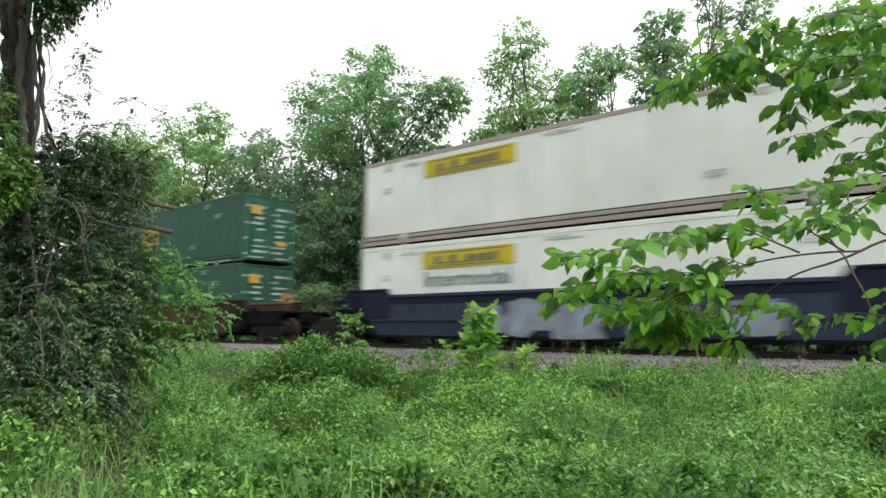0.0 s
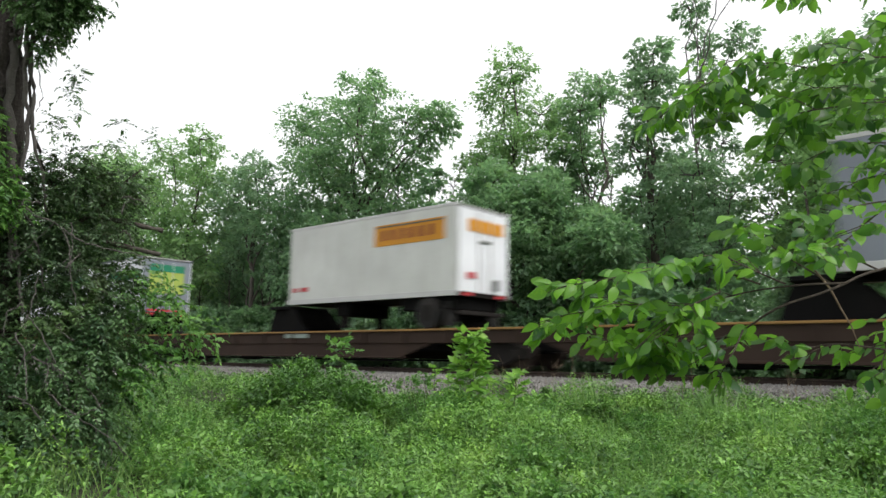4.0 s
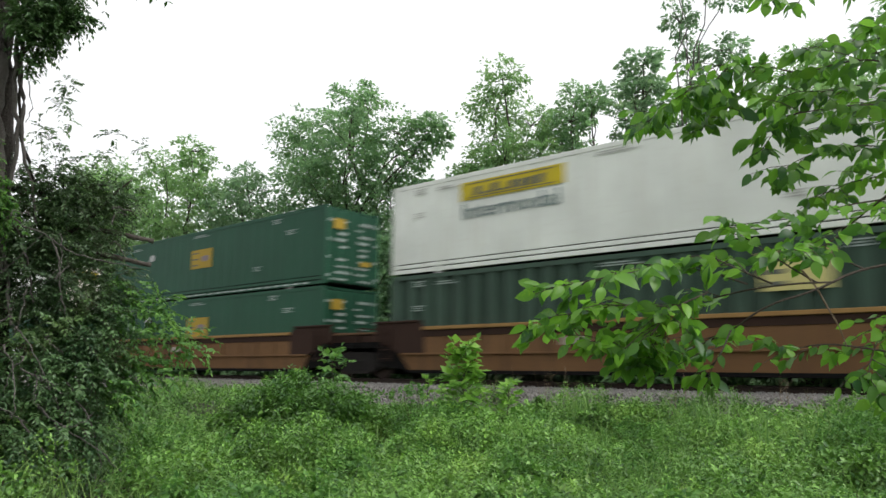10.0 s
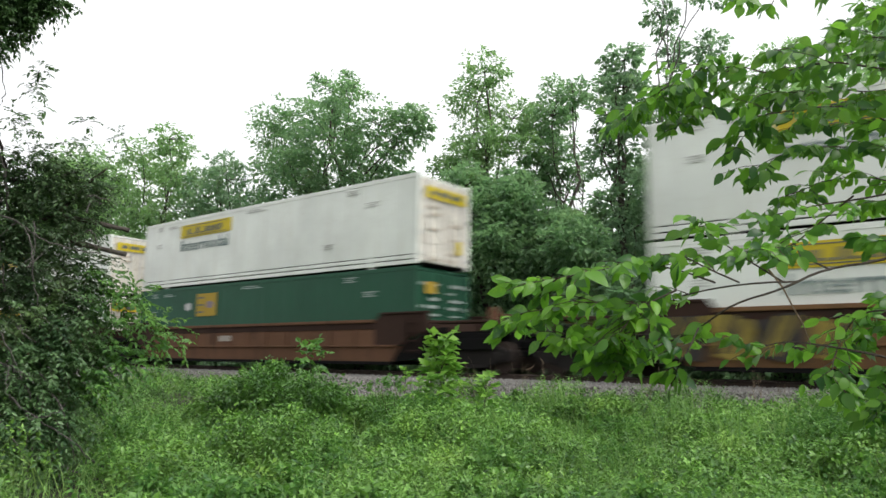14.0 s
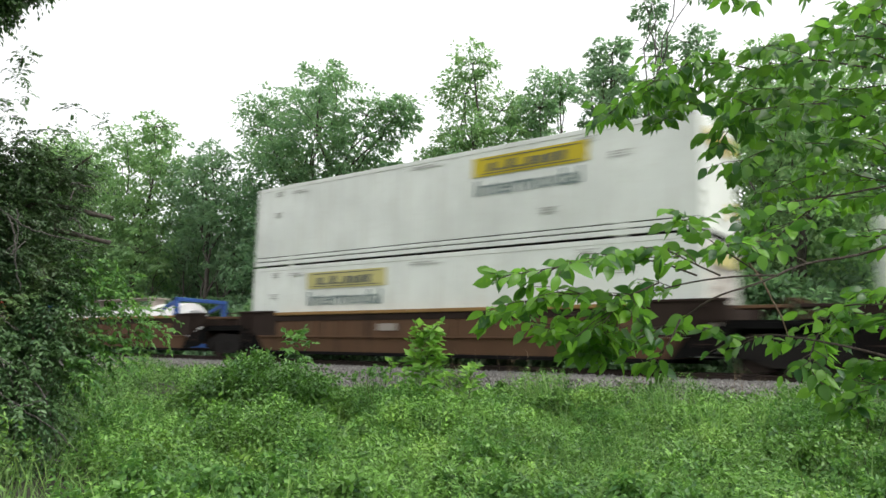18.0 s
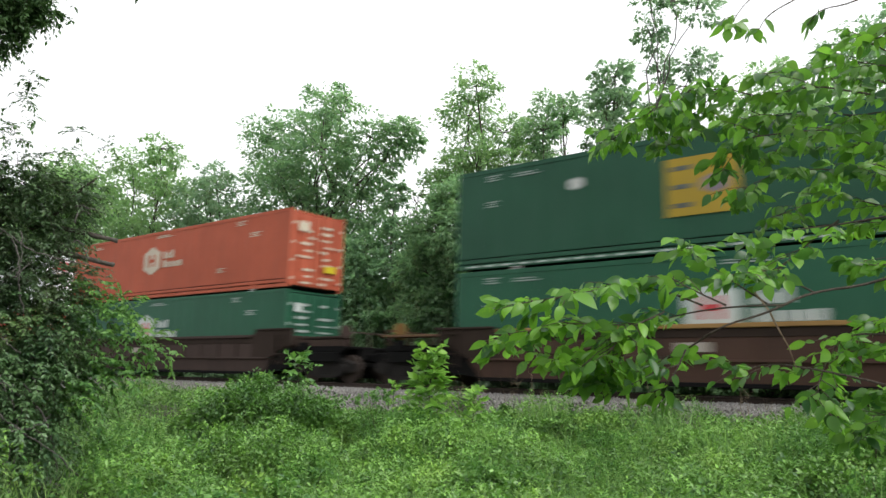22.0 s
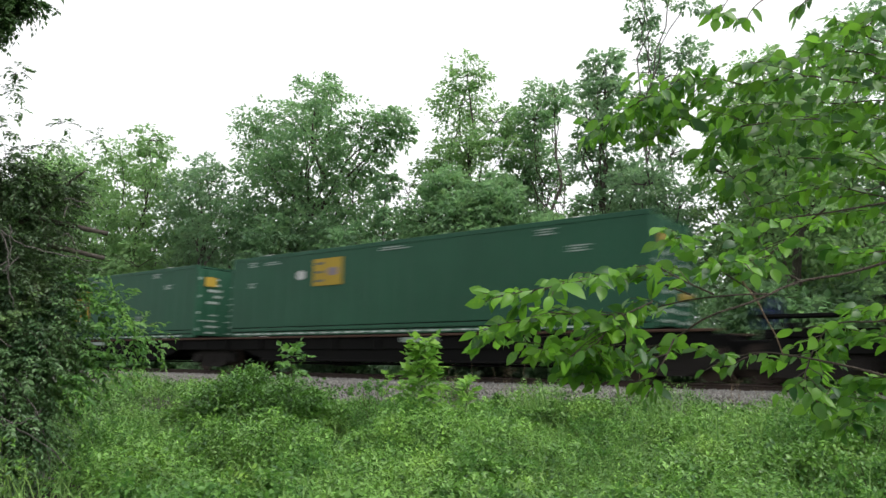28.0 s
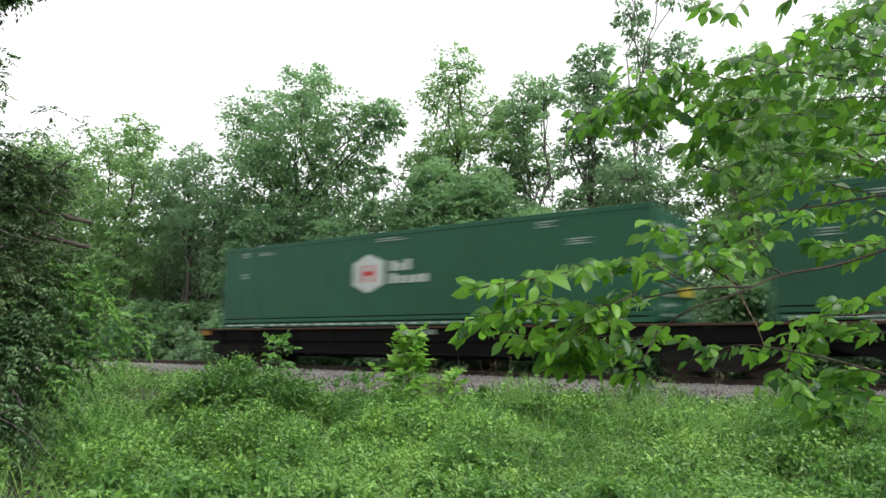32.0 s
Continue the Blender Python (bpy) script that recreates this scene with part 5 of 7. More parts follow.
    part("hatch", barrel(-1.6, 0.35, 1.95, 0.28, 0.12, "z", 16, 0.02), M["light_grey"], k)
    aboard(k, -77.75, LOW)
    # single containers on low flat wagons
    singles = [(-286.39, "emp_left"), (-304.81, "emp_tall"), (-322.15, "emp_tall"), (-340.75, "emp_tall"), (-358.02, "emp_left"), (-376.59, "hub")]
    for i, (u, kind) in enumerate(singles):
        after = singles[i + 1][0] if i < 5 else u - 18.2
        ahead = singles[i - 1][0] if i else u + 19.0
        hl, hr = (u - after) / 2, (ahead - u) / 2
        # near-black skin: the shade under the deck is part of its colour
        aboard(flat_wagon(hl - 0.03, hr - 0.03, "under_black", "well_brown", "low black flat wagon with a dull rusty edge", -hl + (0.0 if i < 5 else 1.6), 8.2 if i == 0 else None, 0.44, 1.2, None, (i == 5, i == 0)), u, 0)
        container(kind, u, DECK)


build_train()

# ---- plants ----
def crown(rng, lobes, count, size, reach=0.8, per=22, rise=0.1, slim=0.55, flat=0.4):
    """Leafy sprays that grow out of the lobes (x, y, z, r) and end in ragged tips, with gaps between them."""
    lob = np.array(lobes, float)
    area = lob[:, 3] ** 2
    n = max(12, count // per)
    pick = rng.choice(len(lob), n, p=area / area.sum())
    d = unit(rng.normal(0, 1, (n, 3)) + np.array([0, 0, 0.1]))
    rad = lob[pick, 3:4]
    root = lob[pick, :3] + d * rad * (0.3 + 0.6 * rng.random((n, 1)) ** 0.7)
    go = unit(d * np.array([1, 1, 0.6]) + rng.normal(0, 0.4, (n, 3)) + np.array([0, 0, rise]))
    ln = rad * reach * rng.uniform(0.25, 1.0, (n, 1)) ** 1.5
    u = np.tile((np.arange(per) + 0.5) / per, n)[:, None] + rng.normal(0, 0.04, (n * per, 1))
    go, ln = np.repeat(go, per, 0), np.repeat(ln, per, 0)
    wide = np.repeat(rad * rng.uniform(0.09, 0.2, (n, 1)), per, 0) * (1.15 - 0.85 * u)
    off = rng.normal(0, 1, (n * per, 3)) * np.array([1, 1, flat])
    at = np.repeat(root, per, 0) + go * ln * u + np.array([0, 0, -0.25]) * ln * u * u + off * wide
    along = unit(go * 0.6 + unit(off) * 0.8 + rng.normal(0, 0.3, (n * per, 3)) + np.array([0, 0, -0.35]))
    face = unit(rng.normal(0, 0.5, (n * per, 3)) + np.array([0, 0, 1.0]))
    s = size * rng.uniform(0.65, 1.35, n * per)
    return leaf_arrays(at, along, face, s, s * rng.uniform(slim * 0.8, slim * 1.3, n * per))


def make_tree(seed, base, lobes, leaf, label, twigs=900, per=9, spread=0.28, size=0.24, r=0.22, stems=1, name="broadleaf_tree", depth=0.9, category="tree", group="trees behind the railway", bark="bark", fine=1.35):
    """A tree at base (x, y): trunk with limbs to every lobe (x, z, r), and a crown of clumped leaves."""
    rng = np.random.default_rng(seed)
    bx, by = base
    z0 = float(ground_z(bx, by)) - 0.1 if by < 14 else -1.0
    full = [(x, by + rng.uniform(-1, 1) * q * depth + 0.0, z, q) for x, z, q in lobes]
    t = tagged(new(name), label, category, group)
    t.location = (bx, by, z0)
    off = np.array([bx, by, z0])
    top = max(full, key=lambda q: q[2])
    paths = []
    lean = np.array([top[0], top[1], top[2]])
    for s in range(stems):
        foot = np.array([bx + s * 0.5 - (stems - 1) * 0.25, by + 0.2 * s, z0])
        goal = lean if s == 0 else np.array(full[rng.integers(len(full))][:3])
        main = limb(rng, foot, goal, r, r * 0.12, 9, 0.25)
        paths.append(main)
        spine = np.array(main)
        for x, y, z, q in full:
            if s and rng.random() < 0.5:
                continue
            want = z0 + (z - z0) * rng.uniform(0.45, 0.75)
            k = int(np.argmin(np.abs(spine[:, 2] - want)))
            rr = max(0.03, spine[k, 3] * 0.55)
            paths.append(limb(rng, spine[k, :3], (x, y, z), rr, 0.02, 6, 0.25))
            for _ in range(4):
                d = unit(rng.normal(0, 1, 3))
                paths.append(limb(rng, (x, y, z), (x + d[0] * q, y + d[1] * q, z + abs(d[2]) * q * 0.8), 0.03, 0.008, 3, 0.2))
    v, f = tube_arrays(paths, 6)
    put("trunk", fast_mesh("trunk", v - off, f), M[bark], t, "dark bark trunk with limbs" if bark == "bark" else "pale grey stem")
    v, f = crown(rng, full, int(twigs * per * fine * 1.55), size * 1.0)
    put("crown", fast_mesh("crown", v - off, f), M[leaf], t)
    return t


def build_woods():
    make_tree(1, (-31.0, 28), [(-31.5, 16.4, 1.3), (-34.4, 15.7, 1.7), (-29.1, 14.9, 1.5), (-26.4, 13.5, 1.3), (-36.1, 15.3, 1.5), (-35.5, 13.6, 1.8), (-25.4, 13.6, 1.1), (-31.5, 13.4, 2.2), (-28.2, 11.9, 1.9), (-33.1, 11.3, 2.1), (-29.7, 10.0, 2.3), (-35.2, 12.0, 1.6), (-26.2, 11.9, 0.9), (-33.6, 9.0, 1.7), (-30.6, 7.9, 1.9), (-28.0, 9.2, 1.5), (-32.0, 9.9, 1.5), (-27.2, 13.3, 1.2)],
              "leaf_tree", "tall spreading tree with a broad green crown", 1150, 10, r=0.3)
    make_tree(2, (-31.5, 27), [(-34.2, 7.8, 2.2), (-31.1, 6.6, 2.1), (-35.0, 5.1, 1.9), (-31.9, 4.3, 2.1), (-28.4, 7.3, 1.4), (-28.6, 4.2, 1.6)], "leaf_deep", "dense dark green understorey tree", 1000, 9, r=0.14)
    make_tree(3, (-21.5, 30), [(-21.2, 15.5, 1.0), (-21.9, 14.0, 1.3), (-20.4, 13.1, 1.2), (-22.4, 12.1, 1.5), (-20.9, 10.9, 1.4), (-19.3, 11.2, 0.9), (-24.1, 10.6, 1.1), (-22.9, 10.1, 1.4)], "leaf_light", "slender tree with an airy pale green crown", 560, 8, size=0.2)
    make_tree(4, (-18.3, 32), [(-18.9, 14.9, 1.0), (-17.5, 14.2, 0.9), (-20.1, 13.5, 1.1), (-18.3, 13.0, 1.0), (-19.7, 12.0, 1.2), (-18.5, 10.8, 1.2), (-17.6, 9.9, 0.7), (-19.5, 10.1, 1.1)], "leaf_tree", "forked tree with dark open branches", 480, 8, stems=2, r=0.17, size=0.2)
    make_tree(5, (-12.3, 27), [(-12.5, 13.2, 0.8), (-12.9, 12.1, 1.0), (-12.2, 11.8, 0.9), (-13.0, 10.6, 1.1), (-12.1, 9.8, 1.0), (-12.9, 8.8, 1.1), (-11.9, 7.9, 1.0), (-12.7, 6.8, 1.0), (-11.7, 5.6, 1.1), (-13.2, 5.0, 0.9)], "leaf_dim", "upright narrow tree with a dark trunk", 480, 8, r=0.2, size=0.2)
    make_tree(6, (-9.6, 26), [(-10.3, 15.4, 0.7), (-8.4, 14.3, 0.8), (-9.4, 14.9, 0.6), (-10.2, 13.7, 0.7), (-8.8, 12.5, 0.8), (-10.0, 12.3, 0.6), (-9.7, 10.9, 0.8), (-10.4, 9.5, 0.8), (-9.4, 8.4, 0.7), (-10.1, 7.1, 1.1), (-8.8, 6.0, 1.0), (-10.4, 4.9, 1.1), (-9.1, 4.2, 1.2)], "leaf_dim", "thin pale stemmed tree with sparse leaves", 620, 8, r=0.06, size=0.17, bark="bark_pale")
    make_tree(7, (-4.8, 25), [(-7.1, 7.1, 1.0), (-6.2, 6.3, 1.3), (-7.3, 5.3, 1.2), (-5.1, 7.0, 1.7), (-3.8, 7.9, 1.8), (-6.1, 4.2, 1.5), (-4.4, 4.6, 1.6), (-2.6, 6.2, 2.1), (-7.0, 3.3, 1.1), (-2.8, 3.4, 1.7)], "leaf_light", "bushy tree with a rounded green crown", 640, 9, size=0.2)
    make_tree(13, (-7.2, 30), [(-7.0, 12.6, 1.2), (-8.2, 11.4, 1.3), (-6.0, 11.0, 1.3), (-7.3, 9.8, 1.6), (-5.2, 9.2, 1.4), (-8.8, 8.6, 1.3), (-6.6, 7.6, 1.7)], "leaf_light", "pale leafy tree behind a bushy one", 560, 8, size=0.2, r=0.12)
    make_tree(14, (-2.0, 29), [(-2.2, 13.4, 1.4), (-3.6, 11.8, 1.5), (-0.8, 11.6, 1.5), (-2.2, 9.8, 1.9), (-4.0, 9.0, 1.5), (-0.4, 8.6, 1.7)], "leaf_dim", "grey green leafy tree at the edge of the wood", 560, 8, size=0.21, r=0.14)
    make_tree(8, (-45.5, 24), [(-42.3, 14.3, 1.2), (-43.8, 14.0, 1.0), (-45.6, 13.8, 1.3), (-48.4, 12.8, 1.8), (-44.2, 11.9, 1.7), (-49.6, 10.6, 2.2), (-44.9, 9.3, 1.9), (-41.2, 11.5, 1.2), (-48.2, 7.3, 2.1), (-42.8, 8.9, 1.7), (-46.6, 8.6, 2.0), (-43.6, 6.4, 1.9), (-46.4, 5.0, 2.0), (-41.4, 6.0, 1.6)], "leaf_light", "light green tree with a ragged top", 1000, 9, size=0.25)
    make_tree(9, (-37.6, 25), [(-39.7, 12.3, 1.2), (-36.9, 11.0, 1.4), (-40.1, 10.4, 1.8), (-35.8, 9.2, 1.6), (-37.9, 7.7, 1.9), (-34.6, 7.4, 1.0), (-40.2, 6.5, 1.9), (-35.4, 5.5, 1.8)], "leaf_dim", "grey green tree with a soft rounded crown", 640, 9, size=0.24)
    make_tree(10, (-54.0, 22), [(-55.2, 13.0, 2.9), (-50.4, 11.1, 2.3), (-58.5, 10.8, 3.4), (-51.3, 7.7, 2.7), (-46.9, 5.8, 1.8), (-56.5, 6.8, 2.9)], "leaf_light", "broad leafy tree beside the track", 1300, 9, size=0.3)
    make_tree(11, (-23.8, 26), [(-25.1, 6.1, 1.3), (-23.3, 7.4, 0.8), (-23.8, 9.2, 0.7), (-25.4, 4.4, 1.6), (-23.2, 5.1, 1.2), (-22.2, 6.7, 0.8), (-23.8, 3.2, 1.4)], "leaf_deep", "thin dark tree among the understorey", 520, 8, r=0.12)
    make_tree(12, (-16.5, 24), [(-18.0, 7.7, 1.0), (-16.8, 7.3, 1.2), (-18.9, 6.3, 1.2), (-17.1, 5.9, 1.4), (-15.4, 6.4, 1.1), (-19.4, 4.6, 1.2), (-17.6, 4.3, 1.4), (-15.7, 4.6, 1.4), (-14.1, 5.4, 1.1), (-13.8, 3.8, 1.3), (-12.6, 4.6, 1.1), (-15.4, 3.0, 1.2), (-18.8, 2.9, 1.2), (-12.4, 3.1, 1.0)], "leaf_tree", "full leafy maple with layered foliage", 2000, 10, size=0.2)
    for k, (x, y, h) in enumerate(((-43.5, 28, 11.0), (-48.5, 30, 11.5), (-39.0, 31, 10.5), (-52.5, 27, 10.0), (-34.5, 32, 9.0), (-27.5, 31, 9.0))):
        make_tree(30 + k, (x, y), [(x, h - 1.2, 1.5), (x - 1.6, h - 3.0, 1.7), (x + 1.5, h - 2.8, 1.6), (x - 0.3, h - 4.6, 2.0), (x - 2.0, h - 6.3, 1.8), (x + 1.8, h - 6.0, 1.8), (x, h - 8.0, 2.0)], ("leaf_dim", "leaf_light", "leaf_tree")[k % 3], "woodland tree filling the edge of the wood", 430, 9, size=0.26, r=0.15)
    # thin bare stems between the crowns
    rng = np.random.default_rng(88)
    for x, y, h in ((-24.6, 27, 9.6), (-23.9, 27.5, 10.4), (-23.2, 26.8, 8.8), (-22.4, 27.6, 9.5), (-36.6, 26, 9.0), (-35.8, 26.6, 8.2), (-37.6, 26.3, 8.6), (-15.3, 28, 9.6), (-42.6, 25, 8.6), (-41.2, 25.6, 9.2)):
        b = tagged(new("bare_tree"), "thin grey tree with bare twiggy branches", "tree", "bare trees behind the railway")
        b.location = (x, y, -1.0)
        main = limb(rng, (0, 0, 0), (rng.normal(0, 0.4), rng.normal(0, 0.3), h), 0.075, 0.012, 9, 0.2)
        paths = [main]
        for k in range(34):
            w = rng.uniform(0.35, 0.99) * 8.99
            at = np.array([np.interp(w, range(10), [q[i] for q in main]) for i in range(3)])
            a, ln = rng.uniform(0, 6.283), rng.uniform(0.4, 1.5) * (1.25 - w / 9)
            tip = at + np.array([math.cos(a) * ln, math.sin(a) * ln, ln * rng.uniform(0.5, 1.4)])
            paths.append(limb(rng, at, tip, 0.018, 0.006, 4, 0.25))
            for _ in range(2):
                paths.append(limb(rng, (at + tip) / 2, (at + tip) / 2 + rng.normal(0, 0.35, 3) + np.array([0, 0, 0.3]), 0.009, 0.004, 3, 0.2))
        v, f = tube_arrays(paths, 5)
        put("trunk", fast_mesh("trunk", v, f), M["bark"], b)
    # understorey shrubs along the edge of the wood
    shrubs = [make_tree(40 + k, (0, 24), [(-1.3, 0.6, 1.2), (0.2, 1.3, 1.5), (1.4, 0.5, 1.1), (0.5, 2.4, 0.9), (-0.6, 2.0, 0.9)], ("leaf_deep", "leaf_tree", "leaf_dim")[k], "dense shrub at the edge of the wood", 420, 9, r=0.05, stems=2, name="shrub", category="shrub", group="shrubs at the wood's edge") for k in range(3)]
    rng = random.Random(11)
    spots = [(x + rng.uniform(-0.8, 0.8), 22.6 + rng.uniform(0, 3.5)) for x in np.arange(-88, 22, 2.4)]
    for i, (x, y) in enumerate(spots):
        m = pose(x, y, -1.0 + rng.uniform(-0.3, 0.2), 0, 0, rng.uniform(0, 360))
        if i < 3:
            shrubs[i].matrix_basis = m
        else:
            copy_thing(shrubs[i % 3], m)
    # lower trees deeper in the wood, which close it
    backs = [make_tree(60 + k, (0, 24), [(0, 8.2, 1.4), (-1.4, 6.8, 1.6), (1.2, 6.4, 1.6), (0.2, 5.0, 2.0), (-1.6, 4.0, 1.8), (1.7, 3.6, 1.8), (0, 2.2, 2.0)], ("leaf_dim", "leaf_deep", "leaf_tree")[k], "crowded woodland tree standing in shade", 620, 9, size=0.3, r=0.14) for k in range(3)]
    spots = [(x + rng.uniform(-1.5, 1.5), y + rng.uniform(-2, 2)) for y in (33, 40, 48) for x in np.arange(-150 - y, 40, 5.0)]
    for i, (x, y) in enumerate(spots):
        m = pose(x, y, -1.0 + rng.uniform(-1.2, 0.6), 0, 0, rng.uniform(0, 360))
        if i < 3:
            backs[i].matrix_basis = m
        else:
            copy_thing(backs[i % 3], m)


def fronds(rng, lobes, count, reach, leaf, lean=(0.1, 0.5, -0.25), pairs=6, slim=0.42):
    """Arching twigs that start inside the lobes and droop outwards, with a row of leaves on both sides."""
    lob = np.array(lobes, float)
    area = lob[:, 3] ** 2
    pick = rng.choice(len(lob), count, p=area / area.sum())
    d = unit(rng.normal(0, 1, (count, 3)))
    root = lob[pick, :3] + d * lob[pick, 3:4] * rng.uniform(0.2, 0.95, (count, 1))
    go = unit(d * 0.9 + np.array(lean) + rng.normal(0, 0.25, (count, 3)))
    length = reach * rng.uniform(0.5, 1.2, (count, 1))
    at, along, face = [], [], []
    for k in range(pairs):
        u = (k + 0.6) / pairs
        here = root + go * length * u + np.array([0, 0, -0.45]) * length * u * u
        run = unit(go + np.array([0, 0, -0.9]) * u)
        side = unit(np.cross(run, [0, 0, 1.0]) + rng.normal(0, 0.15, (count, 3)))
        for e in (-1, 1):
            at.append(here)
            along.append(run * 0.75 + side * e + rng.normal(0, 0.22, (count, 3)) + np.array([0, 0, -0.25]))
            face.append(np.array([0.3, -0.1, 0.9]) + rng.normal(0, 0.35, (count, 3)))
    at, along, face = np.concatenate(at), np.concatenate(along), np.concatenate(face)
    ln = leaf * rng.uniform(0.6, 1.25, len(at))
    v, f = leaf_arrays(at, along, unit(face), ln, ln * rng.uniform(slim * 0.8, slim * 1.25, len(at)))
    twig = [[(*root[i], 0.004), (*(root[i] + go[i] * length[i] * 0.5 + np.array([0, 0, -0.11]) * length[i]), 0.003), (*(root[i] + go[i] * length[i] + np.array([0, 0, -0.45]) * length[i]), 0.0015)] for i in range(0, count, 3)]
    return v, f, twig


def build_vine_tree():
    """The dark vine-hung tree close by, with stems, hanging vines and a skirt of leaves."""
    rng = np.random.default_rng(21)
    t = tagged(new("vine_covered_tree"), "old dark tree smothered in hanging vines and leaves", "tree")
    base = np.array([-9.95, 3.3, -1.3])
    t.location = base

    def stem(name, pts, r0, r1, material, label="", sides=8, sway=0.02):
        p = np.array(pts, float)
        for _ in range(2):
            q = np.empty((2 * len(p) - 2, 3))
            q[0::2], q[1::2] = p[:-1] * 0.75 + p[1:] * 0.25, p[:-1] * 0.25 + p[1:] * 0.75
            p = np.concatenate([p[:1], q, p[-1:]])
        n = len(p)
        p[1:-1] += rng.normal(0, sway, (n - 2, 3))
        v, f = tube_arrays([[(*p[i], (r0 + (r1 - r0) * i / (n - 1)) * rng.uniform(0.85, 1.15)) for i in range(n)]], sides)
        return put(name, fast_mesh(name, v - base, f), M[material], t, label)

    stem("trunk", [(-9.95, 3.25, -1.5), (-10.05, 3.2, -0.2), (-10.03, 3.05, 1.56), (-9.88, 2.94, 2.6), (-9.64, 2.80, 3.6), (-9.31, 2.62, 4.6), (-8.95, 2.40, 5.6)], 0.22, 0.13, "bark_dark", "dark furrowed trunk", 14, 0.012)
    for pts in (((-9.64, 2.8, 3.6), (-9.3, 2.9, 4.0), (-9.0, 3.0, 4.35), (-8.8, 3.1, 4.5)), ((-9.9, 3.0, 2.5), (-9.6, 3.5, 2.4), (-9.35, 4.1, 2.7)), ((-10.0, 3.1, 1.8), (-9.6, 3.8, 1.9), (-9.25, 4.35, 2.75))):
        stem("limb", pts, 0.045, 0.012, "bark")
    for a, b in (((-9.56, 3.95, 2.09), (-9.23, 4.71, 1.97)), ((-9.55, 4.12, 1.76), (-9.28, 4.72, 1.65))):
        stem("cut_limb", [a, [(a[i] + b[i]) / 2 for i in range(3)], b], 0.035, 0.03, "bark", "sawn-off dark limb", 8, 0.004)
    stem("hanging_vine", ((-9.06, 2.66, 4.44), (-9.15, 2.67, 4.17), (-9.29, 2.69, 3.78), (-9.4, 2.75, 3.31), (-9.47, 2.83, 2.83), (-9.52, 2.96, 2.12), (-9.58, 3.0, 1.3)), 0.055, 0.04, "bark_pale", "thick grey green vine against the trunk", 9, 0.012)
    for pts, r in ((((-8.71, 2.70, 4.75), (-8.93, 2.78, 4.22), (-9.10, 2.82, 3.79), (-9.23, 2.97, 3.31), (-9.32, 2.98, 2.98), (-9.37, 3.16, 2.57), (-9.44, 3.31, 2.01)), 0.028),
                   (((-8.90, 2.66, 4.38), (-9.04, 2.77, 3.97), (-9.21, 2.83, 3.47), (-9.32, 2.98, 2.98), (-9.47, 2.97, 2.44), (-9.59, 3.02, 1.71), (-9.45, 3.16, 0.77)), 0.032),
                   (((-9.48, 2.89, 2.50), (-9.50, 3.00, 2.11), (-9.45, 3.23, 1.66), (-9.35, 3.33, 1.05)), 0.018),
                   (((-9.10, 2.93, 3.69), (-9.18, 3.02, 3.38), (-9.25, 3.01, 3.18)), 0.008)):
        stem("hanging_vine", pts, r, r * 0.6, "bark_pale", "pale twisting bare vine", 7, 0.012)
    for pts, r in ((((-9.16, 2.43, 4.09), (-9.30, 2.52, 3.7), (-9.38, 2.60, 3.38), (-9.5, 2.64, 2.9), (-9.61, 2.68, 2.48)), 0.05),
                   (((-9.02, 2.72, 4.6), (-9.12, 2.78, 4.21), (-9.23, 2.89, 3.86), (-9.41, 2.96, 3.28), (-9.49, 3.14, 2.84), (-9.53, 3.37, 2.32)), 0.022),
                   (((-9.2, 2.55, 4.5), (-9.5, 2.66, 3.6), (-9.62, 2.78, 2.9), (-9.6, 2.9, 1.9)), 0.06)):
        stem("climbing_stem", pts, r, r * 0.8, "bark_dark", "dark climbing stem against the trunk", 8, 0.02)
    for pts in (((-9.44, 2.96, 2.07), (-9.30, 3.19, 1.94), (-9.20, 3.41, 1.81), (-9.14, 3.57, 1.69), (-9.05, 3.90, 1.60), (-8.95, 4.39, 1.54)), ((-9.5, 2.99, 1.36), (-9.35, 3.18, 1.62), (-9.22, 3.32, 1.87)),
                ((-9.20, 3.41, 1.81), (-9.15, 3.49, 1.61), (-9.12, 3.51, 1.33), (-9.1, 3.60, 0.92)), ((-9.1, 3.40, -0.17), (-8.95, 3.70, -0.44), (-8.80, 4.05, -0.69), (-8.75, 4.45, -1.08)),
                ((-8.95, 3.56, -0.83), (-8.98, 3.59, -0.57), (-9.0, 3.69, -0.51)), ((-8.95, 3.64, -1.09), (-8.97, 3.65, -0.77), (-9.0, 3.67, -0.52)), ((-9.0, 3.2, -0.3), (-8.85, 3.5, -0.75), (-8.8, 3.6, -1.2)), ((-9.1, 3.7, 0.1), (-8.95, 4.0, -0.4), (-8.9, 4.1, -0.9))):
        stem("dead_twig", pts, 0.013, 0.006, "bark_pale", "thin grey dead twig", 6, 0.012)
    for k in range(22):
        y = rng.uniform(2.9, 4.1)
        a = np.array([-9.05 - 0.33 * (y - 3.3) * 0.2 + rng.uniform(-0.12, 0.2), y, rng.uniform(-0.6, 2.4)])
        go = np.array([rng.uniform(-0.1, 0.25), rng.uniform(-0.25, 0.5), rng.uniform(-0.9, 0.3)])
        stem("dead_twig", [a, a + go * 0.45 + rng.normal(0, 0.05, 3), a + go * rng.uniform(0.7, 1.1)], rng.uniform(0.006, 0.012), 0.003, "bark_pale", "thin grey dead twig", 5, 0.015)
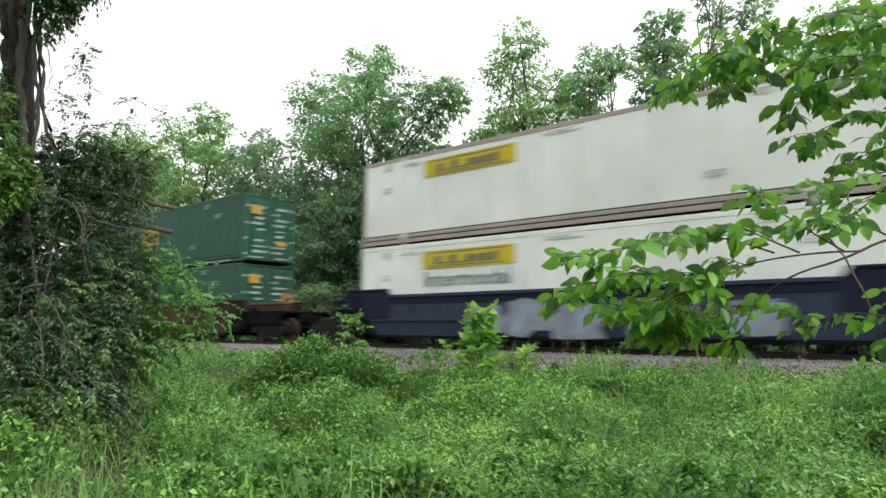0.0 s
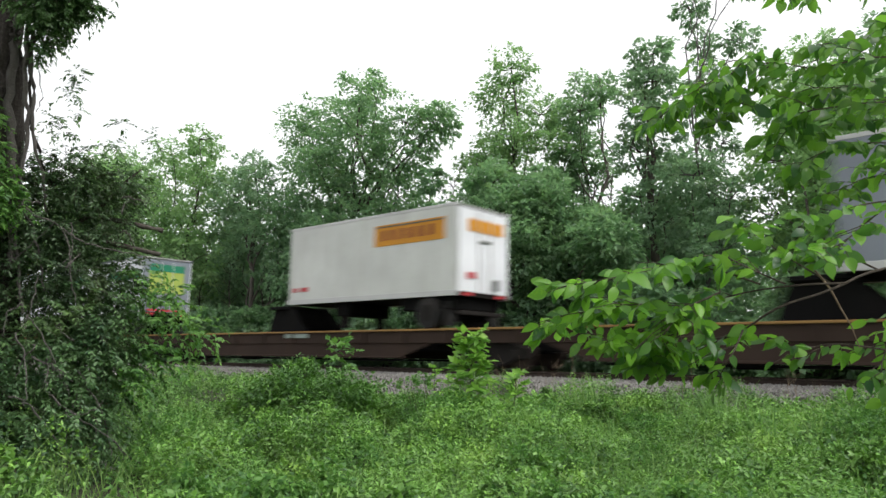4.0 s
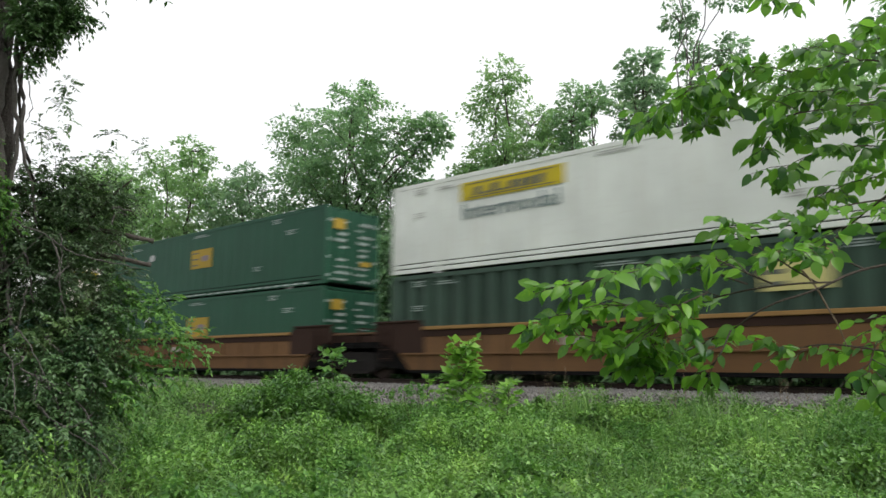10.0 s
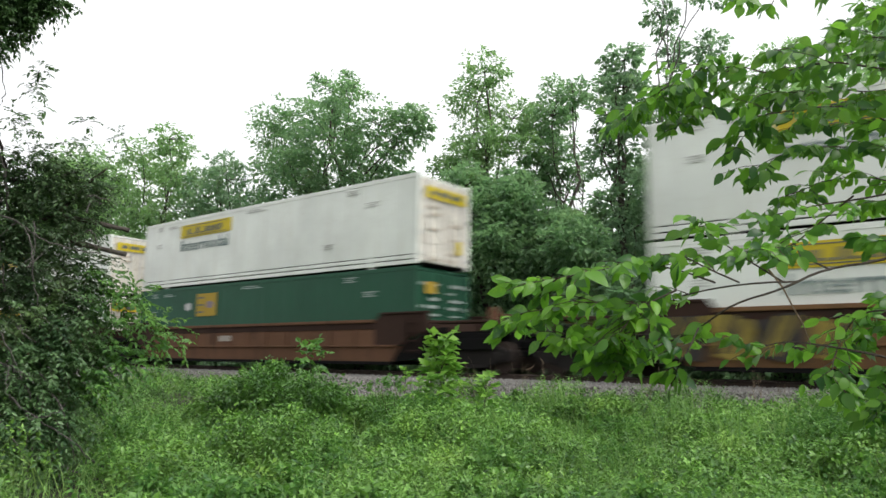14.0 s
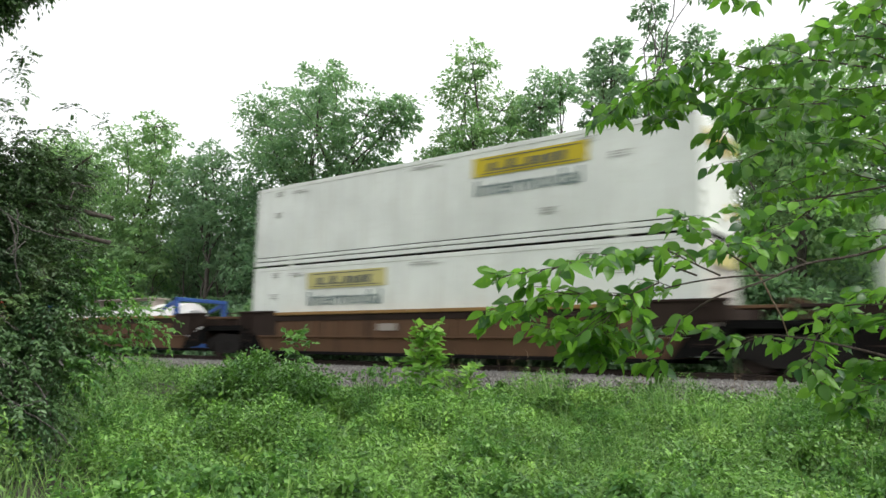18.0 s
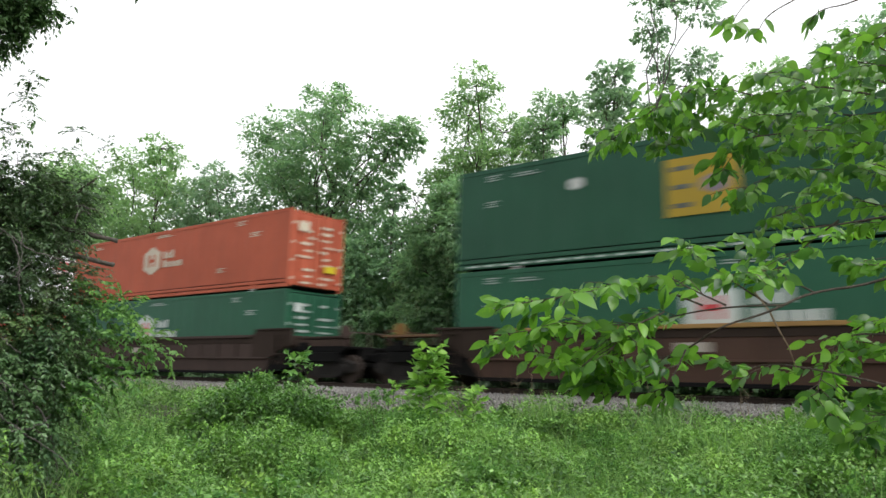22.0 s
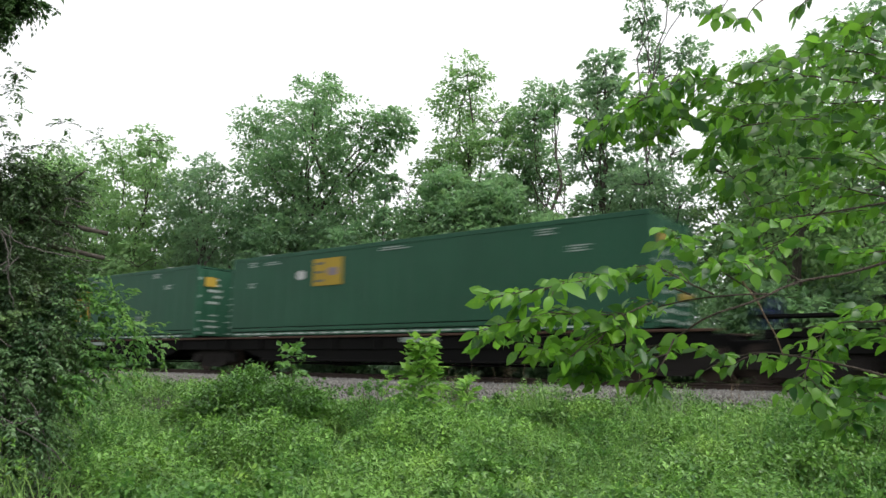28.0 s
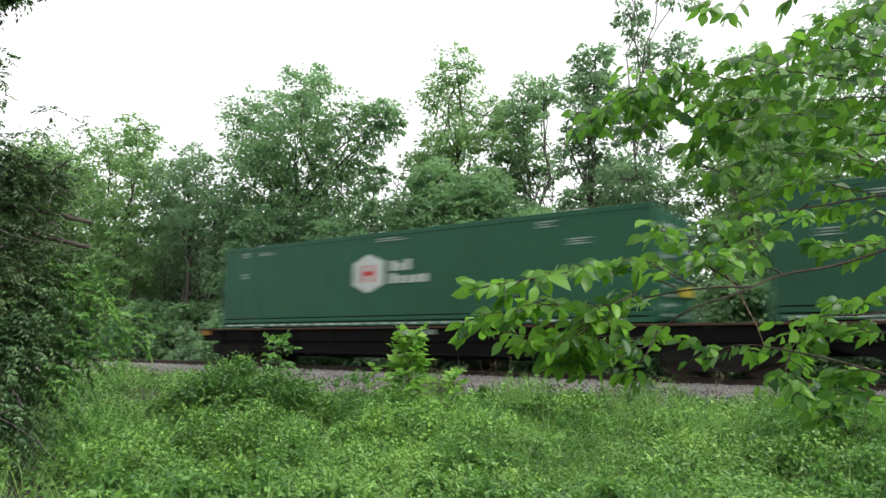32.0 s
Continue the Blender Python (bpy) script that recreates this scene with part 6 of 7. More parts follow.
    ivy = [(-9.29, 2.60, 2.62, 0.16), (-9.33, 2.71, 2.28, 0.2), (-9.30, 2.55, 3.0, 0.12), (-9.36, 2.62, 1.95, 0.22), (-9.35, 2.85, 2.05, 0.15), (-9.30, 2.5, 3.35, 0.07)]
    upper = [(-9.63, 3.34, 2.36, 0.34), (-9.46, 3.73, 2.48, 0.31), (-9.39, 4.13, 2.52, 0.25), (-9.64, 3.25, 1.88, 0.40), (-9.68, 3.73, 1.92, 0.45), (-9.59, 4.15, 2.09, 0.30), (-9.75, 3.47, 1.35, 0.47), (-9.59, 3.89, 1.31, 0.47), (-9.52, 4.28, 1.41, 0.28), (-10.07, 2.82, 2.01, 0.58), (-10.08, 2.85, 1.04, 0.58), (-9.42, 3.47, 2.58, 0.22), (-9.38, 4.36, 2.5, 0.16)]
    lower = [(-9.68, 3.50, 0.71, 0.51), (-9.50, 3.96, 0.73, 0.51), (-9.44, 4.18, 0.82, 0.33), (-9.57, 3.51, 0.10, 0.51), (-9.40, 3.97, 0.16, 0.51), (-9.36, 4.2, 0.16, 0.30), (-9.44, 3.51, -0.50, 0.51), (-9.29, 3.86, -0.45, 0.42), (-9.28, 4.05, -0.45, 0.26), (-9.23, 3.66, -0.92, 0.40), (-9.45, 3.05, -0.95, 0.45), (-9.30, 3.25, -1.05, 0.35), (-9.35, 2.75, -1.1, 0.4), (-9.36, 4.32, 0.5, 0.2), (-9.79, 2.86, 0.10, 0.58), (-9.61, 2.94, -0.73, 0.58), (-9.65, 3.13, 2.58, 0.15)]
    tops = [(-8.78, 2.74, 4.28, 0.20), (-8.75, 2.92, 4.21, 0.23), (-8.86, 2.89, 4.00, 0.16), (-8.62, 3.08, 4.38, 0.16), (-8.56, 3.23, 4.39, 0.09), (-8.58, 2.95, 4.55, 0.25), (-8.95, 2.84, 3.80, 0.07)]
    sprigs = [(-9.01, 3.33, 3.72, 0.09), (-9.09, 3.35, 3.49, 0.09), (-9.12, 3.45, 3.28, 0.06), (-9.35, 3.23, 3.16, 0.12), (-9.35, 3.34, 3.04, 0.09), (-9.13, 3.99, 3.26, 0.07), (-9.09, 4.40, 3.16, 0.07), (-9.23, 3.98, 2.97, 0.10), (-9.48, 3.25, 2.68, 0.10), (-9.38, 3.71, 2.84, 0.12), (-9.25, 4.31, 2.76, 0.10)]
    side = [(-9.05, 4.78, 1.13, 0.12), (-9.0, 4.9, 0.90, 0.12), (-9.13, 4.7, 0.95, 0.15), (-8.8, 5.05, 0.70, 0.10), (-8.6, 5.2, 0.50, 0.06), (-8.85, 4.9, 0.55, 0.10), (-9.0, 4.65, 0.28, 0.15), (-8.8, 4.8, 0.17, 0.10), (-9.16, 4.5, 0.35, 0.18), (-9.15, 4.6, 0.72, 0.16), (-9.28, 4.58, 1.29, 0.16), (-9.36, 4.35, 1.16, 0.20), (-9.0, 4.3, -0.04, 0.16)]
    # crown added above the view, widened to shade this tree and the weeds
    high = [(-9.6, 2.4, 7.5, 1.5), (-10.6, 4.0, 7.8, 1.6), (-11.6, 2.4, 7.6, 1.7), (-9.3, 3.9, 7.9, 1.3), (-10.4, 1.2, 7.2, 1.5), (-11.0, 3.0, 9.2, 1.6), (-8.3, 2.0, 7.9, 1.5), (-7.8, 3.8, 8.3, 1.4), (-7.4, 0.8, 7.7, 1.4), (-9.0, 0.4, 7.4, 1.5)]
    stem("limb", ((-8.95, 2.4, 5.6), (-9.6, 2.6, 6.8), (-10.4, 2.8, 8.8)), 0.14, 0.04, "bark")
    twigs = []
    for name, lobes, count, reach, leaf, lean, pairs, skin, label in (
            ("dark_foliage", upper, 2800, 0.32, 0.064, (0.2, 0.15, 0.15), 6, "leaf_shade", "dense drooping leaves, canopy shade put into their dark colour"),
            ("drooping_foliage", lower, 3200, 0.38, 0.072, (0.35, 0.4, -0.05), 6, "leaf_vine", "drooping sprays of dull green leaves"),
            ("ivy_foliage", ivy, 260, 0.2, 0.075, (0.2, 0.1, 0.0), 5, "leaf_bush", "bright climbing leaves on the trunk"),
            ("overhead_foliage", tops, 620, 0.18, 0.075, (0.0, 0.12, 0.0), 5, "leaf_vine", "dark leaves hanging from above"),
            ("high_foliage", high, 4200, 0.6, 0.13, (0.0, 0.0, -0.1), 5, "leaf_vine", "unseen leafy crown high overhead, added to cast shade"),
            ("loose_foliage", sprigs, 110, 0.17, 0.07, (0.0, 0.1, 0.1), 4, "leaf_vine", "thin sprigs against the sky"),
            ("side_spray", side, 190, 0.36, 0.095, (0.25, 0.6, -0.05), 6, "leaf_bush", "lighter green leafy side sprays")):
        v, f, tw = fronds(rng, lobes, count, reach, leaf, lean, pairs)
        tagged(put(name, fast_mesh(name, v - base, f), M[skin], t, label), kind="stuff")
        twigs += tw
    v, f = tube_arrays(twigs, 3)
    tagged(put("fine_twig_work", fast_mesh("fine_twig_work", v - base, f), M["twig"], t), kind="stuff")


def leaf_blade(seed):
    """One broad oval leaf with a drawn-out tip, folded at the rib and bent, base at the origin, along +x."""
    rng = random.Random(seed)
    bm = bmesh.new()
    W, bend, fold = rng.uniform(0.46, 0.60), rng.uniform(0.04, 0.30), rng.uniform(0.03, 0.12)
    prof = [(0.0, 0.02), (0.05, 0.34), (0.14, 0.66), (0.28, 0.93), (0.44, 1.0), (0.60, 0.90), (0.74, 0.64), (0.86, 0.32), (0.94, 0.10), (1.0, 0.0)]
    mid, lef, rig = [], [], []
    for u, w in prof:
        z = -bend * u * u
        mid.append(bm.verts.new((u, 0, z)))
        for row, e in ((lef, 1), (rig, -1)):
            row.append(bm.verts.new((u - 0.02 + rng.uniform(-0.008, 0.008), e * w * W * 0.5, z + fold * w + rng.uniform(-0.012, 0.012))))
    for i in range(len(prof) - 1):
        bm.faces.new((mid[i], mid[i + 1], lef[i + 1], lef[i]))
        bm.faces.new((mid[i + 1], mid[i], rig[i], rig[i + 1]))
    for fc in bm.faces:
        fc.smooth = True
    me = bpy.data.meshes.new("leaf")
    bm.to_mesh(me)
    bm.free()
    me.materials.append(M["leaf_near"])
    return me


# Boughs: how they start, the bare share of their length, how open their leaves are, and their line.
BOUGHS = []
BOUGHS.append(("main", 0.62, 0.90, ((-0.07, 2.13, 0.63), (-0.26, 2.12, 0.58), (-0.37, 2.04, 0.54), (-0.45, 1.90, 0.49), (-0.54, 1.83, 0.44), (-0.66, 1.90, 0.39), (-0.79, 1.99, 0.36), (-0.86, 1.93, 0.33), (-0.85, 1.76, 0.30))))
BOUGHS.append(("fork", 0.30, 1.00, ((-0.42, 1.91, 0.50), (-0.49, 1.83, 0.49), (-0.62, 1.93, 0.51), (-0.73, 1.94, 0.49), (-0.78, 1.80, 0.46), (-0.82, 1.66, 0.45), (-0.92, 1.63, 0.44), (-1.07, 1.71, 0.42), (-1.16, 1.72, 0.38))))
BOUGHS.append(("fork", 0.25, 1.00, ((-0.59, 1.83, 0.50), (-0.71, 1.91, 0.55), (-0.79, 1.82, 0.56), (-0.82, 1.66, 0.52), (-0.90, 1.56, 0.50), (-1.02, 1.62, 0.50))))
BOUGHS.append(("fork", 0.00, 1.00, ((-0.67, 1.78, 0.48), (-0.75, 1.70, 0.42), (-0.89, 1.79, 0.39), (-0.94, 1.76, 0.37), (-0.89, 1.59, 0.35))))
BOUGHS.append(("fork", 0.00, 1.00, ((-0.77, 1.77, 0.44), (-0.76, 1.64, 0.39), (-0.84, 1.74, 0.35), (-0.91, 1.84, 0.31))))
BOUGHS.append(("fork", 0.20, 1.10, ((-0.73, 1.84, 0.43), (-0.74, 1.71, 0.38), (-0.85, 1.83, 0.35), (-0.92, 1.89, 0.34))))
BOUGHS.append(("fork", 0.20, 1.20, ((-0.54, 1.86, 0.50), (-0.60, 1.83, 0.54), (-0.70, 1.92, 0.60), (-0.73, 1.82, 0.58))))
BOUGHS.append(("fork", 0.30, 1.30, ((-0.47, 1.98, 0.51), (-0.57, 2.01, 0.58), (-0.64, 2.03, 0.64), (-0.62, 1.86, 0.66))))
BOUGHS.append(("fork", 0.30, 1.20, ((-0.37, 2.04, 0.54), (-0.46, 2.13, 0.61), (-0.50, 2.02, 0.62), (-0.53, 1.88, 0.58))))
BOUGHS.append(("fork", 0.30, 1.60, ((-0.65, 1.87, 0.39), (-0.64, 1.75, 0.31), (-0.73, 1.85, 0.28))))
BOUGHS.append(("main", 0.62, 1.70, ((-0.10, 2.06, 0.28), (-0.25, 2.07, 0.33), (-0.40, 2.11, 0.36), (-0.52, 2.22, 0.37), (-0.60, 2.20, 0.36), (-0.65, 2.04, 0.37))))
BOUGHS.append(("main", 0.40, 1.20, ((-0.09, 2.16, 0.47), (-0.22, 2.19, 0.45), (-0.34, 2.29, 0.45), (-0.42, 2.36, 0.39), (-0.41, 2.20, 0.30), (-0.38, 2.18, 0.23))))
BOUGHS.append(("main", 0.50, 1.00, ((-0.06, 2.02, 0.74), (-0.19, 2.04, 0.72), (-0.32, 2.12, 0.74), (-0.45, 2.21, 0.74), (-0.53, 2.16, 0.71), (-0.54, 1.99, 0.70))))
BOUGHS.append(("fork", 0.10, 1.10, ((-0.32, 2.12, 0.74), (-0.41, 2.22, 0.70), (-0.44, 2.07, 0.64), (-0.47, 2.00, 0.58))))
BOUGHS.append(("main", 0.20, 0.85, ((-0.08, 2.40, 0.69), (-0.17, 2.27, 0.64), (-0.26, 2.23, 0.62), (-0.34, 2.35, 0.67))))
BOUGHS.append(("main", 0.20, 0.85, ((-0.10, 2.41, 0.43), (-0.20, 2.36, 0.40), (-0.29, 2.45, 0.43), (-0.38, 2.57, 0.41), (-0.40, 2.48, 0.36))))
BOUGHS.append(("main", 0.20, 0.85, ((-0.12, 2.51, 0.31), (-0.22, 2.46, 0.30), (-0.32, 2.54, 0.31), (-0.41, 2.67, 0.26), (-0.45, 2.59, 0.20))))
BOUGHS.append(("main", 0.20, 0.85, ((-0.13, 2.63, 0.20), (-0.24, 2.50, 0.23), (-0.33, 2.44, 0.20), (-0.39, 2.59, 0.13))))
BOUGHS.append(("main", 0.10, 0.85, ((-0.10, 2.62, 0.57), (-0.17, 2.47, 0.53), (-0.25, 2.47, 0.52), (-0.33, 2.62, 0.51))))
BOUGHS.append(("main", 0.10, 0.85, ((-0.06, 2.96, 1.26), (-0.23, 2.80, 1.29), (-0.33, 2.61, 1.28), (-0.46, 2.60, 1.31), (-0.64, 2.75, 1.38), (-0.80, 2.84, 1.47), (-0.89, 2.71, 1.44), (-0.93, 2.47, 1.31), (-1.04, 2.46, 1.23), (-1.24, 2.66, 1.26))))
BOUGHS.append(("fork", 0.00, 0.80, ((-0.87, 2.63, 1.41), (-0.90, 2.54, 1.31), (-1.02, 2.82, 1.33), (-1.00, 2.68, 1.20))))
BOUGHS.append(("fork", 0.00, 0.80, ((-0.77, 2.71, 1.42), (-0.83, 2.73, 1.38), (-0.92, 2.90, 1.38), (-0.90, 2.66, 1.26))))
BOUGHS.append(("fork", 0.00, 0.80, ((-0.96, 2.57, 1.34), (-0.95, 2.40, 1.26), (-1.10, 2.66, 1.33), (-1.16, 2.67, 1.29))))
BOUGHS.append(("fork", 0.00, 0.90, ((-0.84, 2.74, 1.44), (-0.91, 2.63, 1.42), (-1.06, 2.84, 1.50), (-1.09, 2.75, 1.42))))
BOUGHS.append(("main", 0.10, 0.85, ((-0.04, 2.72, 1.28), (-0.22, 2.73, 1.37), (-0.36, 2.88, 1.49), (-0.49, 2.99, 1.56), (-0.58, 2.84, 1.50), (-0.61, 2.61, 1.40))))
BOUGHS.append(("main", 0.10, 0.75, ((-0.07, 2.87, 1.08), (-0.25, 2.93, 1.17), (-0.38, 2.87, 1.21), (-0.48, 2.65, 1.18), (-0.57, 2.49, 1.14), (-0.68, 2.63, 1.15), (-0.80, 2.85, 1.16), (-0.78, 2.67, 1.08))))
BOUGHS.append(("main", 0.10, 0.90, ((-0.08, 2.81, 0.93), (-0.27, 2.92, 1.02), (-0.42, 3.04, 1.10), (-0.55, 2.96, 1.13), (-0.61, 2.71, 1.06), (-0.67, 2.64, 0.98), (-0.80, 2.88, 1.01))))
BOUGHS.append(("main", 0.10, 0.70, ((-0.06, 2.95, 1.20), (-0.26, 3.05, 1.31), (-0.41, 3.17, 1.39), (-0.53, 3.07, 1.41), (-0.60, 2.83, 1.33), (-0.68, 2.75, 1.29), (-0.83, 2.98, 1.34))))
BOUGHS.append(("main", 0.10, 1.00, ((-0.04, 2.86, 1.42), (-0.21, 2.75, 1.45), (-0.31, 2.82, 1.52), (-0.43, 3.03, 1.62), (-0.49, 3.01, 1.59))))
BOUGHS.append(("main", 0.10, 1.00, ((-0.09, 3.03, 0.90), (-0.28, 3.05, 0.97), (-0.45, 3.22, 1.06), (-0.61, 3.33, 1.11), (-0.68, 3.18, 1.04), (-0.71, 2.94, 0.94))))
BOUGHS.append(("main", 0.10, 0.70, ((-0.08, 2.99, 1.06), (-0.27, 3.01, 1.13), (-0.41, 3.20, 1.22), (-0.54, 3.29, 1.30), (-0.63, 3.11, 1.26), (-0.69, 2.89, 1.17))))
BOUGHS.append(("main", 0.10, 0.80, ((-0.06, 3.01, 1.33), (-0.25, 3.02, 1.43), (-0.37, 3.22, 1.55), (-0.50, 3.30, 1.60), (-0.62, 3.12, 1.55), (-0.66, 2.92, 1.42))))
BOUGHS.append(("main", 0.10, 0.80, ((-0.07, 3.24, 1.24), (-0.25, 3.13, 1.28), (-0.37, 3.21, 1.35), (-0.51, 3.41, 1.45), (-0.65, 3.42, 1.39))))
BOUGHS.append(("main", 0.10, 0.80, ((-0.09, 3.28, 1.08), (-0.27, 3.17, 1.12), (-0.38, 3.26, 1.19), (-0.54, 3.48, 1.20), (-0.65, 3.47, 1.17))))
BOUGHS.append(("main", 0.10, 0.90, ((-0.11, 3.50, 0.95), (-0.24, 3.29, 0.92), (-0.36, 3.21, 0.95), (-0.49, 3.42, 0.95))))
BOUGHS.append(("main", 0.10, 0.90, ((-0.06, 3.34, 1.52), (-0.18, 3.12, 1.51), (-0.27, 3.05, 1.54), (-0.37, 3.30, 1.60))))
BOUGHS.append(("main", 0.60, 3.00, ((-0.24, 2.60, 1.67), (-0.42, 2.48, 1.61), (-0.48, 2.28, 1.49), (-0.53, 2.37, 1.49), (-0.62, 2.63, 1.56))))
BOUGHS.append(("fork", 0.70, 2.50, ((-0.41, 2.43, 1.59), (-0.57, 2.56, 1.67), (-0.65, 2.51, 1.62), (-0.62, 2.27, 1.43))))
BOUGHS.append(("main", 0.75, 3.00, ((-0.19, 2.66, 1.64), (-0.34, 2.59, 1.58), (-0.37, 2.35, 1.45), (-0.41, 2.38, 1.43))))
BOUGHS.append(("main", 0.20, 1.20, ((-0.03, 2.73, 1.46), (-0.16, 2.54, 1.44), (-0.24, 2.44, 1.41), (-0.32, 2.65, 1.49))))


def build_near_tree():
    """The young tree beside the camera, whose boughs reach into the view."""
    rng = np.random.default_rng(31)
    t = tagged(new("young_elm_tree"), "young tree reaching in with broad bright green leaves", "tree")
    base = np.array([1.6, 3.3, -1.35])
    t.location = base
    stem = limb(rng, base, (1.5, 3.2, 1.0), 0.07, 0.05, 6, 0.08) + limb(rng, (1.5, 3.2, 1.0), (1.3, 3.1, 2.9), 0.045, 0.02, 5, 0.1)[1:]
    v, f = tube_arrays([stem], 8)
    put("trunk", fast_mesh("trunk", v - base, f), M["bark"], t)
    stem = np.array(stem)
    blades = [leaf_blade(s) for s in range(10)]
    spots, twigs = [], []
    for kind, bare, loose, pts in BOUGHS:
        p = np.array(pts, float)
        far = np.linalg.norm(p[-1]) > 2.7
        lead = 0.0
        if kind == "main":
            k = int(np.argmin(np.abs(stem[:, 2] - (p[0, 2] - rng.uniform(0.2, 0.9)))))
            mid = stem[k, :3] * 0.5 + p[0] * 0.5 + rng.normal(0, 0.08, 3) + np.array([0, 0, 0.1])
            lead = np.linalg.norm(p[0] - mid) + np.linalg.norm(mid - stem[k, :3])
            p = np.concatenate([stem[k:k + 1, :3], mid[None], p])
        p[1:-1] += rng.normal(0, 0.02 if far else 0.007, p[1:-1].shape)
        for _ in range(2):
            q = np.empty((2 * len(p) - 2, 3))
            q[0::2], q[1::2] = p[:-1] * 0.75 + p[1:] * 0.25, p[:-1] * 0.25 + p[1:] * 0.75
            p = np.concatenate([p[:1], q, p[-1:]])
        n = len(p)
        thick = (0.0052 if bare > 0.6 else 0.0045) if kind == "main" else 0.0028
        v, f = tube_arrays([[(*p[i], thick + (0.001 - thick) * i / (n - 1)) for i in range(n)]], 6)
        put("branch", fast_mesh("branch", v - base, f), M["twig"], t)
        cum = np.concatenate([[0], np.cumsum(np.linalg.norm(np.diff(p, axis=0), axis=1))])
        total = cum[-1]
        s, flip = lead + bare * (total - lead), 1
        while s < total:
            at = np.array([np.interp(s, cum, p[:, i]) for i in range(3)])
            i = min(int(np.searchsorted(cum, s)), n - 1)
            d = unit(p[i] - p[max(i - 1, 0)])
            side = unit(np.cross(d, [0, 0, 1.0])) * flip
            if rng.random() < 0.62:
                reach = rng.uniform(0.05, 0.15) * min(1.0, 0.35 + (total - s) * 3)
                tip = at + (side * 0.75 + d * 0.75 + np.array([0, 0, rng.uniform(-0.5, 0.3)])) * reach
                twigs.append([(*at, 0.0015), (*((at + tip) / 2 + np.array([0, 0, 0.06 * reach])), 0.0012), (*tip, 0.0008)])
                dd = unit(tip - at)
                k = int(rng.integers(4, 7))
                for j in range(k):
                    w = (j + 1) / k
                    sd = unit(np.cross(dd, [0, 0, 1.0])) * (1 if j % 2 else -1)
                    spots.append((at + (tip - at) * w, dd * (0.65 if j < k - 1 else 1.5) + sd * (0.85 if j < k - 1 else 0), far))
            else:
                spots.append((at, d * 0.6 + side * 0.9, far))
            flip = -flip
            s += rng.uniform(0.014, 0.034) * loose * (1.5 if far else 0.7)
        spots.append((p[-1], unit(p[-1] - p[-2]), far))
    hang = limb(rng, (-0.49, 1.92, 0.54), (-0.46, 1.94, 0.49), 0.003, 0.0025, 2, 0.02) + limb(rng, (-0.46, 1.94, 0.49), (-0.42, 2.01, 0.35), 0.0025, 0.0015, 3, 0.05)[1:]
    v, f = tube_arrays([hang], 5)
    put("dead_stem", fast_mesh("dead_stem", v - base, f), M["straw"], t, "dry pale bent stem")
    v, f = tube_arrays(twigs, 5)
    tagged(put("fine_twig_work", fast_mesh("fine_twig_work", v - base, f), M["twig"], t), kind="stuff")
    spots.sort(key=lambda q: q[0][0])
    V, F, b0 = [], [], 0
    for i, (at, d, far) in enumerate(spots):
        d = unit(unit(np.array(d)) + rng.normal(0, 0.22, 3) + np.array([0, 0, rng.uniform(-1.1, -0.15) if far else rng.uniform(-0.7, 0.05)]))
        size = (rng.uniform(0.040, 0.070) if far else rng.uniform(0.032, 0.058)) * (1.3 if rng.random() < 0.06 else 1.0)
        up = Vector((rng.normal(0.1, 0.55), rng.normal(-0.45, 0.55), rng.uniform(0.0, 1.0))).normalized()
        x = Vector(d)
        y = up.cross(x).normalized()
        m = Matrix((x, y, x.cross(y))).transposed().to_4x4()
        m = Matrix.Translation(Vector(at - base)) @ m @ Matrix.Diagonal((size, size * rng.uniform(0.85, 1.15), size, 1))
        me = blades[i % 10]
        if i < 320:
            ob = new("leaf", me)
            ob.parent = t
            ob.matrix_basis = m
            continue
        co = np.array([q.co for q in me.vertices]) @ np.array(m.to_3x3()).T + np.array(m.translation)
        q4 = np.array([q.vertices[:] for q in me.polygons]) + b0
        F += [q4[:, [0, 1, 2]], q4[:, [0, 2, 3]]]
        V.append(co)
        b0 += len(co)
    tagged(put("leaves", fast_mesh("leaves", np.concatenate(V), np.concatenate(F)), M["leaf_near"], t), kind="stuff")


MOUNDS = []
_spot = random.Random(55)
while len(MOUNDS) < 270:
    _x, _y = _spot.uniform(-26, 3), _spot.uniform(1.5, 14.4)
    _r = _spot.uniform(0.35, 1.05)
    MOUNDS.append((_x, _y, _r, _r * _spot.uniform(0.45, 0.8)))


def weed_height(x, y):
    """Height of the tangle: rounded mounds with hollows between them, taller towards the track."""
    x, y = np.asarray(x, float), np.asarray(y, float)
    h = np.full(x.shape, 0.12)
    for a, b, r, t in MOUNDS:
        q = 1 - ((x - a) ** 2 + (y - b) ** 2) / (r * r)
        h = np.maximum(h, np.where(q > 0, 0.06 + t * np.sqrt(np.maximum(q, 0)), 0))
    return h + 0.14 * np.clip((y - 11.5) / 2.5, 0, 1) * np.clip((x + 11) / 4, 0, 1) + 0.04 * np.sin(x * 6.3 + y * 5.1)


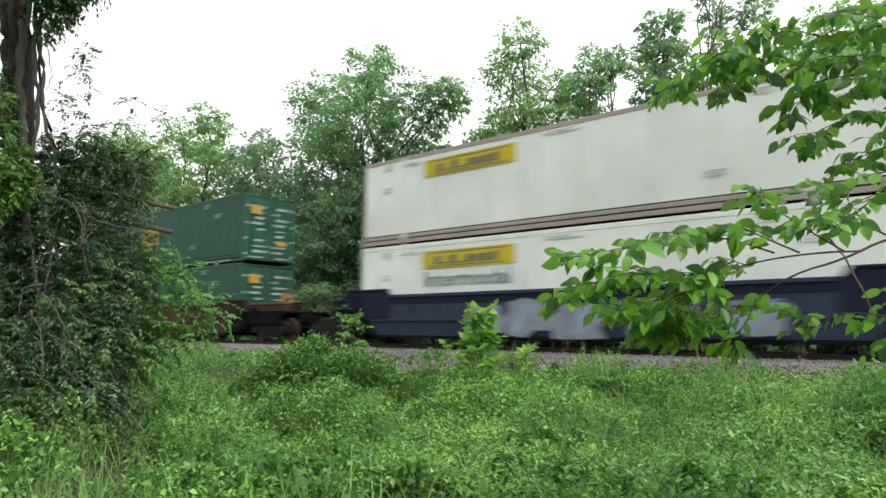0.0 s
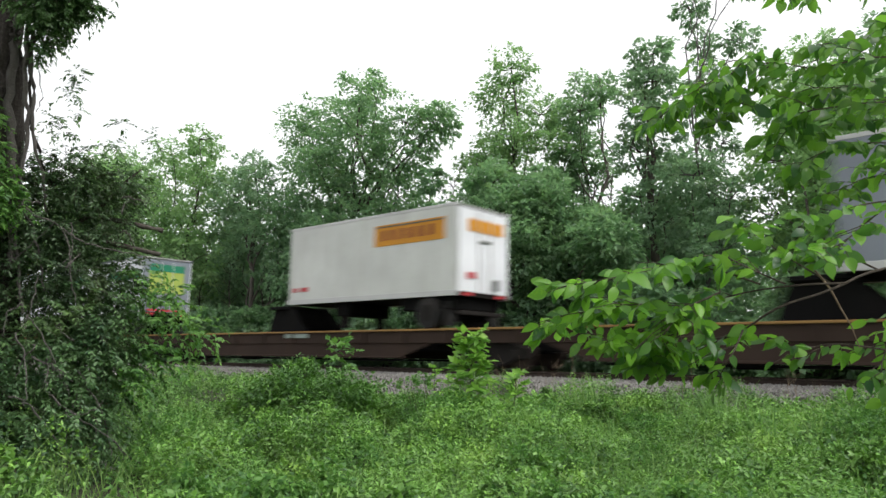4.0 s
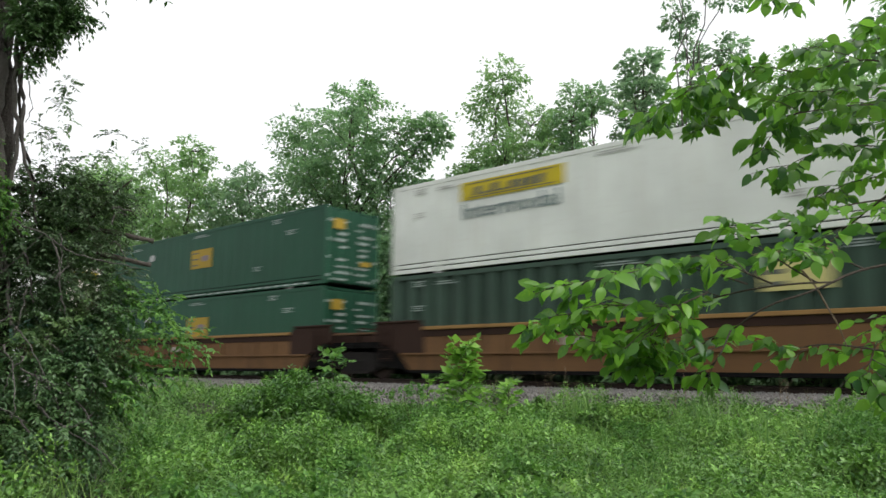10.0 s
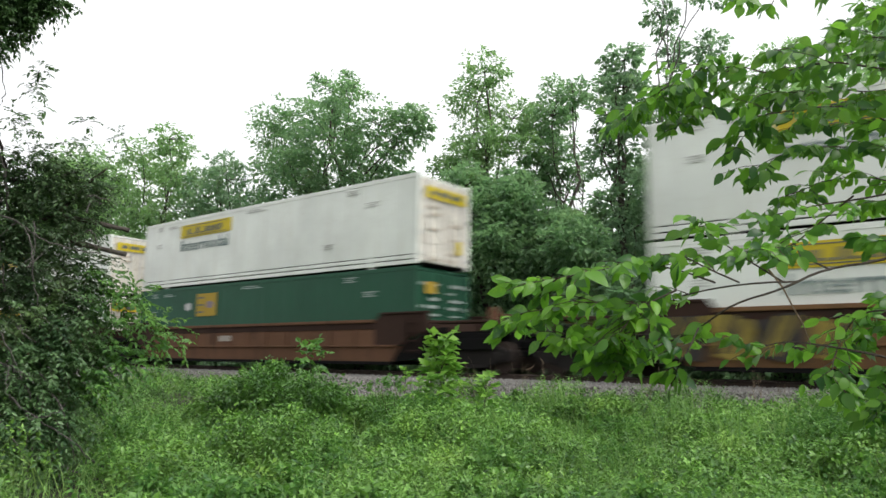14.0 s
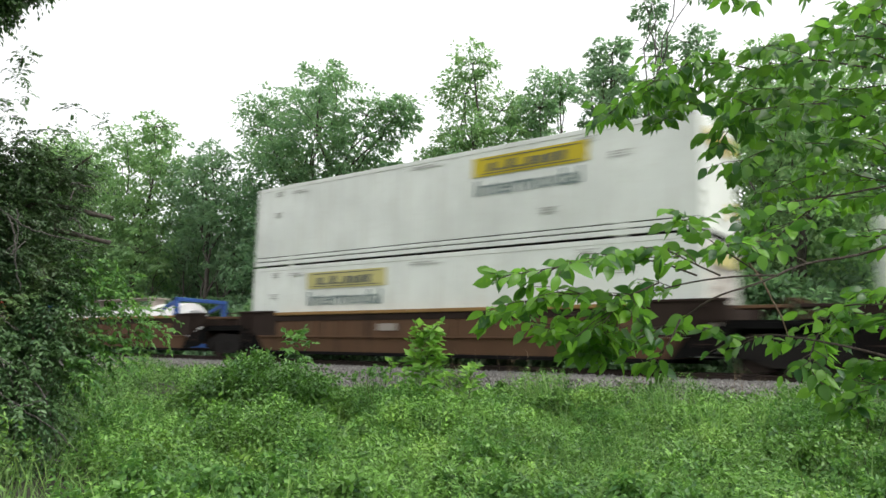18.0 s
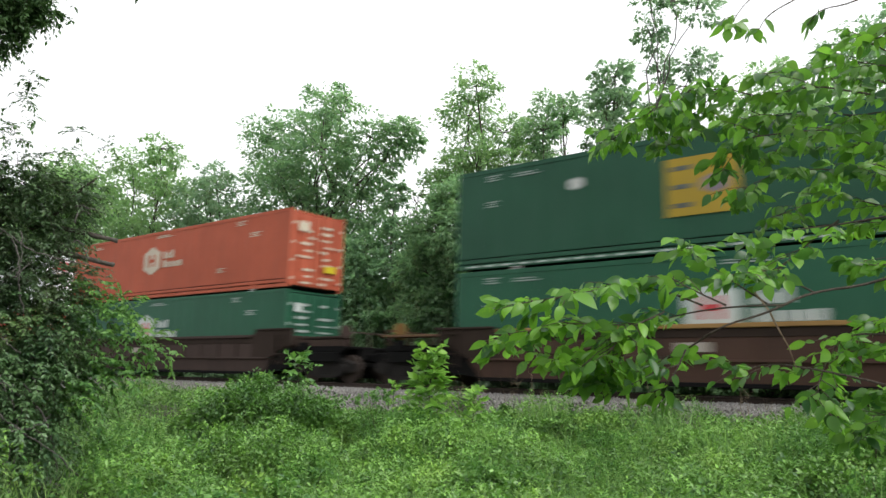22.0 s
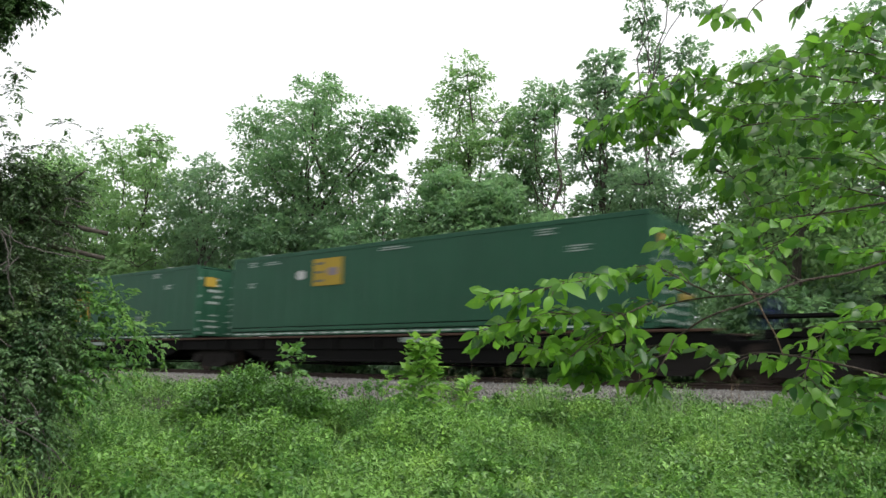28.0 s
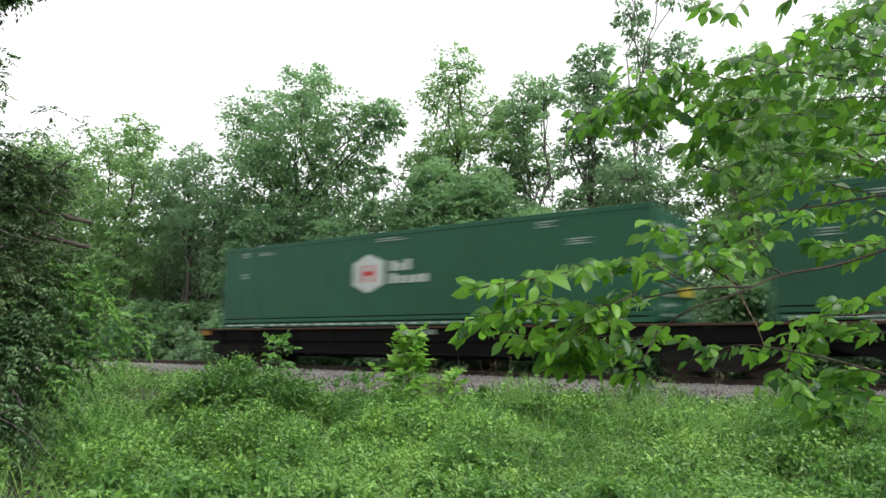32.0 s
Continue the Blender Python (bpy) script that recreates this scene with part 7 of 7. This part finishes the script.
def build_field():
    """Weeds, grass and low plants between the camera and the track."""
    rng = np.random.default_rng(51)
    k = 21500
    dist = 4.8 + 25.0 * rng.random(k) ** 1.15
    ang = np.radians(rng.uniform(0, 80, k))
    px, py = -np.sin(ang) * dist, np.cos(ang) * dist
    keep = (py > 0.6) & (py < 14.75) & ~((np.degrees(ang) > 62.5) & (dist > 5.0) & (dist < 12.0) & (rng.random(k) < 0.93))
    px, py, dist = px[keep], py[keep], dist[keep]
    per = 26
    high = weed_height(px, py) * rng.uniform(0.75, 1.15, len(px))
    wide = np.repeat(rng.uniform(0.08, 0.22, len(px)), per)
    n = len(px) * per
    q, turn = np.sqrt(rng.random(n)), rng.uniform(0, 6.283, n)
    ox, oy = np.cos(turn) * q, np.sin(turn) * q
    x, y = np.repeat(px, per) + ox * wide, np.repeat(py, per) + oy * wide
    cap = np.sqrt(np.maximum(0, 1 - q * q))
    z = ground_z(x, y) + np.repeat(high, per) * (0.55 + 0.45 * cap) * (1 - 0.5 * rng.random(n) ** 4) + wide * (cap - 0.5)
    at = np.stack([x, y, z], 1)
    along = unit(np.stack([ox, oy, 0.25 - 0.6 * q], 1) + rng.normal(0, 0.42, (n, 3)))
    face = unit(np.stack([ox * 0.8, oy * 0.8 - 0.1, 0.35 + cap], 1) + rng.normal(0, 0.38, (n, 3)))
    ln = np.repeat(rng.uniform(0.032, 0.072, len(px)) * (1 + 0.022 * dist), per) * rng.uniform(0.7, 1.2, n)
    v, f = leaf_arrays(at, along, face, ln, ln * np.repeat(rng.uniform(0.32, 0.6, len(px)), per))
    tagged(put("weeds", fast_mesh("weeds", v, f), M["leaf_weed"]), "knee-high tangle of bright green weeds and vines", "weeds", kind="stuff")
    # the same weeds, thinner, all round behind the camera
    k = 4200
    ang, dist = np.radians(rng.uniform(82, 352, k)), 1.6 + 16 * rng.random(k) ** 0.8
    px, py = -np.sin(ang) * dist, np.cos(ang) * dist
    keep = py < 14.5
    px, py = px[keep], py[keep]
    per = 12
    x = np.repeat(px, per) + rng.normal(0, 0.1, len(px) * per)
    y = np.repeat(py, per) + rng.normal(0, 0.1, len(px) * per)
    n = len(x)
    z = ground_z(x, y) + np.repeat(weed_height(px, py), per) * rng.random(n)
    along = np.stack([rng.normal(0, 1, n), rng.normal(0, 1, n), rng.normal(0, 0.4, n)], 1)
    face = np.stack([rng.normal(0, 0.5, n), rng.normal(0, 0.5, n), np.ones(n)], 1)
    ln = rng.uniform(0.08, 0.16, n)
    v, f = leaf_arrays(np.stack([x, y, z], 1), along, unit(face), ln, ln * 0.45)
    tagged(put("weeds", fast_mesh("weeds", v, f), M["leaf_weed"]), "thinner green weeds around the standing place", "weeds", kind="stuff")
    # leafy shoots that stand up out of the tangle
    k = 6400
    ang, dist = np.radians(rng.uniform(2, 62, k)), 5.2 + 13 * rng.random(k) ** 1.1
    px, py = -np.sin(ang) * dist, np.cos(ang) * dist
    keep = (py > 1.5) & (py < 14.4)
    px, py, dist = px[keep], py[keep], dist[keep]
    tall = weed_height(px, py) + rng.uniform(0.02, 0.2, len(px))
    per = 14
    w = np.tile(np.linspace(0.45, 1.0, per), len(px))
    turn = np.tile(np.arange(per) * 2.4, len(px)) + np.repeat(rng.uniform(0, 6.28, len(px)), per)
    lean = np.repeat(rng.normal(0, 0.12, (len(px), 2)), per, 0)
    x, y = np.repeat(px, per) + lean[:, 0] * w, np.repeat(py, per) + lean[:, 1] * w
    z = ground_z(x, y) + np.repeat(tall, per) * w
    n = len(x)
    along = np.stack([np.cos(turn), np.sin(turn), rng.uniform(-0.2, 0.9, n) * w], 1)
    ln = np.repeat(rng.uniform(0.045, 0.10, len(px)) * (1 + 0.02 * dist), per) * (1.25 - 0.7 * w)
    v, f = leaf_arrays(np.stack([x, y, z], 1), along, np.stack([rng.normal(0, 0.2, n), rng.normal(0, 0.2, n), np.ones(n)], 1), ln, ln * np.repeat(rng.uniform(0.22, 0.5, len(px)), per))
    tagged(put("leafy_shoots", fast_mesh("leafy_shoots", v, f), M["shoot"]), "bright leafy weed shoots standing out of the tangle", "weeds", kind="stuff")
    # grass blades: bent strips in tufts
    k = 6500
    ang, dist = np.radians(rng.uniform(2, 74, 900)), rng.uniform(4.5, 17, 900)
    cx, cy = -np.sin(ang) * dist, np.cos(ang) * dist
    pick = rng.integers(0, 900, k)
    x, y = cx[pick] + rng.normal(0, 0.12, k), cy[pick] + rng.normal(0, 0.12, k)
    keep = (y > 1) & (y < 14.6)
    x, y = x[keep], y[keep]
    n = len(x)
    base = np.stack([x, y, ground_z(x, y)], 1)
    lean = np.stack([rng.normal(0, 0.25, n), rng.normal(0, 0.25, n), np.ones(n)], 1)
    ht = rng.uniform(0.35, 0.75, n)[:, None]
    wd = np.stack([rng.normal(0, 1, n), rng.normal(0, 1, n), np.zeros(n)], 1)
    wd = unit(wd) * rng.uniform(0.004, 0.009, n)[:, None]
    side = np.stack([lean[:, 0], lean[:, 1], np.zeros(n)], 1)
    mid = base + lean * ht * 0.6
    tip = base + lean * ht + side * ht * 0.6
    v = np.stack([base - wd, base + wd, mid - wd * 0.8, mid + wd * 0.8, tip], 1).reshape(-1, 3)
    i = np.arange(n)[:, None] * 5
    f = np.concatenate([i + [0, 1, 3], i + [0, 3, 2], i + [2, 3, 4]], 1).reshape(-1, 3)
    tagged(put("grass", fast_mesh("grass", v, f), M["grass"]), "scattered long grass blades among the weeds", "grass", kind="stuff")


def make_bush(seed, x, y, rx, rz, leaf, label, leaves, size=0.06, name="bush"):
    """A low bush of clumped leaves on thin stems."""
    rng = np.random.default_rng(seed)
    z0 = float(ground_z(x, y))
    b = tagged(new(name), label, "bush", "bushes in front of the track")
    b.location = (x, y, z0)
    lobes = [(rng.uniform(-0.75, 0.75) * rx, rng.uniform(-0.55, 0.55) * rx, rz * rng.uniform(0.35, 0.72), rx * rng.uniform(0.3, 0.5)) for _ in range(9)]
    paths = [limb(rng, (rng.normal(0, 0.08), rng.normal(0, 0.08), -0.05), q[:3], 0.012, 0.005, 5, 0.2) for q in lobes]
    for _ in range(10):
        a = rng.uniform(0, 6.28)
        q = (math.cos(a) * rx * rng.uniform(0.1, 0.8), math.sin(a) * rx * 0.5, rz * rng.uniform(0.85, 1.15))
        paths.append(limb(rng, (q[0] * 0.4, q[1] * 0.4, 0), q, 0.008, 0.003, 5, 0.15))
        lobes.append((*q, 0.10))
    v, f = tube_arrays(paths, 5)
    tagged(put("stem", fast_mesh("stem", v, f), M["twig"], b), kind="stuff")
    v, f = crown(rng, lobes, leaves, size, 0.9, 14, 0.5, 0.55, 0.7)
    put("leaves", fast_mesh("leaves", v, f), M[leaf], b)
    return b


def make_sapling(seed, x, y, height, label, fronds_=14, frond=0.42, leaflet=0.13, start=0.5, name="sapling", leaf="sapling"):
    """A straight young shoot with long feathered leaves that arch up and out."""
    rng = np.random.default_rng(seed)
    z0 = float(ground_z(x, y))
    s = tagged(new(name), label, "sapling", "saplings in front of the track")
    s.location = (x, y, z0)
    main = limb(rng, (0, 0, -0.05), (rng.normal(0, 0.05), 0, height - frond * 0.55), 0.013, 0.004, 8, 0.05)
    paths, at, along, face, size = [main], [], [], [], []
    for k in range(fronds_):
        w = start + (1 - start) * (k + 0.5) / fronds_
        root = np.array([np.interp(w * 8, range(9), [q[i] for q in main]) for i in range(3)])
        a = k * 2.4 + rng.uniform(-0.3, 0.3)
        go = unit(np.array([math.cos(a), math.sin(a), 0.25 + 1.7 * (w - start) / (1 - start) + rng.uniform(-0.15, 0.2)]))
        ln = frond * (1.1 - 0.35 * w) * rng.uniform(0.85, 1.15)
        bend = np.array([0, 0, -0.35 * ln])
        rib = [root + go * ln * u + bend * u * u for u in np.linspace(0, 1, 6)]
        paths.append([(*q, 0.005 - 0.0006 * i) for i, q in enumerate(rib)])
        sd = unit(np.cross(go, [0, 0, 1.0]))
        for u in np.linspace(0.3, 1.0, 5) + rng.normal(0, 0.05, 5):
            here = root + go * ln * u + bend * u * u
            for e in ((-1, 1) if u < 0.93 else (0,)):
                at.append(here)
                along.append(go * (0.75 if e else 1.4) + sd * e + np.array([0, 0, rng.uniform(-0.5, 0.15) - 0.25 * u]) + rng.normal(0, 0.36, 3))
                face.append((rng.normal(0, 0.45), rng.normal(0, 0.45) - 0.2, 1))
                size.append(leaflet * rng.uniform(0.8, 1.2) * (0.75 + 0.5 * math.sin(3 * u)))
    v, f = tube_arrays(paths, 5)
    put("stem", fast_mesh("stem", v, f), M["twig"], s)
    size = np.array(size)
    v, f = leaf_arrays(np.array(at), np.array(along), np.array(face), size, size * rng.uniform(0.5, 0.75, len(size)))
    put("leaves", fast_mesh("leaves", v, f), M[leaf], s)
    return s


def build_low_plants():
    make_bush(71, -10.75, 8.65, 1.4, 1.22, "bush_dark", "rounded dark green bush with yellowish shoots", 26000, 0.075)
    make_bush(72, -7.55, 5.9, 0.95, 0.85, "leaf_weed", "low bright green bush among the weeds", 13000, 0.05)
    make_bush(73, -4.5, 6.9, 0.6, 0.55, "leaf_bush", "small low green bush in the weeds", 7000, 0.045)
    make_bush(74, -8.6, 9.4, 0.8, 0.95, "leaf_bush", "green bush below a sapling", 8000, 0.055)
    make_bush(75, -7.9, 2.6, 0.4, 0.55, "leaf_weed", "broad leaved weeds by the vine tree", 700, 0.10, "weed_clump")
    make_bush(76, -1.6, 10.6, 0.9, 0.75, "leaf_bush", "low bush near the track bed", 7000, 0.055)
    clumps = [make_bush(100 + k, 0, 8, (0.42, 0.55, 0.36, 0.6)[k], (0.5, 0.62, 0.55, 0.42)[k], ("leaf_weed", "leaf_bush", "leaf_weed", "leaf_bush")[k], "tangled green weed clump", (2600, 3600, 2200, 3400)[k], (0.056, 0.052, 0.062, 0.046)[k], "weed_clump") for k in range(4)]
    spot = random.Random(77)
    for k in range(76):
        a, d = radians(spot.uniform(4, 62)), spot.uniform(4.6, 17)
        x, y = -math.sin(a) * d, math.cos(a) * d
        if not 2.0 < y < 14.0:
            continue
        m = pose(x, y, float(ground_z(x, y)) - 0.05, 0, 0, spot.uniform(0, 360))
        if k < 4:
            clumps[k].matrix_basis = m
        else:
            copy_thing(clumps[k % 4], m)
    make_sapling(81, -8.15, 10.0, 2.0, "bright green sapling with feathered leaves", 30, 0.60, 0.20, 0.36)
    make_sapling(82, -7.45, 10.3, 1.25, "small bright green sapling", 12, 0.36, 0.15, 0.4)
    make_sapling(83, -13.45, 11.6, 1.85, "young sumac shoot with drooping leaves", 9, 0.7, 0.19, 0.72, leaf="leaf_bush")
    make_sapling(84, -11.75, 9.3, 1.5, "thin leafy shoot above a bush", 16, 0.2, 0.1, 0.5)
    make_sapling(85, -11.0, 12.2, 1.15, "small leafy shoot beside the track bed", 8, 0.24, 0.12, 0.5)
    make_sapling(86, -10.3, 12.0, 1.0, "small leafy shoot beside the track bed", 7, 0.22, 0.11, 0.5)
    # dry stalks on the track shoulder
    rng = np.random.default_rng(91)
    for k in range(16):
        x, y = rng.uniform(-12, -2.5), rng.uniform(13.4, 14.6)
        z0 = float(ground_z(x, y))
        s = tagged(new("dry_stalk"), "thin dry brown weed stalk by the track", "weed", "dry stalks by the track")
        s.location = (x, y, z0)
        h = rng.uniform(0.7, 1.25)
        paths = [limb(rng, (0, 0, -0.05), (rng.normal(0, 0.12), rng.normal(0, 0.05), h), 0.006, 0.002, 6, 0.1)]
        for j in range(6):
            z = h * rng.uniform(0.5, 0.98)
            paths.append(limb(rng, (0, 0, z * 0.96), (rng.normal(0, 0.13), rng.normal(0, 0.1), z + rng.uniform(0.05, 0.16)), 0.003, 0.001, 3, 0.1))
        v, f = tube_arrays(paths, 4)
        put("stem", fast_mesh("stem", v, f), M["straw"], s)
    # a dead branch lying over the weeds
    d = tagged(new("fallen_branch"), "thin dead brown branch lying on the weeds", "branch")
    a, b = np.array([-2.20, 8.76, -0.86]), np.array([-1.65, 8.96, -0.98])
    d.location = a
    v, f = tube_arrays([limb(rng, a - a, b - a, 0.008, 0.014, 7, 0.2), limb(rng, (b - a) * 0.4, (b - a) * 0.25 + np.array([0.1, 0.1, 0.2]), 0.008, 0.003, 4, 0.2), limb(rng, (b - a) * 0.6, (b - a) * 0.5 + np.array([-0.2, 0.0, 0.15]), 0.007, 0.003, 4, 0.2)], 6)
    put("stem", fast_mesh("stem", v, f), M["straw"], d)
    # tall coarse grass tufts
    for k, (x, y) in enumerate(((-6.9, 11.6), (-6.7, 11.8), (-4.4, 11.2), (-4.2, 11.3), (-8.5, 10.0), (-3.1, 9.8), (-2.6, 10.1), (-5.6, 8.6))):
        n = 26
        b = np.stack([rng.normal(0, 0.09, n), rng.normal(0, 0.09, n), np.zeros(n)], 1)
        lean = np.stack([rng.normal(0, 0.2, n), rng.normal(0, 0.2, n), np.ones(n)], 1)
        ht = rng.uniform(0.6, 1.15, n)[:, None]
        wd = unit(np.stack([rng.normal(0, 1, n), rng.normal(0, 0.3, n), np.zeros(n)], 1)) * 0.011
        sd = np.stack([lean[:, 0], lean[:, 1], np.zeros(n)], 1)
        v = np.stack([b - wd, b + wd, b + lean * ht * 0.6 - wd, b + lean * ht * 0.6 + wd, b + lean * ht + sd * ht * 0.7], 1).reshape(-1, 3)
        i = np.arange(n)[:, None] * 5
        f = np.concatenate([i + [0, 1, 3], i + [0, 3, 2], i + [2, 3, 4]], 1).reshape(-1, 3)
        g = tagged(put("grass_tuft", fast_mesh("grass_tuft", v, f), M["grass"]), "tall tuft of coarse broad grass blades", "grass", "grass tufts")
        g.location = (x, y, float(ground_z(x, y)))


build_woods()
build_vine_tree()
build_near_tree()
build_field()
build_low_plants()


# ---- what moves ----
def motions():
    """The whole train runs past at an even pace, to the right."""
    times = (0.0, 0.1, 4.0, 8.0, 12.0, 16.0, 20.0, 24.0, 28.0, 31.9, 32.0)
    for ob, u, z in MOVERS:
        walk(ob, [(t, pose(u + travel(t), TRACK_Y, z)) for t in times])


motions()
